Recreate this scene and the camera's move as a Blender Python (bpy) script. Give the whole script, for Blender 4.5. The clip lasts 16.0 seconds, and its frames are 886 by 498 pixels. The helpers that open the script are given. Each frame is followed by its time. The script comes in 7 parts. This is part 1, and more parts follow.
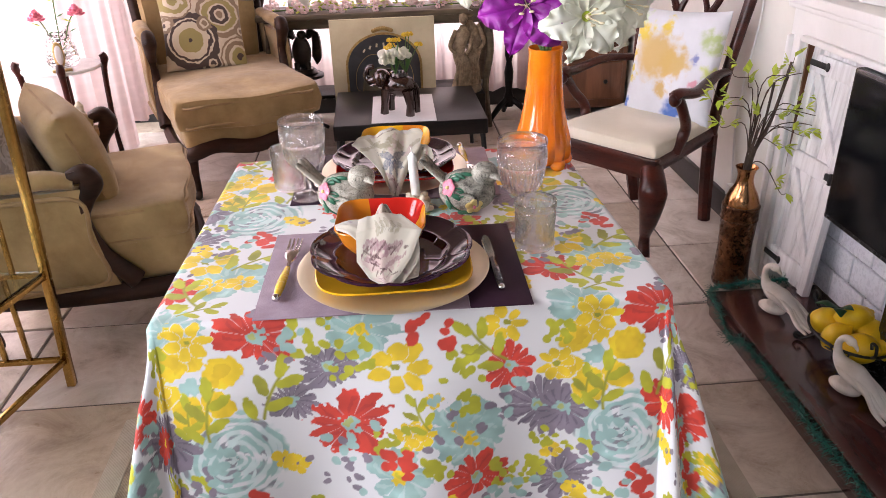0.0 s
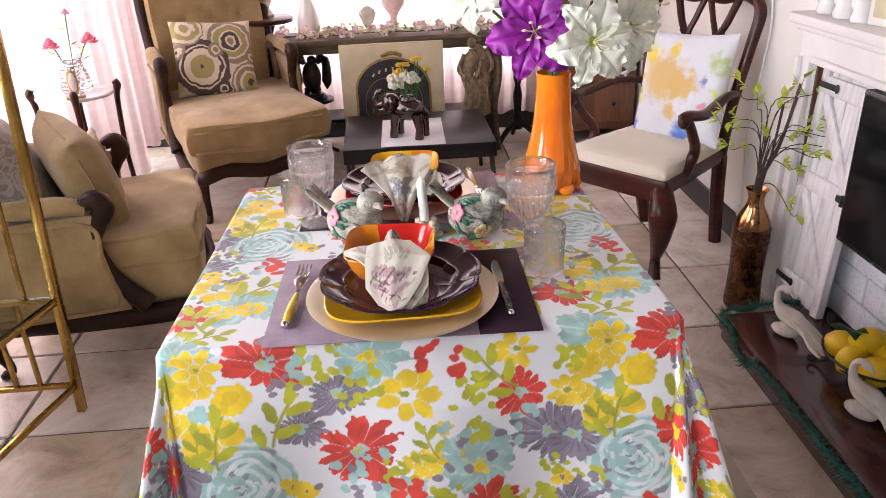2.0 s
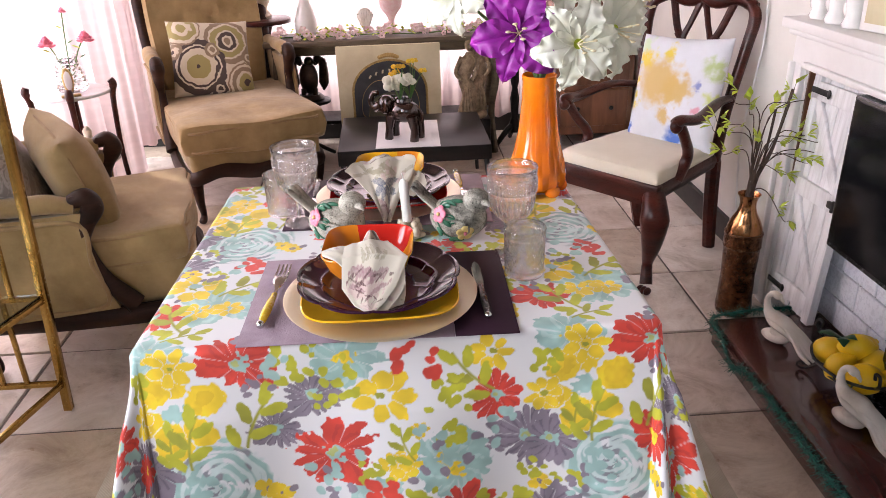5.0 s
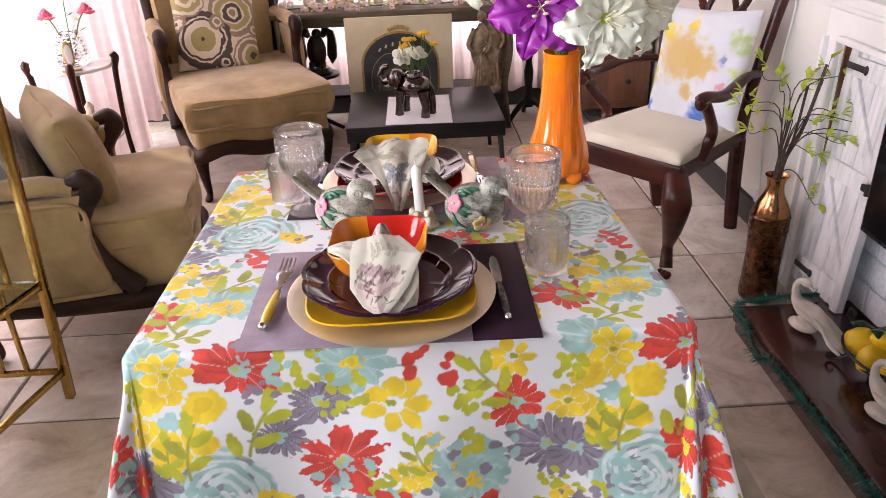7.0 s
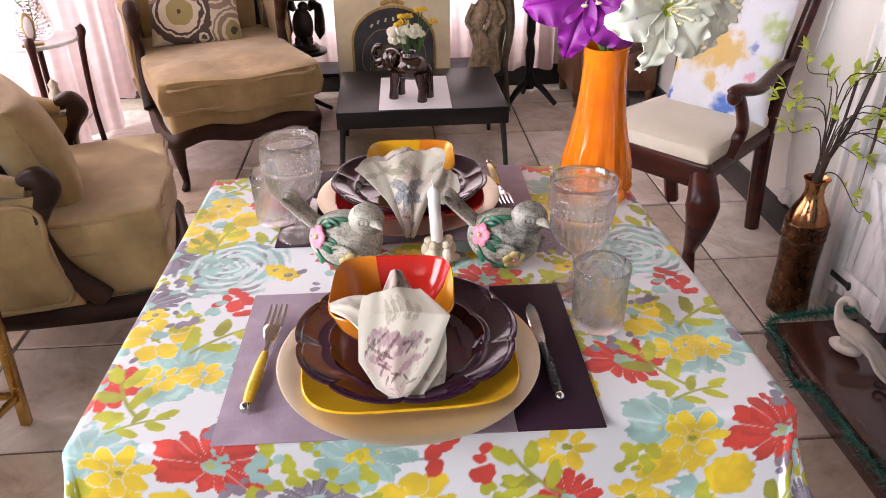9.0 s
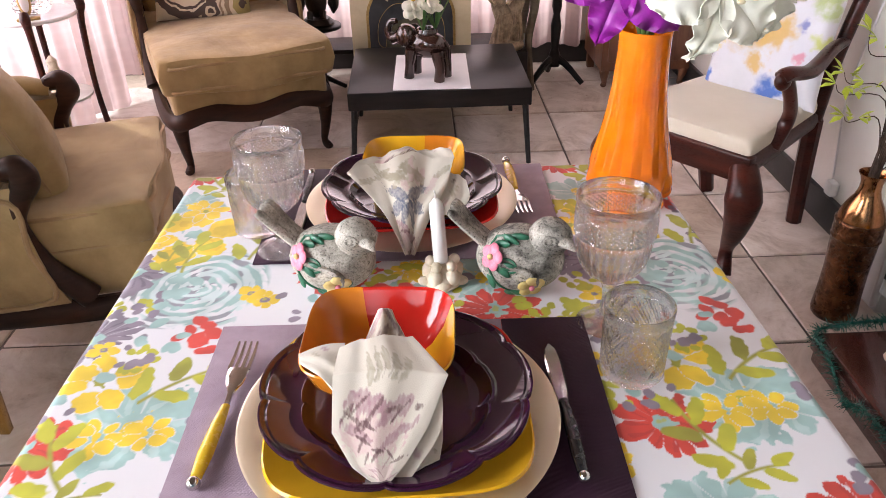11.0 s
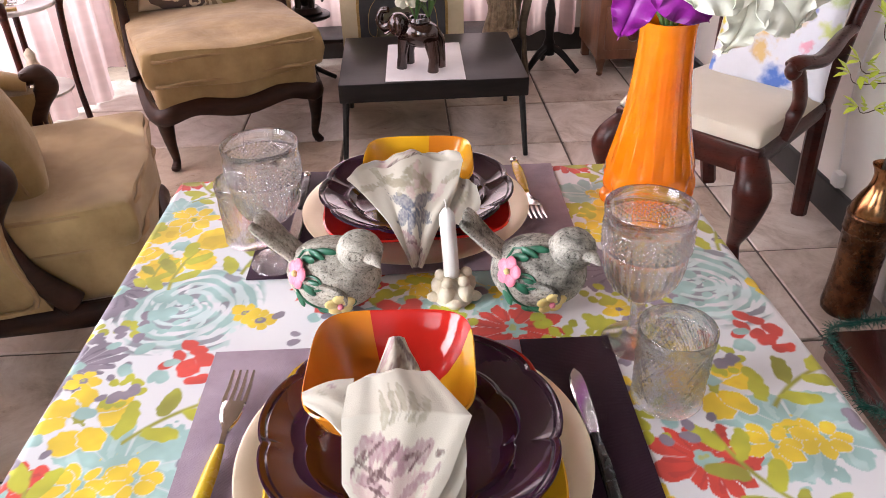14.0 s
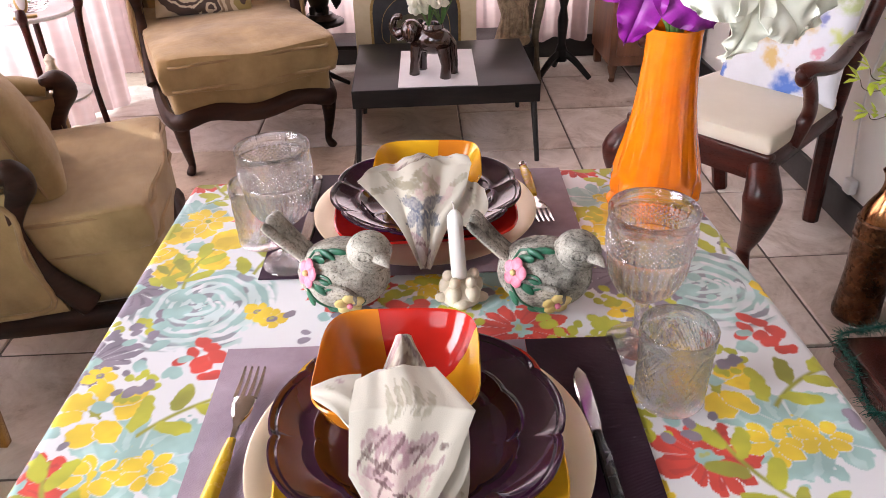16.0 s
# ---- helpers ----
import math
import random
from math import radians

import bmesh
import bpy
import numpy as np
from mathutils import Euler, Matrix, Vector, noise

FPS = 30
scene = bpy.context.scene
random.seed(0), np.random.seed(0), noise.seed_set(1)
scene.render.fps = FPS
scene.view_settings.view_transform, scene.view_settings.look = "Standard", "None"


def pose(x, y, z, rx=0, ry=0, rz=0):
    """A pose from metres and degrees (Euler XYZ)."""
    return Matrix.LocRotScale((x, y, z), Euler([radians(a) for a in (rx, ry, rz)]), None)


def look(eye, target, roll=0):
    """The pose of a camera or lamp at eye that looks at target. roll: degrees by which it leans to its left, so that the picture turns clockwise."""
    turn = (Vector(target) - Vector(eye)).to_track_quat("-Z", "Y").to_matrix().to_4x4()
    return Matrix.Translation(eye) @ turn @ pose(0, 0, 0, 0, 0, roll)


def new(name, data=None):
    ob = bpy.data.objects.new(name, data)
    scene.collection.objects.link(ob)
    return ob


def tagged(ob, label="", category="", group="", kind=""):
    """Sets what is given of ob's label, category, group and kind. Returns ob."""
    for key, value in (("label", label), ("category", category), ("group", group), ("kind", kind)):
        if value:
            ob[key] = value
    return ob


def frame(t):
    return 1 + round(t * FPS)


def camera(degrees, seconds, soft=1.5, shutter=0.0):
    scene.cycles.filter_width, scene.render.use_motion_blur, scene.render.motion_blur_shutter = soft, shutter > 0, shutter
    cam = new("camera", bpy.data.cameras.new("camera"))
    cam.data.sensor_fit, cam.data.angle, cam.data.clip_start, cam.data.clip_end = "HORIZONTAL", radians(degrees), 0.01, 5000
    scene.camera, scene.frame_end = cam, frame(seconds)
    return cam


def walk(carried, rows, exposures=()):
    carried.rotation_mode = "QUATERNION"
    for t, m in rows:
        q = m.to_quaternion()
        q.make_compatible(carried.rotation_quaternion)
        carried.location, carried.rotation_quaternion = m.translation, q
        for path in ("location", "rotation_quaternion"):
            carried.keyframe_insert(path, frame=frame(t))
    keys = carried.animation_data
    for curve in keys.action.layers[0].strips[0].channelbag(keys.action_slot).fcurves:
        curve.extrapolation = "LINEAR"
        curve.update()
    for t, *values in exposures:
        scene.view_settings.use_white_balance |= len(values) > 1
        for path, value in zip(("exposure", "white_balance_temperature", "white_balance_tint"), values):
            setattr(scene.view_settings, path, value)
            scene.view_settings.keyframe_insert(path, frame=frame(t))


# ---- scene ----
cam = camera(61.2, 16.0, soft=0.5)
METRES, EYE, TILT, LEAN, TURN = 0.819, 1.392, -1.9, 2.55, -5.2
ROWS = [
    (0.0, 0.0, 0.0, 0.0, 0.43, -24.98, -0.93),
    (0.5, 0.0025, 0.002, 0.002, 0.71, -24.42, -0.81),
    (1.0, -0.0001, 0.0043, 0.0017, 0.93, -23.9, -0.62),
    (1.5, -0.0001, 0.0049, 0.0048, 1.04, -23.56, -0.44),
    (2.0, 0.0022, 0.0067, 0.0074, 1.02, -23.36, -0.36),
    (2.5, -0.0002, 0.0068, 0.0079, 0.94, -23.24, -0.38),
    (3.0, -0.0018, 0.0064, 0.0086, 0.84, -23.13, -0.44),
    (3.5, -0.0015, 0.0054, 0.0082, 0.74, -22.98, -0.47),
    (6.0, 0.0803, 0.0272, -0.001, 2.14, -23.7, -0.98),
    (6.5, 0.0768, 0.062, 0.0006, 2.38, -24.44, -0.85),
    (7.0, 0.0364, 0.1407, -0.0039, 2.14, -25.3, -0.66),
    (7.5, -0.0231, 0.2478, -0.0119, 1.47, -26.06, -0.61),
    (8.0, -0.0747, 0.324, -0.0149, 0.91, -26.61, -0.95),
    (8.5, -0.0667, 0.3981, -0.0163, 0.77, -27.02, -1.57),
    (11.0, -0.0278, 0.71, -0.055, 2.99, -29.48, -1.48),
    (11.5, -0.0518, 0.7416, -0.065, 3.02, -29.97, -1.35),
    (12.0, -0.0534, 0.7643, -0.0679, 2.96, -30.26, -1.35),
    (12.5, -0.0465, 0.7843, -0.0667, 2.7, -30.34, -1.37),
    (13.0, -0.0526, 0.795, -0.0694, 2.34, -30.35, -1.36),
    (13.5, -0.064, 0.8066, -0.0709, 2.04, -30.36, -1.33),
    (14.0, -0.0655, 0.8142, -0.0715, 1.94, -30.39, -1.33),
    (14.5, -0.06, 0.8187, -0.0715, 2.06, -30.4, -1.36),
    (15.0, -0.0566, 0.8125, -0.0722, 2.32, -30.31, -1.35),
    (15.5, -0.053, 0.8028, -0.0689, 2.65, -30.12, -1.27),
    (16.0, -0.0569, 0.7914, -0.0666, 2.96, -29.93, -1.12),
]
walk(cam, [(t, pose(0, 0, EYE, TILT, LEAN, TURN) @ pose(METRES * x, METRES * y, METRES * z, 90 + pitch, roll, yaw)) for t, x, y, z, yaw, pitch, roll in ROWS], [(0.0, 0.0, 6320, 11), (8.0, 0.02, 6320, 11), (11.0, 0.13, 6320, 11), (16.0, 0.15, 6320, 11)])

# ---- light ----
world = bpy.data.worlds.new("world")
scene.world = world
world.use_nodes = True
wn = world.node_tree
sky = wn.nodes.new("ShaderNodeTexSky")
sky.sky_type, sky.sun_disc, sky.sun_elevation, sky.sun_rotation = "NISHITA", False, radians(42), radians(-60)
wn.nodes["Background"].inputs[1].default_value = 0.06
wn.links.new(sky.outputs[0], wn.nodes["Background"].inputs[0])
sun = new("sun", bpy.data.lights.new("sun", "SUN"))
sun.data.energy, sun.data.angle, sun.data.color = 2.5, radians(0.6), (1, 0.95, 0.87)
sun.matrix_world = look((-6, 6, 7), (0, 2.5, 0))


def window_light(name, eye, target, w, h, watts, color=(1, 1, 1)):
    ob = new(name, bpy.data.lights.new(name, "AREA"))
    ob.data.shape, ob.data.size, ob.data.size_y, ob.data.energy, ob.data.color = "RECTANGLE", w, h, watts, color
    ob.matrix_world = look(eye, target)
    return ob


window_light("window_light_left", (-2.06, 3.2, 1.35), (0, 3.2, 1.2), 2.2, 1.7, 146, (0.92, 0.94, 1))
# Added lamp at an unseen opening; its narrow beam brightens the mantel side.
side = window_light("added_light_side", (-2.06, 0.5, 1.60), (1.42, 1.9, 0.6), 1.4, 1.5, 30, (0.96, 0.95, 1))
side.data.spread = radians(85)
window_light("window_light_back", (-0.3, 4.86, 1.3), (-0.3, 0, 1.1), 2.3, 1.7, 72, (0.97, 0.96, 1))
# Added fill lamp behind the camera, aimed across at the dim right side.
front = window_light("added_light_front", (-1.0, -1.62, 1.75), (1.42, 2.0, 0.35), 1.0, 1.2, 4.2, (0.98, 0.95, 1))
front.data.spread = radians(80)


# ---- materials ----
def material(name):
    m = bpy.data.materials.new(name)
    m.use_nodes = True
    return m, m.node_tree, m.node_tree.nodes["Principled BSDF"]


def ramp(nt, fac, stops):
    r = nt.nodes.new("ShaderNodeValToRGB")
    while len(r.color_ramp.elements) < len(stops):
        r.color_ramp.elements.new(0.5)
    for e, (p, c) in zip(r.color_ramp.elements, stops):
        e.position, e.color = p, (*c, 1)
    nt.links.new(fac, r.inputs[0])
    return r.outputs[0]


def coords(nt, scale=(1, 1, 1), shift=False):
    tc = nt.nodes.new("ShaderNodeTexCoord")
    mp = nt.nodes.new("ShaderNodeMapping")
    mp.inputs["Scale"].default_value = scale
    nt.links.new(tc.outputs["Object"], mp.inputs[0])
    if shift:
        info = nt.nodes.new("ShaderNodeObjectInfo")
        mul = nt.nodes.new("ShaderNodeMath")
        mul.operation = "MULTIPLY"
        mul.inputs[1].default_value = 37.0
        nt.links.new(info.outputs["Random"], mul.inputs[0])
        nt.links.new(mul.outputs[0], mp.inputs["Location"])
    return mp.outputs[0]


def noise_tex(nt, vec, scale, detail=6, rough=0.6, distort=0.0):
    n = nt.nodes.new("ShaderNodeTexNoise")
    n.inputs["Scale"].default_value, n.inputs["Detail"].default_value = scale, detail
    n.inputs["Roughness"].default_value, n.inputs["Distortion"].default_value = rough, distort
    nt.links.new(vec, n.inputs["Vector"])
    return n.outputs["Fac"]


def bump(nt, p, height, strength=0.2, dist=0.002):
    b = nt.nodes.new("ShaderNodeBump")
    b.inputs["Strength"].default_value, b.inputs["Distance"].default_value = strength, dist
    nt.links.new(height, b.inputs["Height"])
    nt.links.new(b.outputs[0], p.inputs["Normal"])


def surface(name, dark, light, scale=6, rough=0.6, metal=0.0, fine=80, relief=0.15, coat=0.0, stretch=(1, 1, 1), rough_var=0.12, shift=False, sheen=0.0, mid=(0.3, 0.7), spec=0.5):
    """Two-scale mottled surface: large patches between two colours, fine grain in bump and gloss."""
    m, nt, p = material(name)
    v = coords(nt, stretch, shift)
    big = noise_tex(nt, v, scale, 8, 0.62, 0.4)
    small = noise_tex(nt, v, fine, 4, 0.6)
    nt.links.new(ramp(nt, big, [(mid[0], dark), (mid[1], light)]), p.inputs["Base Color"])
    mr = nt.nodes.new("ShaderNodeMapRange")
    mr.inputs["To Min"].default_value, mr.inputs["To Max"].default_value = max(0.02, rough - rough_var), min(1, rough + rough_var)
    nt.links.new(small, mr.inputs["Value"])
    nt.links.new(mr.outputs[0], p.inputs["Roughness"])
    p.inputs["Metallic"].default_value = metal
    p.inputs["Coat Weight"].default_value = coat
    p.inputs["Coat Roughness"].default_value = 0.08
    p.inputs["Sheen Weight"].default_value = sheen
    p.inputs["Specular IOR Level"].default_value = spec
    if relief:
        bump(nt, p, small, relief)
    return m


def weave(name, dark, light, threads=900, scale=5, rough=0.85, relief=0.25, sheen=0.2, crease=0.0):
    """Woven cloth: crossed threads in relief over soft stains."""
    m, nt, p = material(name)
    v = coords(nt)
    big = noise_tex(nt, v, scale, 6, 0.6)
    nt.links.new(ramp(nt, big, [(0.3, dark), (0.72, light)]), p.inputs["Base Color"])
    p.inputs["Roughness"].default_value, p.inputs["Sheen Weight"].default_value = rough, sheen
    waves = []
    for axis in "XZ":
        w = nt.nodes.new("ShaderNodeTexWave")
        w.bands_direction = axis
        w.inputs["Scale"].default_value, w.inputs["Distortion"].default_value = threads / 6.28, 0.6
        nt.links.new(v, w.inputs["Vector"])
        waves.append(w.outputs["Fac"])
    add = nt.nodes.new("ShaderNodeMath")
    nt.links.new(waves[0], add.inputs[0])
    nt.links.new(waves[1], add.inputs[1])
    height = add.outputs[0]
    if crease:
        fold = nt.nodes.new("ShaderNodeMath")
        fold.operation, fold.inputs[1].default_value = "MULTIPLY_ADD", crease
        nt.links.new(noise_tex(nt, v, 9, 3, 0.5, 0.3), fold.inputs[0])
        nt.links.new(height, fold.inputs[2])
        height = fold.outputs[0]
    p.inputs["Specular IOR Level"].default_value = 0.2
    bump(nt, p, height, relief, 0.001)
    return m


def glass(name, tint=(1, 1, 1), rough=0.02, ior=1.5, clear=1.0):
    m, nt, p = material(name)
    p.inputs["Base Color"].default_value = (*tint, 1)
    p.inputs["Transmission Weight"].default_value, p.inputs["IOR"].default_value = clear, ior
    v = coords(nt)
    mr = nt.nodes.new("ShaderNodeMapRange")
    mr.inputs["To Min"].default_value, mr.inputs["To Max"].default_value = rough * 0.5, rough * 2
    nt.links.new(noise_tex(nt, v, 60), mr.inputs["Value"])
    nt.links.new(mr.outputs[0], p.inputs["Roughness"])
    return m


M = {}
M["cream_wall"] = surface("wall_paint", (0.68, 0.66, 0.61), (0.76, 0.74, 0.69), 2.5, 0.75, fine=140, relief=0.08)
M["white_paint"] = surface("white_paint", (0.72, 0.71, 0.69), (0.82, 0.81, 0.80), 4, 0.45, fine=60, relief=0.06)
M["worn_white"] = surface("worn_white_wood", (0.55, 0.54, 0.54), (0.80, 0.80, 0.81), 5, 0.6, fine=90, relief=0.25, stretch=(6, 6, 0.8), mid=(0.25, 0.55))
# Never in view; toned dark so the plates have no bright ceiling to mirror.
M["ceiling"] = surface("unseen_dark_ceiling", (0.16, 0.115, 0.08), (0.28, 0.21, 0.15), 3, 0.7, stretch=(1, 8, 1))
M["black_base"] = surface("black_baseboard", (0.015, 0.014, 0.014), (0.035, 0.032, 0.03), 5, 0.4)
M["grout"] = surface("grout", (0.10, 0.08, 0.07), (0.20, 0.165, 0.145), 30, 0.9)
M["mahogany"] = surface("mahogany", (0.018, 0.004, 0.003), (0.075, 0.014, 0.008), 5, 0.30, fine=120, relief=0.06, coat=0.0, stretch=(1, 1, 6), spec=0.3)
M["walnut"] = surface("dark_walnut", (0.012, 0.005, 0.003), (0.048, 0.019, 0.010), 6, 0.42, fine=120, relief=0.1, coat=0.0, stretch=(1, 1, 5), spec=0.22)
M["black_wood"] = surface("black_wood", (0.008, 0.007, 0.007), (0.022, 0.018, 0.016), 5, 0.36, fine=100, relief=0.1, stretch=(1, 5, 5), spec=0.2)
M["cabinet_wood"] = surface("cabinet_wood", (0.10, 0.038, 0.018), (0.23, 0.095, 0.045), 3, 0.4, fine=90, relief=0.1, coat=0.3, stretch=(6, 6, 1))
M["console_wood"] = surface("weathered_console_wood", (0.055, 0.040, 0.025), (0.16, 0.125, 0.075), 4, 0.55, fine=90, relief=0.2, stretch=(1, 6, 6))
M["tan_velvet"] = weave("tan_upholstery", (0.245, 0.163, 0.066), (0.455, 0.328, 0.155), 1400, 6, sheen=0.3, crease=55)
M["tan_piping"] = weave("tan_piping", (0.26, 0.165, 0.075), (0.42, 0.29, 0.15), 1600, 9)
M["cream_seat"] = weave("cream_seat_fabric", (0.66, 0.60, 0.48), (0.76, 0.70, 0.58), 1200, 4, 0.7, 0.1)
M["gold"] = surface("antique_brass", (0.36, 0.21, 0.05), (0.62, 0.40, 0.12), 14, 0.24, 1.0, fine=90, relief=0.08)
M["champagne"] = surface("champagne_metal", (0.74, 0.66, 0.47), (0.84, 0.77, 0.60), 3, 0.34, 0.75, fine=300, relief=0.0, rough_var=0.03)
M["steel"] = surface("cutlery_steel", (0.55, 0.54, 0.52), (0.68, 0.67, 0.65), 20, 0.14, 1.0, relief=0.02, rough_var=0.06)
M["yellow_handle"] = surface("yellow_resin", (0.60, 0.38, 0.01), (0.72, 0.49, 0.03), 20, 0.25, coat=0.5, relief=0.03)
M["plum_glaze"] = surface("plum_glaze", (0.020, 0.003, 0.016), (0.034, 0.005, 0.028), 9, 0.06, fine=40, relief=0.01, coat=0.4, rough_var=0.03, spec=0.4)
M["orange_glass"] = surface("orange_glass", (0.72, 0.135, 0.002), (0.84, 0.235, 0.004), 7, 0.08, fine=50, relief=0.02, coat=0.3, rough_var=0.04)


def cut_glass(name):
    """Thin clear crystal: see-through, a little white mixed in to stand for facet glints, sharp gloss that grows
    towards the rims.
    """
    m, nt, p = material(name)
    kind = ("Transparent", "Translucent", "Glossy")
    tr, tl, gl = (nt.nodes.new("ShaderNodeBsdf" + ("Anisotropic" if k == "Glossy" else k)) for k in kind)
    tr.inputs[0].default_value = (0.985, 0.99, 0.99, 1)
    tl.inputs[0].default_value = (0.95, 0.96, 0.97, 1)
    gl.inputs["Color"].default_value = (1, 1, 1, 1)
    gl.inputs["Roughness"].default_value = 0.02
    lw = nt.nodes.new("ShaderNodeLayerWeight")
    lw.inputs[0].default_value = 0.4
    a, b = nt.nodes.new("ShaderNodeMixShader"), nt.nodes.new("ShaderNodeMixShader")
    # Small white share that imitates window reflections in the cuts.
    a.inputs[0].default_value = 0.025
    nt.links.new(tr.outputs[0], a.inputs[1])
    nt.links.new(tl.outputs[0], a.inputs[2])
    nt.links.new(ramp(nt, lw.outputs["Facing"], [(0.0, (0.04, 0.04, 0.04)), (0.55, (0.10, 0.10, 0.10)), (0.85, (0.34, 0.34, 0.34)), (1.0, (0.75, 0.75, 0.75))]), b.inputs[0])
    nt.links.new(a.outputs[0], b.inputs[1])
    nt.links.new(gl.outputs[0], b.inputs[2])
    cut = nt.nodes.new("ShaderNodeBsdfGlass")
    cut.inputs["Roughness"].default_value, cut.inputs["IOR"].default_value = 0.0, 1.5
    whole = nt.nodes.new("ShaderNodeMixShader")
    whole.inputs[0].default_value = 0.6
    nt.links.new(b.outputs[0], whole.inputs[1])
    nt.links.new(cut.outputs[0], whole.inputs[2])
    nt.links.new(whole.outputs[0], nt.nodes["Material Output"].inputs[0])
    return m


M["clear_glass"] = cut_glass("clear_cut_glass")
M["shelf_glass"] = glass("shelf_glass", (0.9, 0.97, 0.95), 0.01)
M["wax"] = surface("white_wax", (0.76, 0.74, 0.69), (0.84, 0.82, 0.78), 20, 0.45, relief=0.05)
M["cream_resin"] = surface("cream_resin", (0.50, 0.42, 0.29), (0.78, 0.71, 0.58), 35, 0.5, fine=120, relief=0.2)
M["white_ceramic"] = surface("white_ceramic", (0.72, 0.71, 0.68), (0.82, 0.81, 0.79), 10, 0.18, coat=0.6, relief=0.02)
M["swan_white"] = surface("carved_whitewashed_wood", (0.60, 0.55, 0.47), (0.80, 0.76, 0.70), 14, 0.6, fine=130, relief=0.3)


def cast_stone(name, dark, light, pit):
    """Cast stone: broad washed patches, fine grain and scattered dark pits."""
    m, nt, p = material(name)
    v = coords(nt)
    broad = ramp(nt, noise_tex(nt, v, 38, 5, 0.6, 0.3), [(0.34, dark), (0.62, light)])
    grain = ramp(nt, noise_tex(nt, v, 330, 5, 0.7), [(0.33, pit), (0.46, (0.80, 0.79, 0.77)), (0.70, (1.12, 1.12, 1.10))])
    mul = nt.nodes.new("ShaderNodeMix")
    mul.data_type, mul.blend_type = "RGBA", "MULTIPLY"
    mul.inputs[0].default_value = 1
    nt.links.new(broad, mul.inputs[6])
    nt.links.new(grain, mul.inputs[7])
    nt.links.new(mul.outputs[2], p.inputs["Base Color"])
    p.inputs["Roughness"].default_value, p.inputs["Specular IOR Level"].default_value = 0.8, 0.25
    bump(nt, p, noise_tex(nt, v, 330, 5, 0.7), 0.8, 0.002)
    return m


M["stone"] = cast_stone("grey_speckled_stone", (0.27, 0.245, 0.205), (0.58, 0.545, 0.475), (0.20, 0.19, 0.18))
M["stone_dark"] = cast_stone("dark_weathered_stone", (0.085, 0.078, 0.066), (0.50, 0.47, 0.41), (0.15, 0.15, 0.14))
M["vine_green"] = surface("painted_green", (0.012, 0.075, 0.04), (0.04, 0.17, 0.09), 60, 0.4)
M["pink_paint"] = surface("painted_pink", (0.60, 0.12, 0.20), (0.75, 0.28, 0.36), 90, 0.45)
M["yellow_paint"] = surface("painted_yellow", (0.58, 0.42, 0.12), (0.75, 0.62, 0.30), 90, 0.45)
M["bronze"] = surface("hammered_bronze", (0.028, 0.012, 0.006), (0.20, 0.085, 0.035), 22, 0.28, 0.85, fine=70, relief=0.6)
M["copper"] = surface("polished_copper", (0.30, 0.13, 0.05), (0.52, 0.27, 0.12), 9, 0.22, 1.0, fine=60, relief=0.1)
M["twig"] = surface("dark_twig_bark", (0.025, 0.014, 0.010), (0.10, 0.065, 0.045), 40, 0.8, relief=0.5)
M["leaf_lime"] = surface("lime_leaf", (0.33, 0.42, 0.02), (0.52, 0.60, 0.06), 40, 0.5)
M["leaf_green"] = surface("green_leaf", (0.03, 0.11, 0.02), (0.09, 0.24, 0.05), 40, 0.45)
M["dark_leaf"] = surface("dark_green_leaf", (0.008, 0.04, 0.012), (0.02, 0.085, 0.03), 30, 0.35)
M["tinsel"] = surface("green_tinsel", (0.002, 0.040, 0.030), (0.014, 0.20, 0.15), 150, 0.3, 0.3, mid=(0.4, 0.6))
M["lemon"] = surface("lemon_peel", (0.72, 0.42, 0.004), (0.82, 0.60, 0.015), 12, 0.4, fine=260, relief=0.3)
M["black_iron"] = surface("black_iron", (0.010, 0.010, 0.010), (0.03, 0.03, 0.03), 40, 0.45, 0.4)
M["screen"] = surface("dark_screen", (0.004, 0.005, 0.006), (0.008, 0.009, 0.011), 3, 0.16, relief=0.0, coat=0.0, rough_var=0.03, spec=0.08)
M["black_plastic"] = surface("black_plastic", (0.008, 0.008, 0.009), (0.018, 0.018, 0.02), 20, 0.25)
M["bronze_dark"] = surface("dark_bronze_statue", (0.010, 0.007, 0.006), (0.05, 0.035, 0.025), 25, 0.35, 0.3, relief=0.3)
M["clay_statue"] = surface("antique_clay_statue", (0.12, 0.082, 0.045), (0.42, 0.32, 0.20), 30, 0.6, relief=0.3)
M["elephant"] = surface("glossy_brown_ceramic", (0.010, 0.004, 0.003), (0.05, 0.018, 0.012), 20, 0.12, coat=0.8, relief=0.08)
M["gilt"] = surface("gilt_paint", (0.32, 0.20, 0.06), (0.55, 0.38, 0.14), 60, 0.4, 0.5)
M["canvas"] = surface("aged_cream_panel", (0.52, 0.45, 0.28), (0.68, 0.61, 0.42), 5, 0.7)
M["chalkboard"] = surface("chalkboard", (0.012, 0.013, 0.016), (0.05, 0.052, 0.055), 8, 0.6)
M["olive_paint"] = surface("olive_wash", (0.02, 0.02, 0.015), (0.11, 0.10, 0.05), 9, 0.7)
M["linen_white"] = weave("white_linen", (0.70, 0.70, 0.72), (0.80, 0.80, 0.82), 1500, 8)
M["petal_white"] = surface("white_petal", (0.66, 0.67, 0.52), (0.82, 0.82, 0.74), 14, 0.55, fine=60, relief=0.2)
M["petal_purple"] = surface("purple_petal", (0.13, 0.003, 0.15), (0.34, 0.014, 0.34), 26, 0.5, fine=70, relief=0.25)
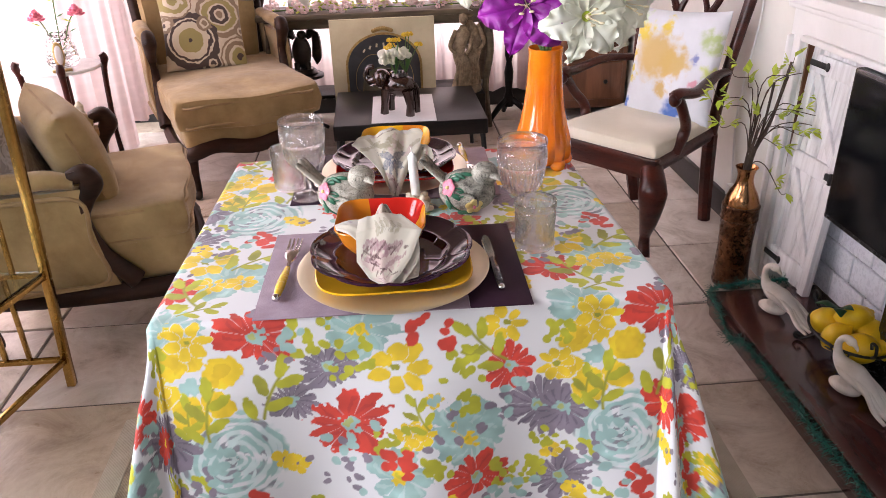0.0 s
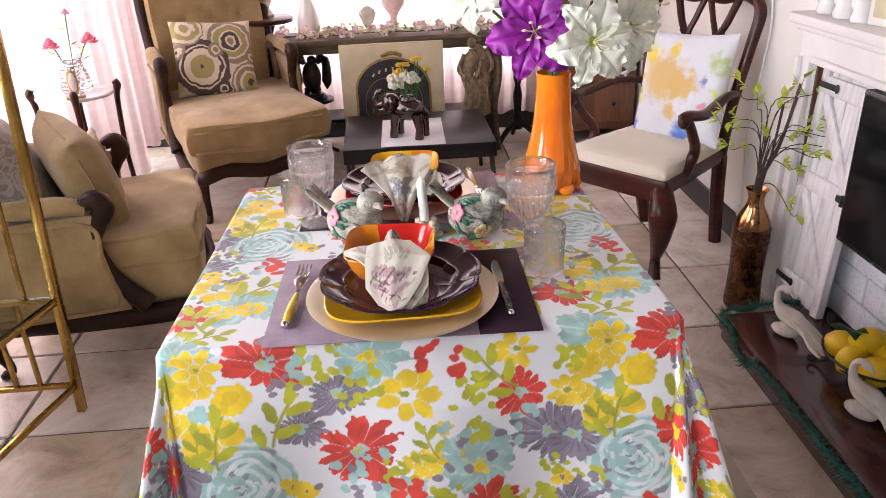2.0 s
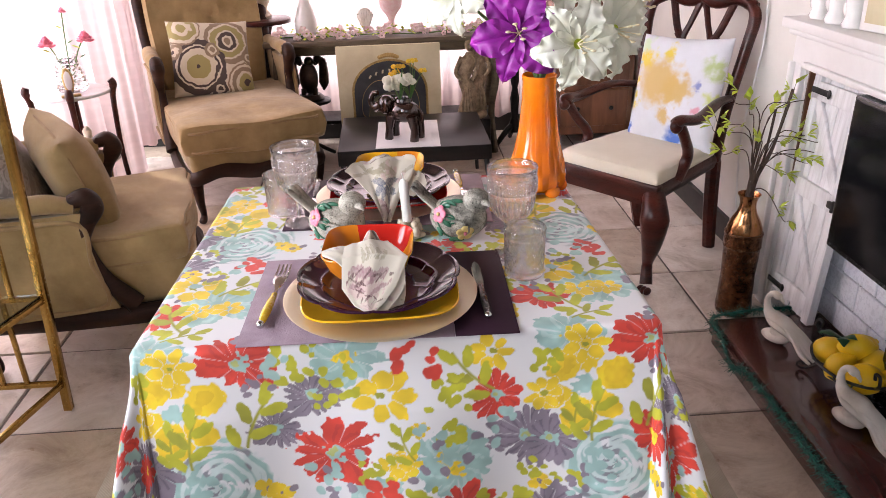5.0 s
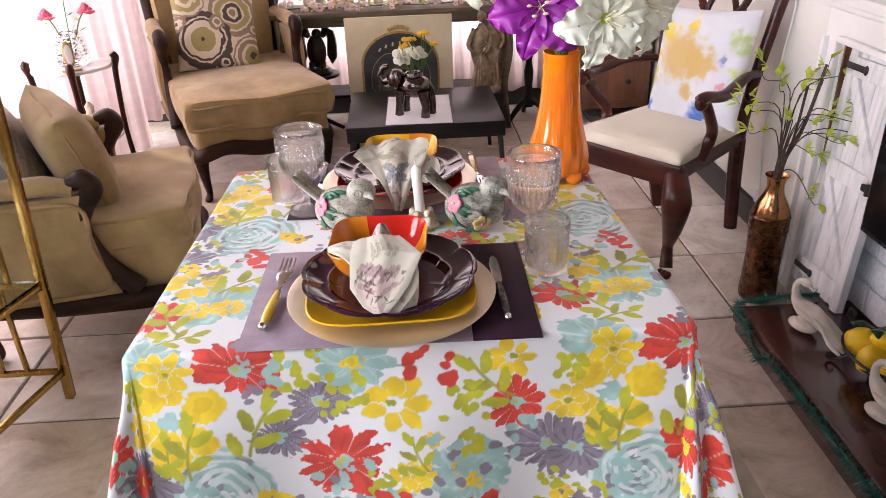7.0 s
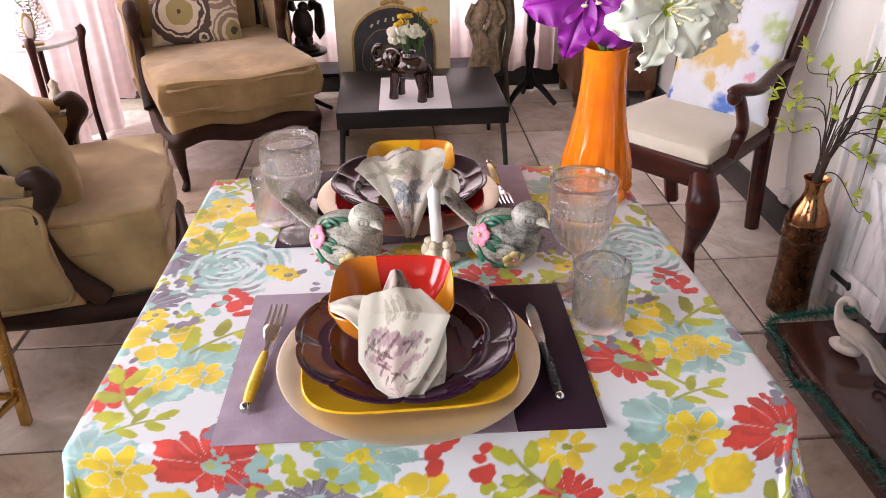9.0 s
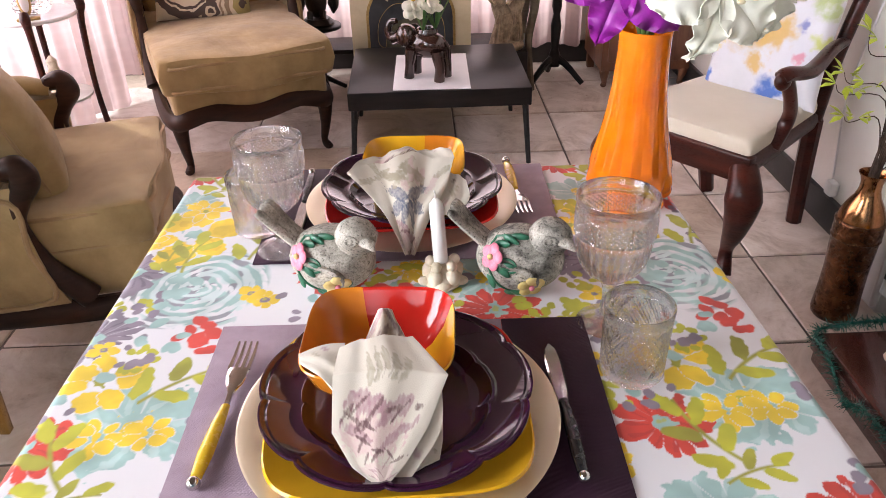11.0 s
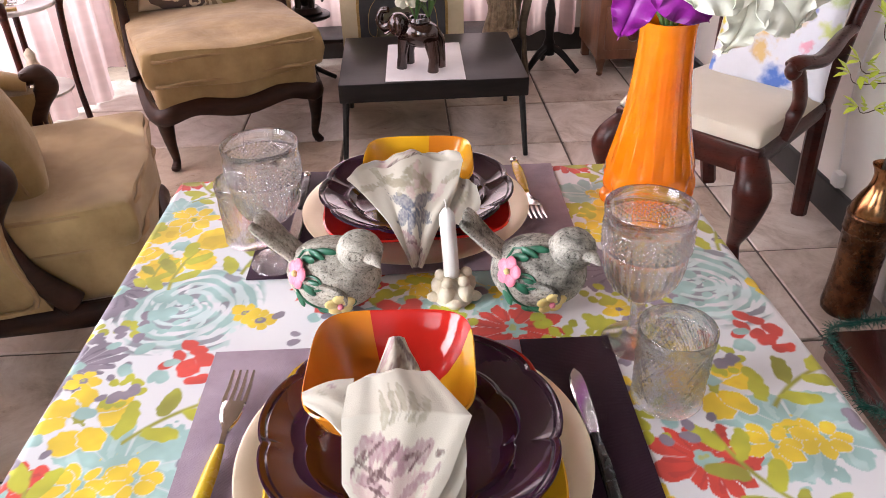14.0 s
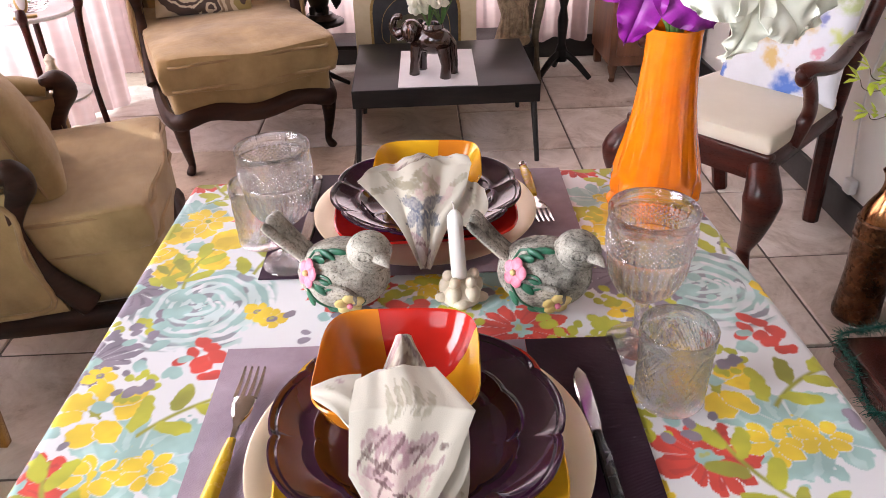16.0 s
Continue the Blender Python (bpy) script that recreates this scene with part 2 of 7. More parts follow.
M["petal_pink"] = surface("pink_petal", (0.70, 0.10, 0.19), (0.85, 0.30, 0.38), 30, 0.5)
M["blossom"] = surface("pale_blossom", (0.75, 0.45, 0.46), (0.85, 0.75, 0.72), 40, 0.6)
M["petal_yellow"] = surface("yellow_petal", (0.72, 0.42, 0.01), (0.82, 0.62, 0.04), 30, 0.5)
M["stamen"] = surface("pale_stamen", (0.62, 0.52, 0.30), (0.80, 0.72, 0.50), 30, 0.6)
M["stem"] = surface("stem_green", (0.05, 0.11, 0.02), (0.13, 0.22, 0.05), 20, 0.5)
M["lilac_weave"] = weave("lilac_woven_vinyl", (0.22, 0.155, 0.195), (0.37, 0.285, 0.345), 2600, 14, 0.5, 0.35, 0.0)
M["plum_rib"] = weave("plum_ribbed_vinyl", (0.020, 0.006, 0.015), (0.036, 0.012, 0.027), 1900, 8, 0.6, 0.3, 0.0)
M["rug"] = weave("brown_rug", (0.12, 0.085, 0.05), (0.33, 0.26, 0.17), 500, 25, 0.95, 0.6)
M["rug_border"] = weave("beige_rug_border", (0.36, 0.31, 0.23), (0.50, 0.44, 0.35), 500, 12, 0.95, 0.6)
M["hearth"] = surface("mahogany_hearth", (0.034, 0.010, 0.008), (0.075, 0.022, 0.017), 3, 0.22, fine=80, relief=0.05, coat=0.4, stretch=(6, 1, 6))
M["marble"] = surface("white_marble", (0.60, 0.60, 0.60), (0.80, 0.80, 0.79), 7, 0.2, relief=0.0)
M["cable"] = surface("white_cable", (0.66, 0.66, 0.64), (0.76, 0.76, 0.74), 20, 0.5)
M["tile_white"] = surface("glazed_white_brick", (0.62, 0.65, 0.72), (0.74, 0.77, 0.84), 8, 0.28, shift=True)
M["tile_joint"] = surface("dark_joint", (0.10, 0.10, 0.12), (0.18, 0.18, 0.2), 30, 0.8)
M["red_glaze"] = surface("red_glaze", (0.42, 0.014, 0.010), (0.55, 0.025, 0.016), 8, 0.10, coat=0.2, spec=0.35, relief=0.01, rough_var=0.04)
M["amber_glaze"] = surface("amber_glaze", (0.62, 0.32, 0.012), (0.74, 0.42, 0.02), 8, 0.10, coat=0.2, spec=0.35, relief=0.01, rough_var=0.04)
M["tan_glaze"] = surface("orange_glaze", (0.56, 0.17, 0.012), (0.68, 0.23, 0.02), 8, 0.10, coat=0.2, spec=0.35, relief=0.01, rough_var=0.04)
M["bead_glass"] = glass("bead_glass", (1, 1, 1), 0.05)

# floor stone
m, nt, p = material("stone_tile")
v = coords(nt, (1, 1, 1), True)
big = noise_tex(nt, v, 4.6, 10, 0.72, 0.8)
col = ramp(nt, big, [(0.30, (0.36, 0.285, 0.225)), (0.5, (0.62, 0.55, 0.49)), (0.68, (0.78, 0.73, 0.68))])
info = nt.nodes.new("ShaderNodeObjectInfo")
tone = ramp(nt, info.outputs["Random"], [(0.0, (0.78, 0.69, 0.56)), (0.4, (0.96, 0.93, 0.90)), (0.7, (1.0, 0.97, 0.96)), (1.0, (1.16, 1.18, 1.19))])
mix = nt.nodes.new("ShaderNodeMix")
mix.data_type, mix.blend_type = "RGBA", "MULTIPLY"
mix.inputs[0].default_value = 1
nt.links.new(col, mix.inputs[6])
nt.links.new(tone, mix.inputs[7])
nt.links.new(mix.outputs[2], p.inputs["Base Color"])
small = noise_tex(nt, v, 34, 8, 0.7)
nt.links.new(ramp(nt, small, [(0.3, (0.46, 0.46, 0.46)), (0.7, (0.24, 0.24, 0.24))]), p.inputs["Roughness"])
bump(nt, p, small, 0.25, 0.003)
M["floor_tile"] = m

# sheer curtain: partly see-through, partly glowing from behind
m, nt, p = material("sheer_curtain")
out = nt.nodes["Material Output"]
tr, tl, mixs, mix2 = (nt.nodes.new("ShaderNodeBsdf" + k) for k in ("Transparent", "Translucent", "Diffuse", "Diffuse"))
v = coords(nt)
tl.inputs[0].default_value = (0.70, 0.54, 0.535, 1)
mixs.inputs[0].default_value = (0.74, 0.60, 0.60, 1)
a, b = nt.nodes.new("ShaderNodeMixShader"), nt.nodes.new("ShaderNodeMixShader")
a.inputs[0].default_value = 0.4
nt.links.new(tl.outputs[0], a.inputs[1])
nt.links.new(mixs.outputs[0], a.inputs[2])
wv = nt.nodes.new("ShaderNodeTexWave")
wv.bands_direction = "Z"
wv.inputs["Scale"].default_value, wv.inputs["Distortion"].default_value = 4.5, 0.8
nt.links.new(v, wv.inputs["Vector"])
fac = ramp(nt, wv.outputs["Fac"], [(0.6, (0.92, 0.92, 0.92)), (0.97, (0.96, 0.96, 0.96))])
nt.links.new(fac, b.inputs[0])
nt.links.new(tr.outputs[0], b.inputs[1])
nt.links.new(a.outputs[0], b.inputs[2])
nt.links.new(b.outputs[0], out.inputs[0])
M["sheer"] = m


# ---- building helpers ----
def thing(name, label, category, at=(0, 0, 0), rz=0, group="", kind=""):
    ob = new(name)
    ob.matrix_world = pose(*at, 0, 0, rz)
    return tagged(ob, label, category, group, kind)


def finish(bm, mat, smooth=True):
    me = bpy.data.meshes.new("mesh")
    bmesh.ops.recalc_face_normals(bm, faces=bm.faces)
    bm.to_mesh(me)
    bm.free()
    for mm in (mat if isinstance(mat, (list, tuple)) else [mat]):
        me.materials.append(M[mm])
    if smooth:
        me.polygons.foreach_set("use_smooth", [True] * len(me.polygons))
        me.set_sharp_from_angle(angle=radians(42))
    return me


def part(name, bm, mat, parent=None, label="", smooth=True):
    ob = new(name, finish(bm, mat, smooth))
    ob.parent = parent
    if label:
        ob["label"] = label
    return ob


def single(name, bm, mat, label, category, at=(0, 0, 0), rz=0, group="", kind="", smooth=True):
    ob = part(name, bm, mat, None, "", smooth)
    ob.matrix_world = pose(*at, 0, 0, rz)
    return tagged(ob, label, category, group, kind)


def B():
    return bmesh.new()


def moved(bm, verts, m):
    bmesh.ops.transform(bm, matrix=m, verts=verts)
    return verts


def box(bm, c, s, bev=0.004, m=None, seg=2):
    got = bmesh.ops.create_cube(bm, size=1)["verts"]
    bmesh.ops.scale(bm, vec=s, verts=got)
    if bev:
        edges = list({e for v in got for e in v.link_edges})
        res = bmesh.ops.bevel(bm, geom=edges, offset=min(bev, 0.45 * min(s)), segments=seg, affect="EDGES", profile=0.5)
        got = list({v for f in res["faces"] for v in f.verts} | {v for v in got if v.is_valid})
    bmesh.ops.transform(bm, matrix=Matrix.Translation(c) @ (m or Matrix()), verts=got)
    return bm


def lathe(bm, prof, seg=32, shape=None, m=None):
    """Turned form from (radius, height) pairs; shape(angle, r, z) may reshape the radius."""
    rings, made = [], []
    for r, z in prof:
        ring = []
        for i in range(seg):
            a = 2 * math.pi * i / seg
            rr = shape(a, r, z) if shape else r
            ring.append(bm.verts.new((rr * math.cos(a), rr * math.sin(a), z)))
        rings.append(ring)
        made += ring
    for p0, p1 in zip(rings, rings[1:]):
        for i in range(seg):
            bm.faces.new((p0[i], p0[(i + 1) % seg], p1[(i + 1) % seg], p1[i]))
    bm.faces.new(rings[0][::-1])
    bm.faces.new(rings[-1])
    if m:
        moved(bm, made, m)
    return bm


def spline(pts, n=6):
    """Smooth polyline through points."""
    P = [Vector(q) for q in pts]
    P = [2 * P[0] - P[1]] + P + [2 * P[-1] - P[-2]]
    out = []
    for i in range(1, len(P) - 2):
        for k in range(n):
            t = k / n
            out.append(0.5 * (2 * P[i] + (P[i + 1] - P[i - 1]) * t + (2 * P[i - 1] - 5 * P[i] + 4 * P[i + 1] - P[i + 2]) * t * t + (3 * P[i] - P[i - 1] - 3 * P[i + 1] + P[i + 2]) * t ** 3))
    return out + [P[-2]]


def tube(bm, pts, rad, seg=8, flat=1.0, n=0, up=(0, 0, 1)):
    """Sweep along points; rad one number or one per given point; flat squeezes along the up side."""
    pts = [Vector(q) for q in pts]
    rads = list(rad) if isinstance(rad, (list, tuple)) else [rad] * len(pts)
    if n:
        k = len(pts)
        pts2 = spline(pts, n)
        rads = [float(np.interp(i / (len(pts2) - 1) * (k - 1), range(k), rads)) for i in range(len(pts2))]
        pts = pts2
    rings = []
    side0 = None
    for i, q in enumerate(pts):
        d = (pts[min(i + 1, len(pts) - 1)] - pts[max(i - 1, 0)]).normalized()
        side = d.cross(Vector(up)) if side0 is None else side0 - d * side0.dot(d)
        if side.length < 1e-4:
            side = d.cross(Vector((1, 0.3, 0)))
        side.normalize()
        side0 = side
        w = side.cross(d)
        rings.append([bm.verts.new(q + rads[i] * (math.cos(2 * math.pi * j / seg) * side + flat * math.sin(2 * math.pi * j / seg) * w)) for j in range(seg)])
    for p0, p1 in zip(rings, rings[1:]):
        for j in range(seg):
            bm.faces.new((p0[j], p0[(j + 1) % seg], p1[(j + 1) % seg], p1[j]))
    bm.faces.new(rings[0][::-1])
    bm.faces.new(rings[-1])
    return bm


def ball(bm, c, r, scale=(1, 1, 1), rot=None, u=14, v=10):
    got = bmesh.ops.create_uvsphere(bm, u_segments=u, v_segments=v, radius=r)["verts"]
    m = Matrix.Translation(c) @ (rot.to_4x4() if rot else Matrix()) @ Matrix.Diagonal((*scale, 1))
    return moved(bm, got, m)


def pad(bm, w, d, h, p=3.5, puff=0.35, n=22, m=None, bend=None):
    """Rounded cushion, w by d, h thick, with a puffed top and bottom."""
    made = []
    def point(a, b, s):
        x, y = a, b
        e = max(0.0, 1 - abs(x) ** p) ** 0.5 * max(0.0, 1 - abs(y) ** p) ** 0.5
        z = s * h / 2 * ((1 - puff) * min(1, e * 2.2) + puff * e)
        q = Vector((x * w / 2, y * d / 2, z))
        return bend(q) if bend else q
    grid = {}
    for s in (1, -1):
        for i in range(n + 1):
            for j in range(n + 1):
                a, b = math.sin((i / n - 0.5) * math.pi), math.sin((j / n - 0.5) * math.pi)
                edge = i in (0, n) or j in (0, n)
                if s == -1 and edge:
                    continue
                grid[s, i, j] = bm.verts.new(point(a, b, s))
                made.append(grid[s, i, j])
    for s in (1, -1):
        for i in range(n):
            for j in range(n):
                q = [grid.get((s, a, b)) or grid[1, a, b] for a, b in ((i, j), (i + 1, j), (i + 1, j + 1), (i, j + 1))]
                bm.faces.new(q if s == 1 else q[::-1])
    if m:
        moved(bm, made, m)
    return bm


def plate_solid(bm, outline, layers, m=None, seg=96):
    """Dish from an outline function: outline(angle) gives a radius; layers are (scale, z) from the underside centre round the rim to the middle of the top."""
    rings, made = [], []
    for s, z in layers:
        ring = [bm.verts.new((s * outline(2 * math.pi * i / seg) * math.cos(2 * math.pi * i / seg), s * outline(2 * math.pi * i / seg) * math.sin(2 * math.pi * i / seg), z)) for i in range(seg)]
        rings.append(ring)
        made += ring
    for p0, p1 in zip(rings, rings[1:]):
        for i in range(seg):
            bm.faces.new((p0[i], p0[(i + 1) % seg], p1[(i + 1) % seg], p1[i]))
    bm.faces.new(rings[0][::-1])
    bm.faces.new(rings[-1])
    if m:
        moved(bm, made, m)
    return bm


def squircle(a, half, p=4.5):
    return half / (abs(math.cos(a)) ** p + abs(math.sin(a)) ** p) ** (1 / p)


def sheet(bm, fn, nu, nv, thick=0.0):
    """Surface fn(u, v), 0..1, given a thickness."""
    g = [[bm.verts.new(fn(i / nu, j / nv)) for j in range(nv + 1)] for i in range(nu + 1)]
    faces = [bm.faces.new((g[i][j], g[i + 1][j], g[i + 1][j + 1], g[i][j + 1])) for i in range(nu) for j in range(nv)]
    if thick:
        bmesh.ops.recalc_face_normals(bm, faces=faces)
        bmesh.ops.solidify(bm, geom=faces, thickness=thick)
    return bm


rnd = random.Random(7)


# ---- structure ----
XL, XR, YB, YF, ZC = -2.12, 1.44, 4.82, -1.7, 2.55


def wall(name, c, s, openings, axis, label):
    """A wall as one mesh of blocks round its openings; openings are (from, to, sill, head) along the axis."""
    bm = B()
    lo, hi = c[axis] - s[axis] / 2, c[axis] + s[axis] / 2
    cuts = [lo] + [q for o in openings for q in o[:2]] + [hi]
    def block(a, b, z0, z1):
        cc, ss = list(c), list(s)
        cc[axis], ss[axis], cc[2], ss[2] = (a + b) / 2, b - a, (z0 + z1) / 2, z1 - z0
        box(bm, cc, ss, 0)
    for i in range(0, len(cuts), 2):
        block(cuts[i], cuts[i + 1], 0, ZC)
    for a, b, z0, z1 in openings:
        block(a, b, 0, z0)
        block(a, b, z1, ZC)
    return single(name, bm, "cream_wall", label, "wall", kind="structure", smooth=False)


# The first opening is unseen, added for the side lamp; the second is curtained.
wall("wall_left", (XL - 0.1, (YB + YF) / 2, ZC / 2), (0.2, YB - YF + 0.4, ZC), [(-0.3, 1.3, 0.65, 2.4), (2.1, 4.3, 0.45, 2.25)], 1, "cream painted wall with a wide curtained window")
wall("wall_back", ((XL + XR) / 2, YB + 0.1, ZC / 2), (XR - XL, 0.2, ZC), [(-1.5, 0.85, 0.4, 2.2)], 0, "cream painted wall behind pink sheer curtains")
wall("wall_right", (XR + 0.1, (YB + YF) / 2, ZC / 2), (0.2, YB - YF + 0.4, ZC), [], 1, "plain off-white painted wall beside the mantel")
# Out-of-view wall; its opening is added to go with the fill lamp.
wall("wall_front", ((XL + XR) / 2, YF - 0.1, ZC / 2), (XR - XL, 0.2, ZC), [(-1.5, 1.35, 0.4, 2.4)], 0, "unseen cream wall with an opening added for fill light")
single("ceiling", box(B(), ((XL + XR) / 2, (YB + YF) / 2, ZC + 0.06), (XR - XL + 0.4, YB - YF + 0.4, 0.12), 0), "ceiling", "unseen ceiling toned dark to limit bounce and reflections", "ceiling", kind="structure", smooth=False)
single("baseboard", box(B(), (XR - 0.012, (2.56 + YB) / 2, 0.055), (0.022, YB - 2.56, 0.11), 0.004), "black_base", "black painted baseboard along the white wall", "baseboard", kind="structure")
single("baseboard", box(B(), ((XL + XR) / 2 - 0.02, YB - 0.012, 0.06), (XR - XL - 0.06, 0.022, 0.12), 0.004), "black_base", "black baseboard under the curtains", "baseboard", kind="structure")
single("baseboard", box(B(), (XL + 0.012, (YB + YF) / 2, 0.06), (0.022, YB - YF - 0.1, 0.12), 0.004), "black_base", "black baseboard under the window wall", "baseboard", kind="structure")


def window(name, axis, c, w, h, label):
    """Frame and panes in an opening; axis 0 runs along x, 1 along y."""
    root = thing(name, label, "window", kind="structure")
    def at(a, z, sa, sz, t, bm):
        cc, ss = [c[0], c[1], c[2] + z], [t, t, sz]
        cc[axis] += a
        ss[axis] = sa
        box(bm, cc, ss, 0.004)
    bm = B()
    for k in (-1, 0, 1):
        at(k * (w / 2 - 0.025), 0, 0.05, h, 0.05, bm)
    for k in (-1, 0.25, 1):
        at(0, k * (h / 2 - 0.025), w - 0.06, 0.05, 0.046, bm)
    part("window_frame", bm, "white_paint", root)
    for k in (-1, 1):
        bm = B()
        at(k * w / 4, 0, w / 2 - 0.06, h - 0.06, 0.006, bm)
        pane = part("pane", bm, "shelf_glass", root)
        pane.visible_shadow = False
    return root


window("window_1", 1, (XL - 0.12, 3.2, 1.35), 2.2, 1.8, "white framed window behind sheer curtains")
# No window is known here; this one is added around the side lamp.
window("added_side_window", 1, (XL - 0.12, 0.5, 1.525), 1.6, 1.75, "unseen white framed side window added to light the right wall")
window("window_2", 0, (-0.325, YB + 0.12, 1.3), 2.35, 1.8, "white framed back window behind pink sheers")
# Unseen window, added to frame the front fill lamp.
window("added_front_window", 0, (-0.075, YF - 0.12, 1.4), 2.85, 2.0, "unseen white framed window added behind the camera for fill light")


def curtain(label, path, z0, z1, folds, depth, n):
    pts = spline([(*q, 0) for q in path], 10)
    lens = [0]
    for q0, q1 in zip(pts, pts[1:]):
        lens.append(lens[-1] + (q1 - q0).length)
    def along(s):
        x = np.interp(s * lens[-1], lens, [q.x for q in pts])
        y = np.interp(s * lens[-1], lens, [q.y for q in pts])
        return x, y
    def fn(u, v):
        x, y = along(u)
        x2, y2 = along(min(1, u + 0.01))
        x1, y1 = along(max(0, u - 0.01))
        d = Vector((x2 - x1, y2 - y1, 0)).normalized()
        nn = Vector((-d.y, d.x, 0))
        ph = folds * 2 * math.pi * u
        amp = depth * (0.7 + 0.3 * math.sin(ph * 0.37)) * (0.75 + 0.25 * (1 - v))
        q = Vector((x, y, z0 + (z1 - z0) * v)) + nn * amp * (math.sin(ph + 0.5 * math.sin(3 * v)) + 0.3 * math.sin(2.3 * ph + 1))
        q.z += 0.012 * math.sin(ph * 0.5) * (1 - v)
        return q
    return single("curtain", sheet(B(), fn, n, 14), "sheer", label, "curtain")


curtain("pale pink sheer curtain hanging in soft folds", [(-2.02, 2.0), (-1.98, 2.8), (-1.93, 3.4)], 0.012, 2.4, 9, 0.03, 180)
curtain("pale pink sheer curtain beside the window gap", [(-1.95, 3.46), (-1.82, 3.75), (-1.58, 4.06), (-1.46, 4.32)], 0.014, 2.4, 8, 0.03, 180)
curtain("white sheer curtain in the corner", [(-1.50, 4.42), (-1.42, 4.60), (-1.2, 4.68)], 0.10, 2.4, 6, 0.028, 120)
curtain("pink sheer curtain behind the console table", [(-1.2, 4.70), (-0.3, 4.71), (0.92, 4.70)], 0.13, 2.4, 20, 0.025, 320)

# floor slab; its tiles are built last
floor = single("floor", box(B(), ((XL + XR) / 2, (YB + YF) / 2, -0.06), (XR - XL + 0.4, YB - YF + 0.4, 0.11), 0), "grout", "pinkish beige stone tile floor with dark joints", "floor", kind="structure", smooth=False)


# ---- dining table and cloth ----
TX0, TX1, TY0, TY1, TZ = -0.395, 0.440, 1.035, 1.80, 0.76
table = thing("dining_table", "square dining table hidden under a floral cloth", "table", ((TX0 + TX1) / 2, (TY0 + TY1) / 2, 0))
tw, td = TX1 - TX0 - 0.065, TY1 - TY0 - 0.02
part("tabletop", box(B(), (0, 0, TZ - 0.025), (tw, td, 0.036), 0.006), "walnut", table)
part("apron", box(B(), (0, 0, TZ - 0.09), (tw - 0.12, td - 0.12, 0.09), 0.004), "walnut", table)
for sx in (-1, 1):
    for sy in (-1, 1):
        part("leg", lathe(B(), [(0.022, 0), (0.026, 0.1), (0.034, 0.6), (0.036, TZ - 0.13)], 16, m=Matrix.Translation((sx * (tw / 2 - 0.08), sy * (td / 2 - 0.08), 0))), "walnut", table)


def vnoise(x, y, seed):
    """Smooth value noise on arrays."""
    xi, yi = np.floor(x), np.floor(y)
    fx, fy = x - xi, y - yi
    fx, fy = fx * fx * (3 - 2 * fx), fy * fy * (3 - 2 * fy)
    def h(a, b):
        q = np.sin(a * 127.1 + b * 311.7 + seed * 74.7) * 43758.5453
        return q - np.floor(q)
    top = h(xi, yi) * (1 - fx) + h(xi + 1, yi) * fx
    bot = h(xi, yi + 1) * (1 - fx) + h(xi + 1, yi + 1) * fx
    return top * (1 - fy) + bot * fy


INK = dict(red=(0.62, 0.050, 0.030), brick=(0.42, 0.030, 0.028), gold=(0.62, 0.40, 0.015), yellow=(0.80, 0.56, 0.020), grey=(0.235, 0.195, 0.245), teal=(0.33, 0.50, 0.475), green=(0.46, 0.45, 0.025),
           olive=(0.33, 0.32, 0.03), deep=(0.10, 0.075, 0.115), pale=(0.50, 0.64, 0.62), white=(0.69, 0.68, 0.70))
REPEAT_X, REPEAT_Y = 0.650, 0.655

# one repeat of the print: u, v, radius
PRINT_RED = [(-0.228, 1.012, 0.060), (0.172, 0.921, 0.045), (-0.094, 0.829, 0.068), (0.114, 0.706, 0.055), (0.262, 1.150, 0.050)]
PRINT_RED_ONCE = [(-0.425, 0.835, 0.038), (0.437, 0.835, 0.050)]
PRINT_YELLOW = [(-0.336, 0.932, 0.080)]
PRINT_GREY = [(-0.121, 0.941, 0.044), (0.227, 0.835, 0.066), (-0.388, 0.826, 0.050), (0.262, 0.676, 0.052), (-0.185, 0.880, 0.040)]
PRINT_TEAL = [(-0.066, 1.009, 0.060), (0.092, 0.811, 0.068), (-0.016, 0.722, 0.060), (0.103, 1.440, 0.058), (-0.285, 1.175, 0.075), (-0.36, 1.03, 0.055)]
PRINT_ROSE = [(-0.283, 0.785, 0.088)]
PRINT_BERRY = [(0.041, 1.000, 0.042), (-0.272, 1.334, 0.042), (-0.02, 1.40, 0.030)]
PRINT_SPLASH = [(-0.010, 0.935, 0.055), (0.249, 0.918, 0.036), (-0.345, 1.250, 0.058), (-0.335, 1.665, 0.040), (0.020, 0.808, 0.035), (0.165, 1.005, 0.040), (0.045, 0.872, 0.018), (0.0, 1.462, 0.030), (-0.268, 1.166, 0.030), (-0.318, 1.162, 0.032)]
PRINT_BUDS = [(-0.145, 1.010, 0.046), (-0.083, 0.955, 0.046), (0.094, 0.935, 0.040), (0.175, 1.349, 0.048), (-0.026, 1.448, 0.036), (0.255, 0.985, 0.026), (0.10, 0.86, 0.025), (0.045, 0.74, 0.03), (0.21, 0.70, 0.03)]
PRINT_SPRIG = [(-0.255, 1.248, 0.052, 0.6), (-0.215, 0.905, 0.055, 1.1), (0.130, 0.965, 0.050, 2.3), (-0.35, 0.87, 0.035, 1.5), (0.296, 1.135, 0.05, 2.0), (0.33, 0.875, 0.05, 1.4), (0.02, 0.845, 0.035, 1.9), (-0.32, 1.735, 0.035, 0.3)]
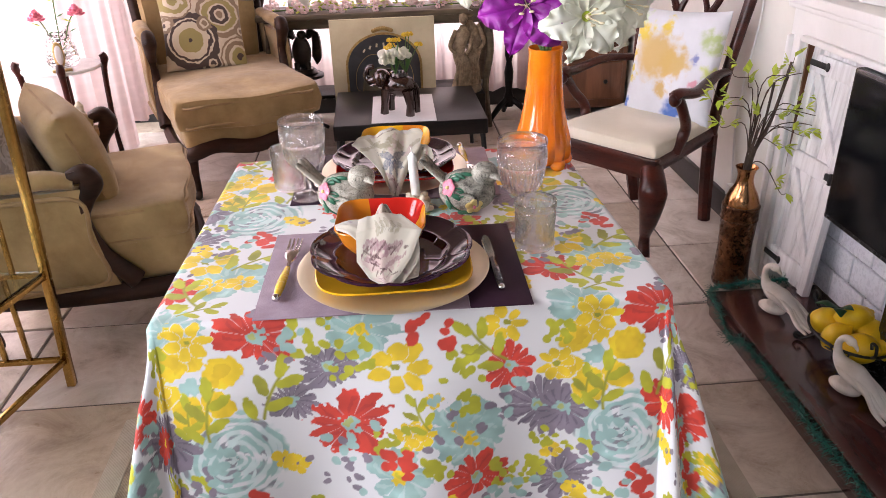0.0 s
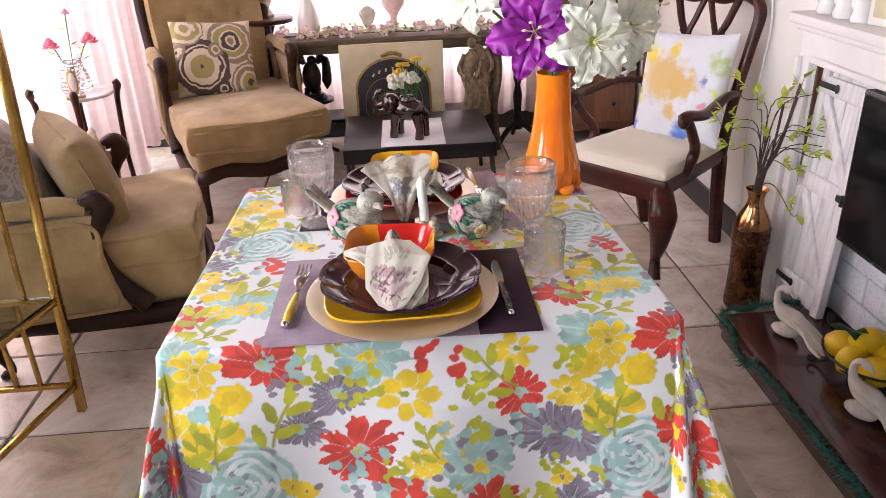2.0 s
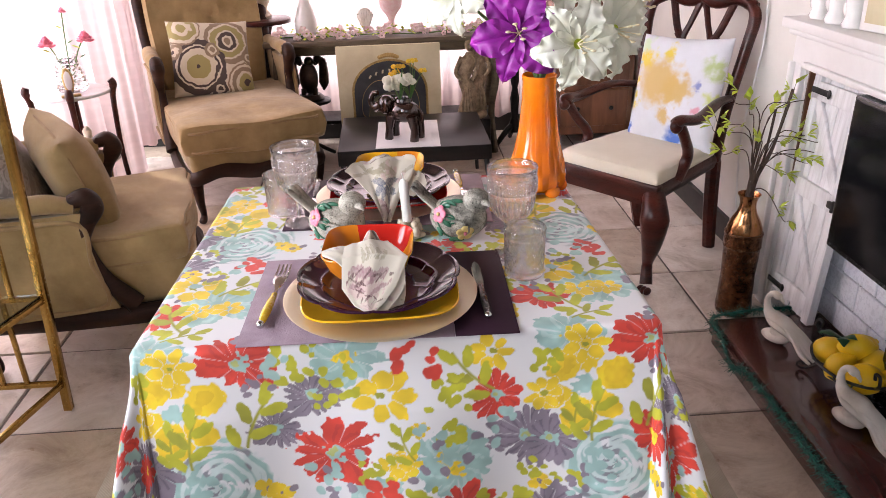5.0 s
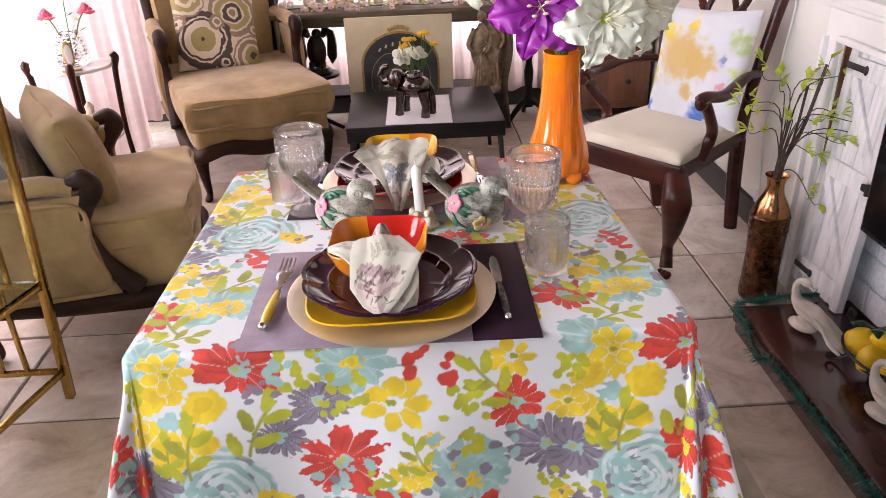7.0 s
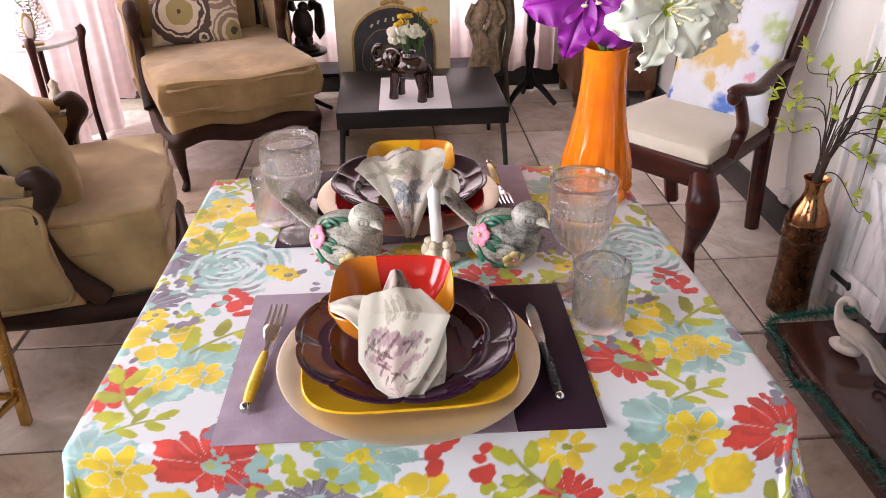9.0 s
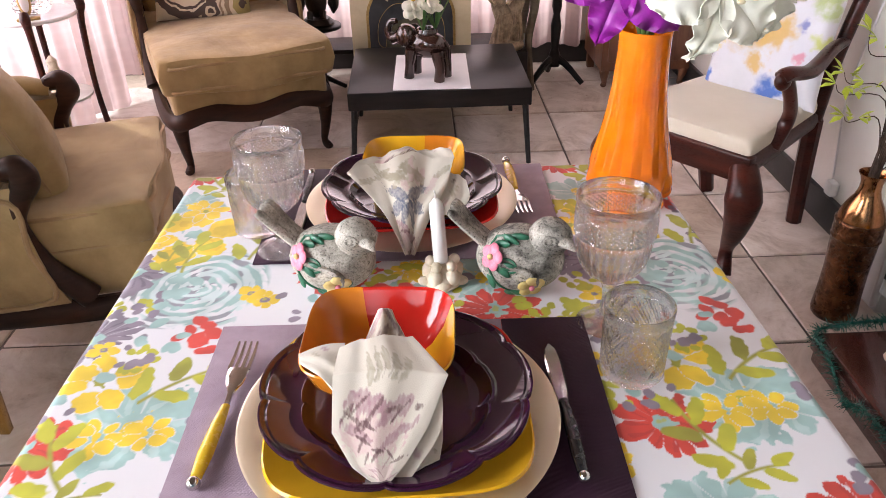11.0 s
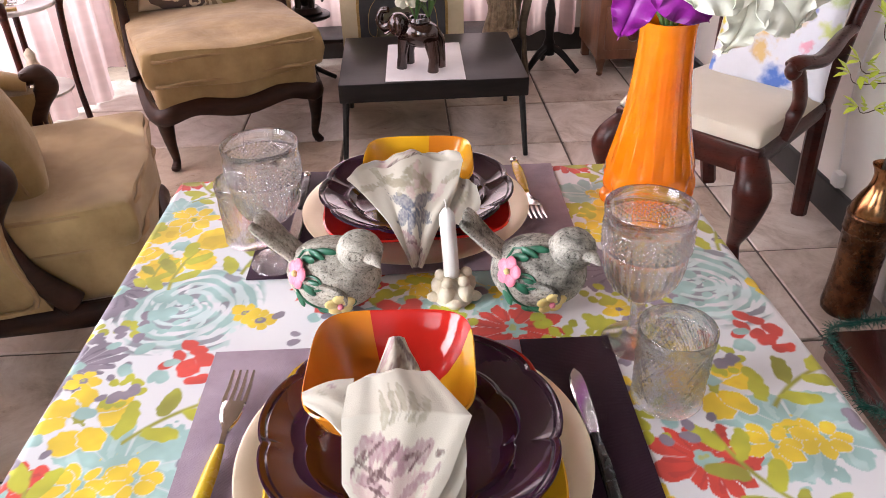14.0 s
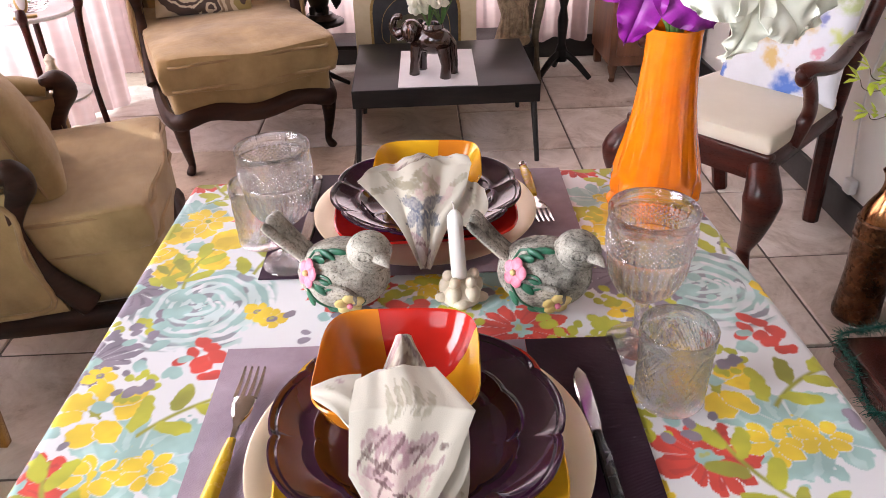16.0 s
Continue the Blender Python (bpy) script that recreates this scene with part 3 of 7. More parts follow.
PRINT_SMALL = [(0.215, 1.25, 0.022), (-0.13, 1.29, 0.024), (0.06, 1.31, 0.024), (0.285, 1.31, 0.020), (-0.21, 1.42, 0.020), (0.20, 1.10, 0.022), (-0.16, 1.13, 0.022), (0.03, 1.10, 0.024), (0.12, 1.20, 0.026), (-0.05, 1.22, 0.024), (0.245, 0.735, 0.02), (-0.19, 0.75, 0.022)]
PRINT_MORE_BUDS = [(0.34, 1.29, 0.030), (0.22, 1.20, 0.030), (-0.10, 1.17, 0.034), (0.05, 1.24, 0.036), (-0.17, 1.30, 0.026), (-0.36, 1.40, 0.030), (0.23, 1.43, 0.030), (0.16, 1.16, 0.03)]
PRINT_DROPS = [(0.26, 1.19, 0.045), (0.10, 1.28, 0.045), (-0.08, 1.27, 0.045), (-0.33, 1.30, 0.04), (0.18, 1.27, 0.04), (0.0, 1.16, 0.04), (-0.21, 1.07, 0.035), (0.30, 0.74, 0.05), (-0.19, 1.20, 0.05), (-0.12, 0.76, 0.06), (0.16, 0.78, 0.05), (-0.13, 1.38, 0.055), (0.29, 1.37, 0.05), (0.05, 1.47, 0.05), (-0.20, 0.97, 0.03), (0.16, 0.84, 0.03)]


def print_colours(U, V):
    """Watercolour flower print of the cloth at flat cloth coordinates."""
    C = np.empty((len(U), 3))
    C[:] = (0.69, 0.68, 0.70)
    wash = 0.72 + 0.56 * vnoise(U * 38, V * 38, 3) * (0.6 + 0.4 * vnoise(U * 120, V * 120, 4))
    rag = vnoise(U * 150, V * 150, 5) - 0.5
    big = vnoise(U * 45, V * 45, 6) - 0.5

    def near(u, v, r, once=False):
        for i in ([0] if once else range(-2, 3)):
            for j in ([0] if once else range(-2, 3)):
                cu, cv = u + i * REPEAT_X, v + j * REPEAT_Y
                k = np.nonzero((abs(U - cu) < r * 1.45) & (abs(V - cv) < r * 1.45))[0]
                if len(k):
                    x, y = U[k] - cu, V[k] - cv
                    yield k, x, y, np.hypot(x, y) / r, np.arctan2(y, x)

    def lay(k, mask, ink, keep=1.0):
        a = np.clip(mask, 0, 1)[:, None] * keep
        C[k] = C[k] * (1 - a) + np.clip(np.array(INK[ink]) * wash[k][:, None], 0, 0.85) * a

    def soft(d, w=0.022):
        return np.clip(0.5 + d / w, 0, 1)

    def petals(lst, ink, n, depth, core, seed, second=None, gap=0.0, once=False):
        for q, (u, v, r) in enumerate(lst):
            for k, x, y, d, a in near(u, v, r, once):
                ph = seed + q * 1.7
                wob = 0.10 * np.sin(2 * a + ph) + 0.07 * np.sin(3 * a + 2 * ph)
                edge = 1 - depth + depth * abs(np.cos(n / 2 * (a + 0.25 * np.sin(2 * a + ph)))) ** 0.6 + wob + 0.22 * rag[k] + 0.3 * big[k]
                m = soft(edge - d)
                if gap:
                    m *= 1 - gap * soft(0.10 - abs(np.cos(n / 2 * (a + 0.25 * np.sin(2 * a + ph)))), 0.1) * (d > 0.28)
                lay(k, m, ink)
                if second:
                    lay(k, soft(0.16 * (0.5 + rag[k]) + 0.03 - abs(np.sin(n * a * 0.5 + ph + 3 * d)) * 0.3) * (d > 0.3) * (d < 0.85) * m, second, 0.55)
                lay(k, soft(0.24 + 0.3 * rag[k] - d), core)
                lay(k, soft(0.10 + 0.2 * rag[k] - np.hypot(x + r * 0.06, y - r * 0.04) / r), "green", 0.7)

    def dots(lst, ink, n, size, seed, reach=0.85):
        for q, (u, v, r) in enumerate(lst):
            g = random.Random(seed + q * 13)
            spots = [(g.uniform(-1, 1), g.uniform(-1, 1), g.uniform(0.7, 1.25), g.uniform(0, 3)) for _ in range(n)]
            for k, x, y, d, a in near(u, v, r):
                for sx, sy, ss, an in spots:
                    dx, dy = x - sx * r * reach, y - sy * r * reach
                    e = np.hypot(dx * math.cos(an) + dy * math.sin(an), 1.35 * (dy * math.cos(an) - dx * math.sin(an))) / (size * ss)
                    lay(k, soft(1 - e + 0.4 * rag[k], 0.14), ink)

    petals(PRINT_TEAL, "teal", 7, 0.34, "yellow", 0.4, "pale", 0.6)
    for u, v, r in PRINT_ROSE:
        for k, x, y, d, a in near(u, v, r):
            lay(k, soft(0.97 + 0.3 * big[k] + 0.2 * rag[k] - d, 0.08) * soft(vnoise(x * 60 + 9, y * 60, 12) - 0.34, 0.25), "pale", 0.75)
            spiral = np.sin(d * 30 + a * 1.0 + 3.0 * big[k] + 0.9 * np.sin(3 * a))
            broken = vnoise(a * 3.4 + d * 9, d * 10, 9) - 0.30
            m = soft(spiral + 0.28 + rag[k] * 0.5, 0.5) * soft(broken, 0.1) * soft(1.02 + 0.3 * big[k] - d, 0.1)
            lay(k, m, "teal")
            lay(k, soft(vnoise(a * 2 + 5, d * 6, 10) - 0.66, 0.1) * m, "grey", 0.8)
    petals(PRINT_GREY, "grey", 15, 0.36, "teal", 1.1, "deep", 0.5)
    petals(PRINT_RED, "red", 11, 0.34, "teal", 2.3, "brick", 0.45)
    petals(PRINT_RED_ONCE, "red", 9, 0.34, "yellow", 1.3, "brick", 0.4, True)
    for u, v, r in PRINT_YELLOW:
        for k, x, y, d, a in near(u, v, r):
            for n in range(6):
                t = n * math.pi / 3 + 0.35 + 0.12 * math.sin(2.3 * n)
                lx, ly = x * math.cos(t) + y * math.sin(t), y * math.cos(t) - x * math.sin(t)
                long = 0.40 + 0.06 * math.sin(1.9 * n)
                e = np.hypot((lx / r - 0.26 - long) / long, ly / r / (0.33 + 0.05 * math.cos(3.1 * n)))
                lay(k, soft(1.03 - e + 0.25 * rag[k] + 0.2 * big[k], 0.05), "white")
                lay(k, soft(0.98 - e + 0.25 * rag[k] + 0.2 * big[k], 0.05), "yellow")
                lay(k, soft(0.62 - e + 0.5 * big[k] + 0.5 * rag[k], 0.3) * (big[k] > 0.02), "gold", 0.55)
            lay(k, soft(0.20 + 0.25 * rag[k] - d), "teal")
    for u, v, r in PRINT_SPLASH:
        for k, x, y, d, a in near(u, v, r):
            g = random.Random(int(u * 1000) * 7 + int(v * 1000))
            for n in range(7):
                t = n * 0.898 + g.uniform(-0.22, 0.22)
                lx, ly = x * math.cos(t) + y * math.sin(t), y * math.cos(t) - x * math.sin(t)
                long, broad = g.uniform(0.30, 0.42), g.uniform(0.20, 0.32)
                e = np.hypot((lx / r - 0.22 - long) / long, ly / r / broad)
                lay(k, soft(1.04 - e + 0.25 * rag[k] + 0.2 * big[k], 0.05), "white")
                lay(k, soft(0.97 - e + 0.30 * rag[k] + 0.25 * big[k], 0.05), "yellow")
            lay(k, soft(0.15 + 0.25 * rag[k] - d), "olive" if r > 0.034 else "yellow")
    for q, (u, v, r, turn) in enumerate(PRINT_SPRIG):
        for k, x, y, d, a in near(u, v, r):
            lx, ly = x * math.cos(turn) + y * math.sin(turn), y * math.cos(turn) - x * math.sin(turn)
            lay(k, soft(0.05 - abs(ly + 0.15 * lx * lx / r) / r, 0.06) * (abs(lx) < r), "olive")
            for s, (px, side, ink) in enumerate(((-0.75, 1, "green"), (-0.35, -1, "green"), (0.1, 1, "olive"), (0.5, -1, "green"), (0.95, 0.2, "green"))):
                cx, cy, an = px * r, side * 0.36 * r, side * 0.8
                dx, dy = lx - cx, ly - cy
                e = np.hypot((dx * math.cos(an) + dy * math.sin(an)) / (0.42 * r), (dy * math.cos(an) - dx * math.sin(an)) / (0.19 * r))
                lay(k, soft(1 - e + 0.35 * rag[k], 0.12), ink)
    petals(PRINT_SMALL, "yellow", 5, 0.35, "grey", 3.1, None, 0.3)
    dots(PRINT_MORE_BUDS, "green", 9, 0.0080, 131)
    dots(PRINT_BUDS, "green", 15, 0.0090, 21)
    dots(PRINT_BERRY, "red", 9, 0.0125, 40)
    dots(PRINT_DROPS, "grey", 6, 0.0085, 60)
    dots([(u + 0.02, v + 0.03, r) for u, v, r in PRINT_DROPS], "teal", 5, 0.0100, 80)
    return np.clip(C, 0, 0.86)


def tablecloth():
    fine = 0.0015
    us = np.concatenate([np.arange(-0.88, -0.60, 0.012), np.arange(-0.60, -0.47, 0.004), np.arange(-0.47, 0.525, fine), np.arange(0.525, 0.66, 0.004), np.arange(0.66, 0.93, 0.012)])
    vs = np.concatenate([np.arange(0.58, 1.03, 0.0021), np.arange(1.03, 1.815, fine), np.arange(1.82, 2.20, 0.012)])
    U, V = np.meshgrid(us, vs, indexing="ij")
    U, V = U.ravel(), V.ravel()
    r = 0.014
    x0, x1, y0, y1 = TX0 + r, TX1 - r, TY0 + r, TY1 - r
    nx, ny = np.clip(U, x0, x1), np.clip(V, y0, y1)
    dx, dy = U - nx, V - ny
    d = np.hypot(dx, dy)
    safe = np.maximum(d, 1e-9)
    ex, ey = dx / safe, dy / safe
    bend = np.minimum(d / r, math.pi / 2)
    drop = np.maximum(d - r * math.pi / 2, 0)
    corner = np.clip(2 * abs(ex * ey), 0, 1)
    ang = np.arctan2(ey, ex)
    waves = np.sin(nx * 17 + 1.0) * abs(ey) + np.sin(ny * 15) * abs(ex) + 1.6 * corner * np.sin(ang * 8 + 0.6)
    swell = drop * (0.10 + 0.055 * waves) * np.clip(drop / 0.12, 0, 1) + 0.16 * drop * corner
    out = r * np.sin(bend) + swell
    X, Y = nx + ex * out, ny + ey * out
    X = 0.024 + (X - 0.024) * (1 + 0.062 * (1.44 - np.clip(Y, 1.03, 1.82)) / 0.76)
    Z = TZ - r * (1 - np.cos(bend)) - drop * 0.985
    Z = np.maximum(Z, 0.03)
    flat = d < 1e-9
    Z = Z + flat * 0.0012 * (vnoise(U * 9, V * 9, 31) - 0.5)
    n, k = len(us), len(vs)
    i = (np.arange(n - 1)[:, None] * k + np.arange(k - 1)[None, :]).ravel()
    faces = np.stack([i, i + k, i + k + 1, i + 1], 1)
    me = bpy.data.meshes.new("tablecloth")
    me.from_pydata(np.stack([X, Y, Z], 1), [], faces)
    col = me.color_attributes.new("print", "FLOAT_COLOR", "POINT")
    rgba = np.ones((len(U), 4), dtype=np.float32)
    rgba[:, :3] = print_colours(U, V)
    col.data.foreach_set("color", rgba.ravel())
    me.polygons.foreach_set("use_smooth", np.ones(len(faces), dtype=bool))
    mm, nt, p = material("printed_cotton")
    at = nt.nodes.new("ShaderNodeVertexColor")
    at.layer_name = "print"
    nt.links.new(at.outputs[0], p.inputs["Base Color"])
    p.inputs["Roughness"].default_value, p.inputs["Sheen Weight"].default_value = 0.72, 0.15
    c = coords(nt)
    bump(nt, p, noise_tex(nt, c, 1500, 2), 0.12, 0.0006)
    me.materials.append(mm)
    ob = new("tablecloth", me)
    tagged(ob, "white cotton tablecloth printed with bright watercolour flowers", "tablecloth")


tablecloth()

# rug under the table
rug = thing("rug", "brown patterned rug with a beige border under the table", "rug", (0.015, 0.75, 0))
part("rug_field", box(B(), (0, 0, 0.006), (1.52, 1.92, 0.010), 0.003), "rug", rug)
bm = B()
for sx in (-1, 1):
    box(bm, (sx * 0.79, 0, 0.006), (0.06, 2.04, 0.012), 0.004)
    box(bm, (0, sx * 0.99, 0.006), (1.52, 0.06, 0.012), 0.004)
part("rug_border", bm, "rug_border", rug, "beige bound border")

# ---- place settings ----
NEAR = pose(-0.008, 1.166, TZ, 0, 0, -1)
FAR = pose(0.006, 1.652, TZ, 0, 0, 179)
T = 0.0012


def rooted(name, label, category, m, group=""):
    ob = new(name)
    ob.matrix_world = m
    return tagged(ob, label, category, group)


def placemat(m, y0):
    root = rooted("placemat", "lilac and dark plum woven placemat on the floral cloth", "placemat", m, "placemats on the table")
    part("lilac_panel", box(B(), (-0.0525, y0, T + 0.0012), (0.348, 0.312, 0.002), 0.0006), "lilac_weave", root, "lilac woven panel")
    part("plum_panel", box(B(), (0.1735, y0, T + 0.0012), (0.103, 0.312, 0.002), 0.0006), "plum_rib", root, "dark plum ribbed panel")


def charger(m):
    bm = lathe(B(), [(0.10, 0.002), (0.115, 0.002), (0.150, 0.009), (0.166, 0.0115), (0.168, 0.0130), (0.165, 0.0140), (0.150, 0.0125), (0.118, 0.0060), (0.105, 0.0052), (0.02, 0.0052)], 96)
    root = part("charger_plate", bm, "champagne")
    root.matrix_world = m @ Matrix.Translation((0, 0, 0.0040))
    tagged(root, "round champagne gold metal charger plate on a placemat", "charger plate", "charger plates")


def sector_dish(name, label, category, m, half, layers, inks, group):
    """Rounded square dish glazed in colour sectors."""
    bm = plate_solid(B(), lambda a: squircle(a, half), layers)
    bm.faces.ensure_lookup_table()
    for f in bm.faces:
        c = f.calc_center_median()
        a = math.atan2(c.y, c.x) % (2 * math.pi)
        for idx, (upto, slot) in enumerate(inks):
            if a < upto:
                f.material_index = slot
                break
    root = part(name, bm, ["tan_glaze", "red_glaze", "amber_glaze"])
    root.matrix_world = m
    tagged(root, label, category, group)


SQ = [(0.55, 0.0), (0.60, 0.0), (0.90, 0.013), (0.985, 0.018), (1.0, 0.0205), (0.985, 0.0225), (0.88, 0.0175), (0.60, 0.0055), (0.10, 0.0050)]


def plum_plate(m):
    def rim(a):
        lobe = abs(math.cos(4.5 * a)) ** 0.55
        return 0.1425 * (0.955 + 0.045 * lobe)
    L = [(0.52, 0.0), (0.56, 0.0), (0.60, 0.004), (0.86, 0.015), (0.96, 0.0235), (1.0, 0.0275), (0.998, 0.0295), (0.985, 0.0298), (0.965, 0.0272), (0.950, 0.0262), (0.935, 0.0270), (0.90, 0.0240), (0.80, 0.0175), (0.72, 0.0155), (0.700, 0.0166), (0.68, 0.0150), (0.64, 0.0085), (0.60, 0.0070), (0.1, 0.0062)]
    root = part("dinner_plate", plate_solid(B(), rim, L, seg=180), "plum_glaze")
    root.matrix_world = m
    tagged(root, "glossy dark plum dinner plate with a scalloped rim", "plate", "plum dinner plates")


BOWL = [(0.40, 0.0), (0.46, 0.0), (0.50, 0.005), (0.72, 0.017), (0.88, 0.037), (0.975, 0.058), (1.0, 0.0625), (0.985, 0.0645), (0.955, 0.0615), (0.85, 0.038), (0.68, 0.020), (0.46, 0.009), (0.10, 0.007)]

ZC1 = 0.0040 + 0.0092
for which, m, y0 in (("near", NEAR, 0.0), ("far", FAR, -0.008)):
    placemat(m, y0 + 0.018)
    charger(m)
    up = ZC1
    inks = [(0.9, 1), (2.3, 1), (5.6, 2), (7, 2)] if which == "near" else [(7, 1)]
    sector_dish("square_plate", "amber and red glazed square plate on the charger" if which == "near" else "deep red glazed square plate on the charger", "plate",
                m @ pose(0, 0.002, up, 0, 0, 2), 0.133, SQ, inks, "square plates")
    plum_plate(m @ pose(-0.002, 0.004, up + 0.0085, 0, 0, 8))
    by = 0.042 if which == "near" else 0.006
    sector_dish("square_bowl", "square bowl glazed in orange, red and amber stripes", "bowl", m @ pose(-0.018 if which == "near" else -0.006, by, up + 0.0155, 0, 0, -2), 0.079, BOWL,
                [(0.55, 2), (1.9, 1), (2.6, 0), (4.4, 0), (5.5, 2), (7, 2)] if which == "near" else [(0.7, 2), (3.9, 2), (4.5, 0), (7, 2)], "square bowls")

# napkins
m, nt, p = material("floral_napkin")
v = coords(nt)
at = nt.nodes.new("ShaderNodeVertexColor")
at.layer_name = "print"
nt.links.new(at.outputs[0], p.inputs["Base Color"])
p.inputs["Roughness"].default_value, p.inputs["Sheen Weight"].default_value = 0.85, 0.2
p.inputs["Specular IOR Level"].default_value = 0.2
bump(nt, p, noise_tex(nt, v, 900, 2), 0.25, 0.001)
M["napkin"] = m
CREAM, MAUVE, UMBER, PINKISH, SAGE, SLATE = (0.60, 0.55, 0.46), (0.33, 0.195, 0.215), (0.115, 0.062, 0.062), (0.55, 0.395, 0.375), (0.33, 0.29, 0.205), (0.10, 0.11, 0.155)


def strokes(marks, seed):
    """Brush-stroke print over cream cloth; marks are (u, v, half length, half width, angle, ink, strength)."""
    def ink_at(u, v):
        n1 = float(vnoise(np.float64(u * 23 + seed), np.float64(v * 23), 2)) - 0.5
        n2 = float(vnoise(np.float64(u * 60), np.float64(v * 60 + seed), 5)) - 0.5
        c = Vector(CREAM) * (0.97 + 0.06 * n1)
        for mu, mv, ln, wd, an, ink, k in marks:
            dx, dy = u - mu, v - mv
            if abs(dx) > ln + wd or abs(dy) > ln + wd:
                continue
            e = math.hypot((dx * math.cos(an) + dy * math.sin(an)) / ln, (dy * math.cos(an) - dx * math.sin(an)) / wd)
            f = min(1.0, max(0.0, (1.0 - e + 0.55 * n1 + 0.45 * n2) / 0.16)) * k * (0.82 + 0.5 * n2)
            c = c.lerp(Vector(ink), min(1.0, max(0.0, f)))
        return c
    return ink_at


def strip(left, right, nu, nv, bulge=0.004, wave=0.0, ph=0.0, ink=None, smooth=4):
    """Printed cloth between two edges, slightly bulged and rippled."""
    L, R = spline(left, smooth), spline(right, smooth)
    def at(P, v):
        k = v * (len(P) - 1)
        i = min(int(k), len(P) - 2)
        return P[i].lerp(P[i + 1], k - i)
    bm = B()
    lay = bm.verts.layers.float_color.new("print")
    g = []
    for i in range(nu + 1):
        row = []
        for j in range(nv + 1):
            u, v = i / nu, j / nv
            q = at(L, v).lerp(at(R, v), u)
            ease = 1 - 0.9 * v ** 3
            q.z += ease * (bulge * math.sin(math.pi * u) + wave * math.sin(u * 13 + ph + 3 * v) + 0.25 * wave * math.sin(u * 31 + 9 * v))
            q.y -= ease * wave * math.cos(u * 13 + ph)
            w = bm.verts.new(q)
            w[lay] = (*(ink(u, v) if ink else CREAM), 1)
            row.append(w)
        g.append(row)
    faces = [bm.faces.new((g[i][j], g[i + 1][j], g[i + 1][j + 1], g[i][j + 1])) for i in range(nu) for j in range(nv)]
    bmesh.ops.recalc_face_normals(bm, faces=faces)
    bmesh.ops.solidify(bm, geom=faces, thickness=0.0026)
    return bm


gn = random.Random(31)
TULIP = [(0.34 + 0.085 * k, 0.375 - 0.018 * (2 - abs(k - 2)), 0.085, 0.034, -1.15 - 0.22 * (k - 2) * -1, SAGE, 0.75) for k in range(5)] + [(0.40 + 0.07 * k, 0.385, 0.065, 0.008, -1.2 + 0.2 * k, (0.27, 0.24, 0.19), 0.7) for k in range(4)]
PEONY = [(0.42, 0.66, 0.40, 0.135, 0.05, PINKISH, 0.9), (0.34, 0.52, 0.24, 0.050, 0.15, MAUVE, 0.9), (0.62, 0.545, 0.20, 0.050, -0.25, MAUVE, 0.85), (0.25, 0.63, 0.20, 0.030, 0.35, MAUVE, 0.8), (0.68, 0.66, 0.22, 0.035, -0.4, MAUVE, 0.8)]
PEONY += [(gn.uniform(0.15, 0.85), gn.uniform(0.50, 0.80), gn.uniform(0.06, 0.13), gn.uniform(0.008, 0.016), gn.uniform(-0.6, 0.6), UMBER, 0.85) for _ in range(16)] + [(0.5, 0.90, 0.45, 0.10, 0.1, PINKISH, 0.7)] + [(gn.uniform(0.1, 0.9), gn.uniform(0.82, 0.98), 0.10, 0.014, gn.uniform(-0.8, 0.8), MAUVE, 0.7) for _ in range(7)]
LEAVES = [(0.50 + 0.20 * math.cos(t), 0.47 + 0.13 * math.sin(t), 0.185, 0.070, math.atan2(0.6 * math.sin(t), math.cos(t)), SLATE, 0.85) for t in (0.35, 1.2, 2.0, 2.85, 4.1, 5.4)]
LEAVES += [(gn.uniform(0.08, 0.92), gn.uniform(0.05, 0.34), gn.uniform(0.07, 0.14), gn.uniform(0.03, 0.05), gn.uniform(0, 3), gn.choice((SAGE, SAGE, PINKISH)), 0.8) for _ in range(16)]
LEAVES += [(0.5, 0.86, 0.5, 0.13, 0.1, (0.40, 0.30, 0.29), 0.85), (0.4, 0.74, 0.28, 0.05, 0.5, MAUVE, 0.8)] + [(gn.uniform(0.2, 0.8), gn.uniform(0.72, 0.98), 0.14, 0.02, gn.uniform(-0.8, 0.8), UMBER, 0.7) for _ in range(7)]
TOPS = [(gn.uniform(0.1, 0.9), gn.uniform(0.0, 0.9), gn.uniform(0.08, 0.15), gn.uniform(0.03, 0.09), gn.uniform(0, 3), gn.choice((MAUVE, UMBER, SAGE, PINKISH)), 0.85) for _ in range(20)]


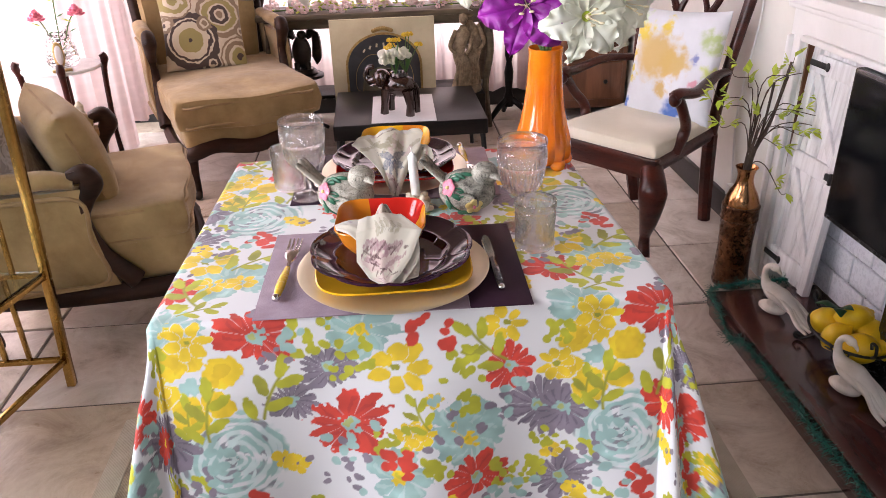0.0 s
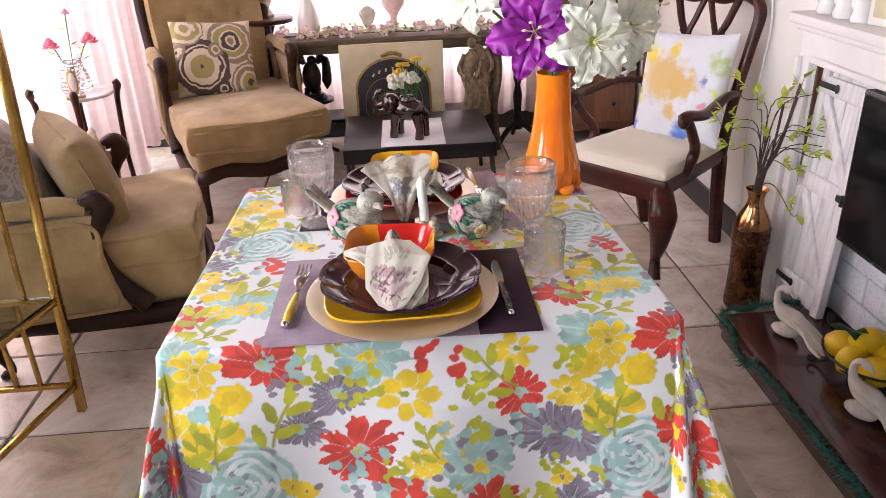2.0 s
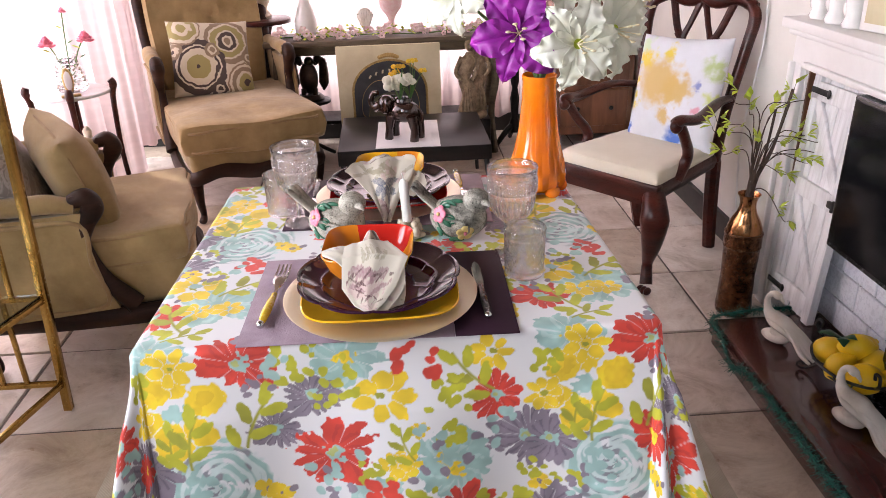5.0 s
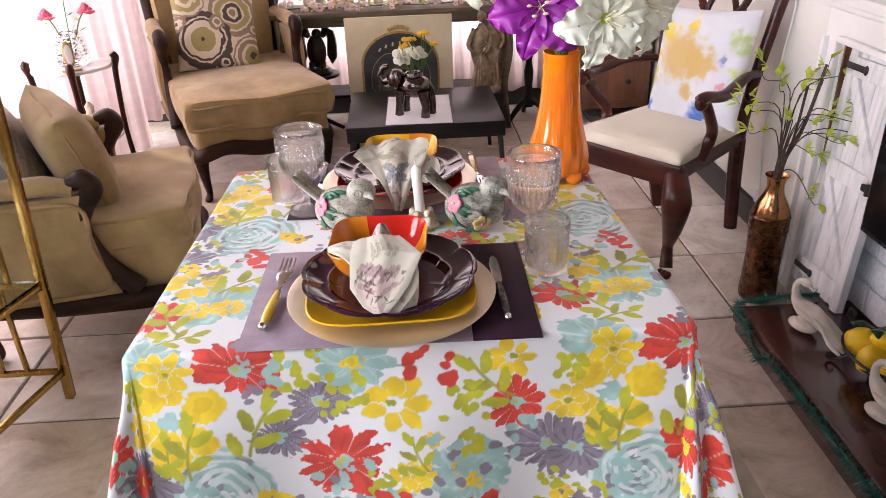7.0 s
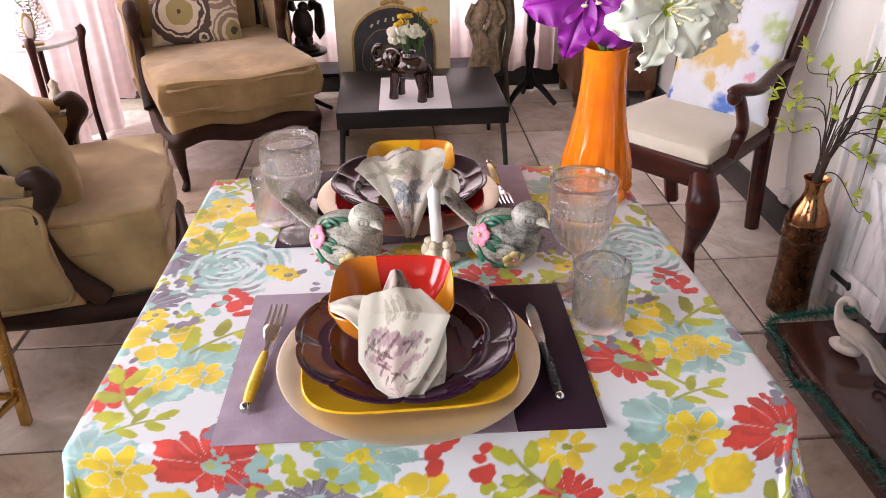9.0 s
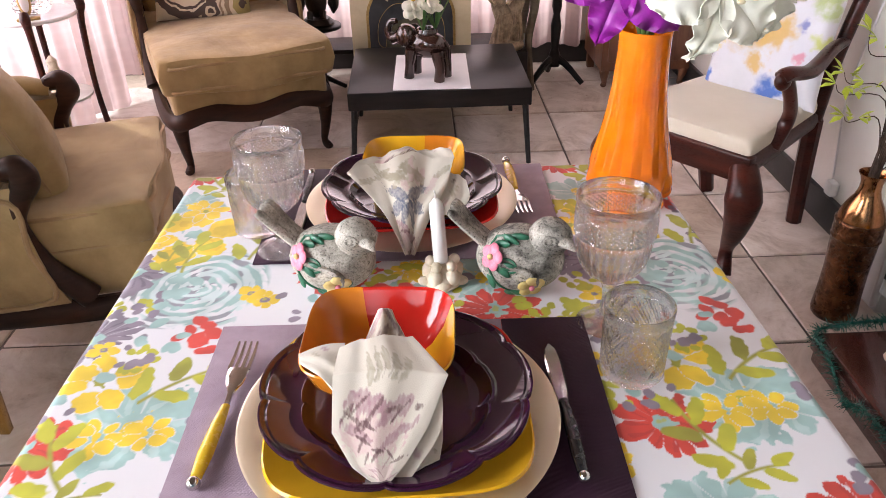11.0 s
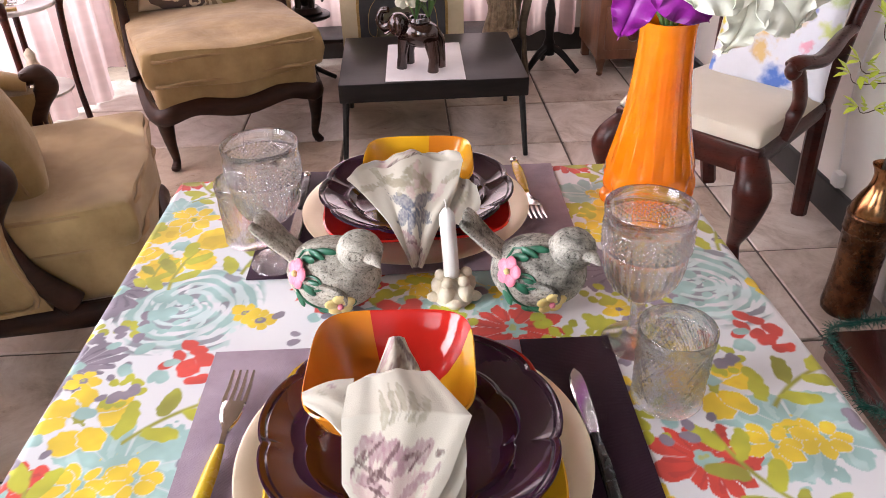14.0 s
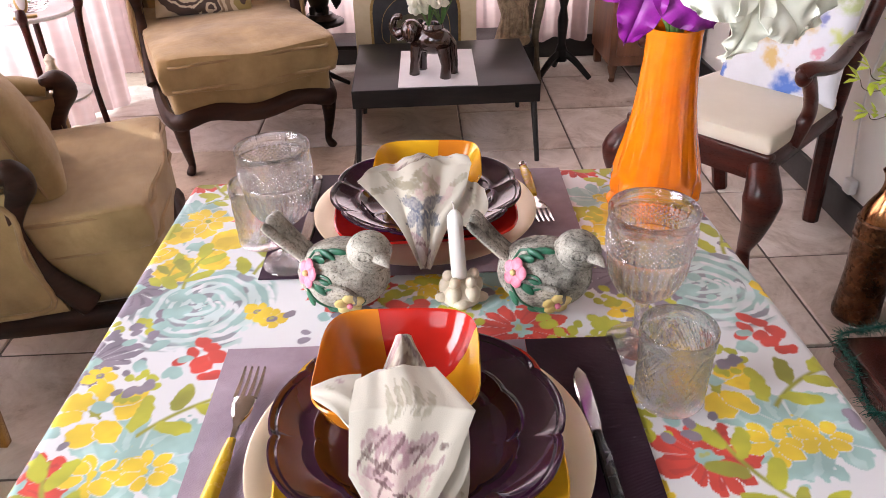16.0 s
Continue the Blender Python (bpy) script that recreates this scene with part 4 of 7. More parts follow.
def folded_napkin():
    """Folded pocket over the bowl's near rim and down to the plate, point forward."""
    root = rooted("napkin", "cream napkin with mauve floral print folded over a bowl", "napkin", Matrix())
    part("folded_front", strip([(-0.056, 1.176, 0.858), (-0.062, 1.160, 0.868), (-0.066, 1.126, 0.862), (-0.067, 1.088, 0.826), (-0.048, 1.060, 0.810), (-0.027, 1.044, 0.805)],
                               [(0.000, 1.184, 0.858), (0.010, 1.172, 0.869), (0.043, 1.122, 0.861), (0.022, 1.088, 0.828), (0.002, 1.062, 0.812), (-0.014, 1.044, 0.805)], 110, 150, 0.007, 0.0011, 0, strokes(TULIP + PEONY, 1.0), 1), "napkin", root)
    part("side_fold", strip([(-0.058, 1.176, 0.862), (-0.080, 1.172, 0.863), (-0.103, 1.162, 0.861)], [(-0.060, 1.112, 0.850), (-0.078, 1.130, 0.857), (-0.101, 1.150, 0.858)], 14, 16, 0.004, 0.0008, 0, strokes(TOPS[:3], 4.0)), "napkin", root)
    part("back_layer", strip([(-0.02, 1.115, 0.812), (-0.006, 1.082, 0.803), (0.010, 1.062, 0.801)], [(0.036, 1.122, 0.818), (0.036, 1.098, 0.806), (0.032, 1.074, 0.801)], 20, 24, 0.003, 0.001, 0, strokes(TOPS[4:10], 2.0)), "napkin", root)
    part("lower_layer", strip([(-0.060, 1.150, 0.860), (-0.060, 1.096, 0.826), (-0.030, 1.052, 0.801)], [(0.036, 1.116, 0.853), (0.034, 1.090, 0.822), (0.006, 1.054, 0.801)], 20, 24, 0.003, 0.001, 0, strokes(TOPS[2:8], 3.0)), "napkin", root)
    left = [(-0.044, 1.172, 0.824), (-0.040, 1.194, 0.846), (-0.031, 1.214, 0.861), (-0.027, 1.228, 0.864)]
    right = [(0.006, 1.176, 0.824), (0.002, 1.198, 0.845), (-0.008, 1.216, 0.860), (-0.012, 1.228, 0.863)]
    part("inner_point", strip(left, right, 24, 24, 0.014, 0.0022, 1.0, strokes([(0.5, 0.45, 0.7, 0.30, 0.6, (0.30, 0.24, 0.19), 0.8), (0.3, 0.7, 0.4, 0.12, 1.0, MAUVE, 0.9), (0.7, 0.6, 0.4, 0.10, -0.8, UMBER, 0.85), (0.4, 0.3, 0.3, 0.08, 0.3, UMBER, 0.8)], 5.0)), "napkin", root)


def fan_napkin():
    """Gathered napkin flared at the top, its point hanging forward over the plates."""
    root = rooted("napkin", "cream napkin with blue and mauve flowers flared over a bowl", "napkin", Matrix())
    part("flared_front", strip([(-0.084, 1.572, 0.860), (-0.055, 1.538, 0.842), (-0.030, 1.506, 0.826), (-0.014, 1.488, 0.800), (-0.004, 1.482, 0.774)], [(0.072, 1.585, 0.874), (0.058, 1.545, 0.846), (0.036, 1.508, 0.828), (0.020, 1.488, 0.802), (0.009, 1.482, 0.774)], 110, 90, 0.014, 0.0042, 0.6, strokes(LEAVES, 7.0)), "napkin", root)
    part("top_fold", strip([(-0.084, 1.572, 0.858), (-0.060, 1.598, 0.870), (-0.045, 1.625, 0.846)], [(0.072, 1.585, 0.872), (0.064, 1.610, 0.874), (0.050, 1.630, 0.846)], 60, 20, 0.012, 0.0065, 0.6, strokes(TOPS, 9.0)), "napkin", root)
    part("side_fold", strip([(0.060, 1.572, 0.856), (0.050, 1.540, 0.840), (0.036, 1.515, 0.826)], [(0.088, 1.560, 0.850), (0.090, 1.530, 0.832), (0.062, 1.508, 0.820)], 16, 20, 0.004, 0.001, 0, strokes(TOPS[6:12], 8.0)), "napkin", root)


folded_napkin()
fan_napkin()


def bent(pts, hw, th):
    """Flat bar through (length, height, half width) stations."""
    bm = B()
    rows = []
    for y, z, w in pts:
        rows.append([bm.verts.new((x, y, z + dz)) for x, dz in ((-w, 0), (w, 0), (w * 0.8, th), (-w * 0.8, th))])
    for r0, r1 in zip(rows, rows[1:]):
        for j in range(4):
            bm.faces.new((r0[j], r0[(j + 1) % 4], r1[(j + 1) % 4], r1[j]))
    bm.faces.new(rows[0][::-1])
    bm.faces.new(rows[-1])
    return bm


def fork(m):
    root = rooted("fork", "steel table fork with a yellow handle on a placemat", "fork", m, "forks on the placemats")
    bm = bent([(0.000, 0.004, 0.0030), (0.02, 0.006, 0.0035), (0.035, 0.008, 0.010), (0.048, 0.010, 0.0125), (0.058, 0.010, 0.0125)], 0, 0.002)
    for k in range(4):
        x = (k - 1.5) * 0.0072
        b2 = bent([(0.056, 0.010, 0.0026), (0.08, 0.0095, 0.0022), (0.102, 0.013, 0.0012)], 0, 0.002)
        me = bpy.data.meshes.new("tine")
        bmesh.ops.translate(b2, vec=(x, 0, 0), verts=b2.verts)
        b2.to_mesh(me)
        b2.free()
        bm.from_mesh(me)
        bpy.data.meshes.remove(me)
    part("fork_head", bm, "steel", root)
    part("handle", tube(B(), [(0, 0.002, 0.006), (0, -0.03, 0.0066), (0, -0.07, 0.0068), (0, -0.098, 0.0062)], [0.0048, 0.0075, 0.0085, 0.0060], 12, 0.65, n=5), "yellow_handle", root, "yellow resin handle")
    bm = B()
    ball(bm, (0, -0.106, 0.0072), 0.0072)
    part("end_knob", bm, "steel", root)
    return root


def knife(m, handle, label):
    root = rooted("knife", label, "knife", m, "knives on the placemats")
    part("blade", bent([(0.0, 0.004, 0.0055), (0.02, 0.004, 0.0085), (0.07, 0.004, 0.0092), (0.088, 0.004, 0.0075), (0.098, 0.004, 0.001)], 0, 0.0016), "steel", root)
    part("handle", tube(B(), [(0, 0.002, 0.0055), (0, -0.03, 0.0062), (0, -0.075, 0.0064), (0, -0.100, 0.0060)], [0.0048, 0.0066, 0.0070, 0.0055], 12, 0.65, n=5), handle, root)
    bm = B()
    ball(bm, (0, -0.106, 0.0068), 0.0064)
    part("end_knob", bm, "steel", root)


fork(pose(-0.196, 1.190, TZ + 0.004, 0, 0, -4.5))
knife(pose(0.168, 1.178, TZ + 0.004, 0, 0, 0.5), "black_plastic", "steel knife with a dark plum handle on a placemat")
fork(pose(0.177, 1.688, TZ + 0.004, 0, 0, 182))
knife(pose(-0.168, 1.668, TZ + 0.004, 0, 0, 180), "black_plastic", "steel knife beside the far plates on a placemat")


# glasses
def goblet(m):
    """Stemmed glass: fluted bowl, band of cut diamonds, plain rim, rayed foot."""
    def cut(a, r, z):
        if r < 0.026 and z > 0.012:
            return r * (1 + 0.05 * abs(math.sin(4 * a)))
        if 0.086 < z < 0.134:
            return r * (1 - 0.10 * (1 - abs(math.sin(14 * a))) ** 1.3)
        if 0.139 < z < 0.163:
            return r * (1 + 0.055 * abs(math.sin(22 * a + z * 560)) * abs(math.sin(22 * a - z * 560)))
        return r * (1 - (0.04 * (1 - abs(math.sin(12 * a))) if z < 0.007 and 0.01 < r < 0.034 else 0))
    bowl = [(0.034, 0.085), (0.0405, 0.097), (0.0435, 0.110), (0.0450, 0.124), (0.0455, 0.134), (0.0475, 0.1365), (0.0458, 0.139)]
    band = [(0.0458, 0.140 + 0.0011 * k) for k in range(21)]
    outer = [(0.033, 0.0), (0.036, 0.0015), (0.034, 0.0045), (0.018, 0.009), (0.0085, 0.017), (0.0065, 0.038), (0.0078, 0.056), (0.0110, 0.065), (0.020, 0.072)] + bowl + band + [(0.0475, 0.1635), (0.0460, 0.166), (0.0468, 0.172), (0.0478, 0.183), (0.0470, 0.1845)]
    inner = [(0.0455, 0.183), (0.0436, 0.163), (0.0428, 0.136), (0.0400, 0.106), (0.0300, 0.085), (0.012, 0.074)]
    root = rooted("goblet", "clear cut-glass water goblet with a fluted bowl", "goblet", m, "cut-glass goblets")
    part("foot", lathe(B(), outer[:4] + [(0.0086, 0.0166)], 96, cut), "clear_glass", root)
    part("stem", lathe(B(), [(0.0084, 0.0168)] + outer[5:7] + [(0.0108, 0.0648)], 48, cut), "clear_glass", root)
    part("bowl", lathe(B(), [(0.0112, 0.0652)] + outer[8:] + inner, 264, cut), "clear_glass", root)
    return root


def tumbler(m):
    def cut(a, r, z):
        if 0.006 < z < 0.080 and r > 0.0350:
            star = abs(math.sin(6 * a + z * 130)) * abs(math.sin(6 * a - z * 130))
            fine = abs(math.sin(24 * a + z * 400)) * abs(math.sin(24 * a - z * 400))
            return r * (1 - 0.060 * star ** 0.6 * 0.6 - 0.045 * fine)
        return r
    outer = [(0.031, 0.0), (0.0345, 0.002), (0.0358, 0.005)] + [(0.0366 + 0.0018 * i / 40, 0.006 + 0.074 * i / 40) for i in range(41)] + [(0.0384, 0.082), (0.0388, 0.094), (0.0380, 0.0952)]
    inner = [(0.0366, 0.094), (0.0345, 0.07), (0.0332, 0.03), (0.0315, 0.014), (0.01, 0.012)]
    root = part("tumbler", lathe(B(), outer + inner, 168, cut), "clear_glass")
    root.matrix_world = m
    tagged(root, "short clear tumbler with deep cut star pattern", "tumbler", "cut-glass tumblers")


goblet(pose(0.246, 1.326, TZ + 0.0005) @ Matrix.Diagonal((1, 1, 0.97, 1)))
goblet(pose(-0.184, 1.528, TZ + 0.0035) @ Matrix.Diagonal((1, 1, 0.95, 1)))
tumbler(pose(0.255, 1.232, TZ + 0.0005))
tumbler(pose(-0.228, 1.590, TZ + 0.0035))


# ---- bird figurines ----
def bird_mesh():
    bm = B()
    C, RX, RY, RZ = Vector((0.0, 0, 0.040)), 0.053, 0.043, 0.0405
    def blob(c, r, s, rx=0, ry=0, rz=0, slot=0, u=28, v=18):
        got = ball(bm, c, r, s, Euler((radians(rx), radians(ry), radians(rz))).to_matrix(), u, v)
        for q in got:
            for f in q.link_faces:
                f.material_index = slot
    def skin(az, el, out=1.0):
        """Point on the body; az turns from the head round the near side, el is height."""
        a, e = radians(az), radians(el)
        return C + out * Vector((RX * math.cos(e) * math.cos(a), -RY * math.cos(e) * math.sin(a), RZ * math.sin(e)))
    def vine(pts, r):
        n0 = len(bm.faces)
        tube(bm, [skin(a, e, 1.015) for a, e in pts], r, 6, n=6)
        bm.faces.ensure_lookup_table()
        for f in bm.faces[n0:]:
            f.material_index = 1
    blob(C, 1, (RX, RY, RZ), u=40, v=26)
    tube(bm, [(-0.046, 0, 0.038), (-0.020, 0, 0.042), (0.014, 0, 0.050), (0.035, -0.004, 0.072)], [0.014, 0.028, 0.029, 0.023], 24, n=6)
    H0 = Vector((0.035, -0.010, 0.078))
    blob(H0, 0.0240, (1.04, 1.0, 0.95), u=30, v=20)
    face = Vector((0.74, -0.66, 0.10)).normalized()
    across = face.cross(Vector((0, 0, 1))).normalized()
    tube(bm, [H0 + face * 0.018, H0 + face * 0.030 - Vector((0, 0, 0.001)), H0 + face * 0.040 - Vector((0, 0, 0.006))], [0.0105, 0.0075, 0.0012], 10, 0.7, n=4)
    for side in (-1, 1):
        wing = [C + Vector((-0.044, side * 0.020, 0.010)), C + Vector((-0.020, side * 0.037, 0.012)), C + Vector((0.016, side * 0.040, 0.004)), C + Vector((0.024, side * 0.036, -0.012)), C + Vector((0.006, side * 0.040, -0.018))]
        tube(bm, wing, [0.004, 0.0055, 0.006, 0.005, 0.003], 8, 0.7, n=6)
    for k in (-1, 0, 1):
        tube(bm, [(-0.030, k * 0.006, 0.050), (-0.055, k * 0.010, 0.072), (-0.078, k * 0.014, 0.096 + 0.003 * (k == 0)), (-0.084, k * 0.015, 0.101)], [0.012, 0.0088, 0.0084, 0.0055], 12, 0.55, n=5)
    for side in (-1, 1):
        eye = (face * 0.70 + across * side * 0.70 + Vector((0, 0, 0.16))).normalized()
        ea = eye.cross(Vector((0, 0, 1))).normalized()
        eu = ea.cross(eye)
        for low, high, r in ((190, 350, 0.0021), (20, 160, 0.0017)):
            tube(bm, [H0 + 0.0238 * (eye + 0.30 * math.cos(radians(t)) * ea + 0.21 * math.sin(radians(t)) * eu).normalized() for t in np.linspace(low, high, 9)], r, 6)
    vine([(150, 55), (138, 30), (128, 5), (118, -25), (100, -48), (78, -52)], 0.0016)
    vine([(130, 8), (112, 25), (95, 24), (90, 10), (98, 4)], 0.0015)
    vine([(80, -50), (62, -38), (50, -22), (56, -12), (63, -18)], 0.0015)
    vine([(150, 55), (120, 66), (80, 70)], 0.0015)
    for az, el, t in ((108, 6, 35), (122, 48, -20), (108, 58, 25), (128, -22, 60), (86, -48, 10), (98, -55, -20), (90, 66, 0), (104, 14, -10)):
        blob(skin(az, el, 1.0), 0.0105, (1.15, 0.30, 0.52), 0, t, 90 - az, 1, 12, 8)
    for (az, el), slot in (((126, 24), 2), ((70, -20), 3)):
        c = skin(az, el, 1.04)
        n = (c - C).normalized()
        sx = n.cross(Vector((0, 0, 1))).normalized()
        sy = sx.cross(n)
        for k in range(5):
            a = 2 * math.pi * k / 5 + 0.3
            q = n.to_track_quat("Z", "Y").to_euler()
            got = ball(bm, c + 0.0094 * (math.cos(a) * sx + math.sin(a) * sy), 0.0080, (1, 1, 0.38), q.to_matrix(), 10, 8)
            for w in got:
                for f in w.link_faces:
                    f.material_index = slot
        blob(c + n * 0.003, 0.0036, (1, 1, 1), slot=3 if slot == 2 else 2, u=8, v=6)
    return finish(bm, ["stone", "vine_green", "pink_paint", "yellow_paint"])


bird_me = bird_mesh()
for x, y, rz, label in ((-0.098, 1.434, -14, "grey stone bird figurine with painted pink and yellow flowers"), (0.150, 1.416, -14, "darker weathered stone bird figurine with painted flowers")):
    ob = new("bird_figurine", bird_me if x < 0 else bird_me.copy())
    if x > 0:
        ob.data.materials[0] = M["stone_dark"]
    ob.matrix_world = pose(x, y, TZ + 0.001, 0, 0, rz) @ Matrix.Diagonal((1.10, 1.10, 1.10, 1))
    tagged(ob, label, "figurine", "stone bird figurines")

# candle and holder
bm = lathe(B(), [(0.024, 0), (0.027, 0.004), (0.024, 0.014), (0.017, 0.022), (0.014, 0.030), (0.0135, 0.034)], 24)
for k in range(5):
    a = 2 * math.pi * k / 5 + 0.4
    ball(bm, (0.019 * math.cos(a), 0.019 * math.sin(a), 0.016), 0.0105, (1, 1, 1.25))
    ball(bm, (0.017 * math.cos(a), 0.017 * math.sin(a), 0.032), 0.0075)
    ball(bm, (0.025 * math.cos(a + 0.5), 0.025 * math.sin(a + 0.5), 0.007), 0.008, (1.3, 1, 0.8))
single("candle_holder", bm, "cream_resin", "small cream resin candle holder with carved rounded figures", "candle holder", (0.048, 1.430, TZ + 0.001))
candle = thing("candle", "slim white unlit candle in a cream holder", "candle", (0.046, 1.430, TZ + 0.024))
part("wax", lathe(B(), [(0.0098, 0.0), (0.0096, 0.088), (0.0088, 0.094), (0.004, 0.101), (0.002, 0.102)], 20, m=pose(0, 0, 0, -4, -3)), "wax", candle)
part("wick", tube(B(), [(-0.0053, 0.007, 0.098), (-0.0058, 0.008, 0.107), (-0.0073, 0.008, 0.112)], 0.0009, 6), "wax", candle)

# orange vase with lilies
vase = thing("orange_vase", "tall glossy orange glass vase with scalloped feet", "vase", (0.355, 1.655, TZ))
ribs = lambda a, r, z: r * (1 + (0.0025 * math.cos(40 * a) if 0.11 < z < 0.215 else 0.0) + (0.075 * (1 - 2 * abs(((a * 12 / (2 * math.pi) + (0.5 if z < 0.06 else 0)) % 1) - 0.5) * 2) * (1 - z / 0.135) if 0.02 < z < 0.135 else 0))
prof = [(0.030, 0.012), (0.050, 0.014), (0.062, 0.026), (0.0655, 0.040), (0.0645, 0.052), (0.0625, 0.064), (0.0600, 0.076), (0.0575, 0.088), (0.0545, 0.102), (0.0510, 0.12), (0.0450, 0.155), (0.0405, 0.195), (0.0380, 0.235), (0.0375, 0.262), (0.0390, 0.275), (0.0375, 0.276), (0.035, 0.262), (0.0345, 0.24), (0.035, 0.16), (0.04, 0.06), (0.01, 0.04)]
part("vase_body", lathe(B(), prof, 240, ribs), "orange_glass", vase)
for k in range(6):
    a = 2 * math.pi * k / 6
    bm = B()
    ball(bm, (0.054 * math.cos(a), 0.054 * math.sin(a), 0.0150), 0.0150, (1.2, 1.25, 1), Euler((0, 0, a)).to_matrix())
    part("foot", bm, "orange_glass", vase)


def lily(at, toward, size, ink, label, stem_from, turn=0):
    root = thing("lily", label, "flower", (0, 0, 0), group="lilies in the orange vase")
    d = Vector(toward).normalized()
    q = d.to_track_quat("Z", "Y").to_matrix().to_4x4()
    m = Matrix.Translation(at) @ q @ pose(0, 0, 0, 0, 0, turn)
    for k in range(6):
        a = 2 * math.pi * k / 6
        wide = 0.36 if k % 2 else 0.26
        ph = rnd.uniform(0, 6)
        def petal(u, v):
            s = (u - 0.5) * 2
            w = size * wide * math.sin(math.pi * (0.04 + 0.96 * v) ** 0.80) ** 0.75
            r = size * (0.05 + 1.02 * v - 0.10 * v ** 4)
            z = size * (0.34 * v ** 0.75 - 0.44 * v ** 3.2) + 0.12 * size * abs(s) ** 1.4 * (1 - 0.6 * v) + 0.065 * size * abs(s) ** 2 * math.sin(v * 25 + ph + 2 * s) * v * 1.7 + 0.05 * size * math.cos(3 * s) * v - 0.035 * size * math.exp(-(s / 0.12) ** 2)
            x, y = r, s * w
            return m @ Vector((x * math.cos(a) - y * math.sin(a), x * math.sin(a) + y * math.cos(a), z))
        part("petal", sheet(B(), petal, 14, 22, 0.0012), ink, root)
    for k in range(5):
        a = 2 * math.pi * k / 5 + 0.3
        p1 = m @ Vector((0.16 * size * math.cos(a), 0.16 * size * math.sin(a), size * 0.62))
        bm = tube(B(), [m @ Vector((0, 0, 0.05 * size)), p1], 0.0011, 5)
        ball(bm, p1, 0.0035, (1.6, 1, 0.8), None, 8, 6)
        part("stamen", bm, "stamen", root)
    if ink == "petal_white":
        part("throat", lathe(B(), [(0.05 * size, 0.02 * size), (0.08 * size, 0.10 * size), (0.105 * size, 0.135 * size), (0.07 * size, 0.10 * size), (0.02 * size, 0.06 * size)], 14, m=m), "leaf_lime", root, "yellow-green throat")
    part("stem", tube(B(), [m @ Vector((0, 0, 0.04 * size)), m @ Vector((0, 0, -0.35 * size)), stem_from, (stem_from[0], stem_from[1], TZ + 0.08)], 0.0035, 8, n=6), "stem", root)
    return root


lily((0.292, 1.555, 1.142), (-0.22, -0.95, 0.16), 0.106, "petal_purple", "large purple silk lily in the orange vase", (0.350, 1.65, 1.03), 12)
WL = "white silk lily with ruffled petals in the orange vase"
lily((0.405, 1.535, 1.120), (0.15, -0.9, 0.10), 0.100, "petal_white", WL, (0.356, 1.648, 1.035), 10)
lily((0.490, 1.60, 1.135), (0.45, -0.8, 0.0), 0.110, "petal_white", WL, (0.362, 1.652, 1.035), 40)
lily((0.545, 1.66, 1.175), (0.7, -0.55, 0.15), 0.085, "petal_white", WL, (0.366, 1.655, 1.035), 0)
lily((0.395, 1.62, 1.215), (0.0, -0.6, 0.7), 0.090, "petal_white", WL, (0.358, 1.660, 1.035), 20)
lily((0.175, 1.68, 1.205), (-0.5, -0.6, 0.25), 0.090, "petal_white", WL, (0.345, 1.66, 1.035), 50)
lily((0.500, 1.72, 1.225), (0.4, -0.4, 0.7), 0.085, "petal_white", WL, (0.365, 1.662, 1.035), 15)
lily((0.300, 1.72, 1.235), (-0.1, -0.5, 0.8), 0.085, "petal_white", WL, (0.35, 1.665, 1.035), 35)


# ---- upholstered chairs ----
def cabriole(bm, x, y, h, out=(0, -1), r=0.022):
    """Curved leg from a knee under the rail to a scrolled foot; out is the way that the knee bulges."""
    ox, oy = out
    tube(bm, [(x, y, h), (x + ox * 0.012, y + oy * 0.012, h * 0.80), (x + ox * 0.004, y + oy * 0.004, h * 0.45), (x - ox * 0.012, y - oy * 0.012, h * 0.16), (x + ox * 0.006, y + oy * 0.006, 0.014)],
         [r * 1.5, r * 1.45, r * 0.95, r * 0.66, r * 0.85], 10, n=5)
    ball(bm, (x + ox * 0.010, y + oy * 0.010, 0.013), r * 0.8, (1.1, 1.1, 0.8), None, 10, 8)
    return bm


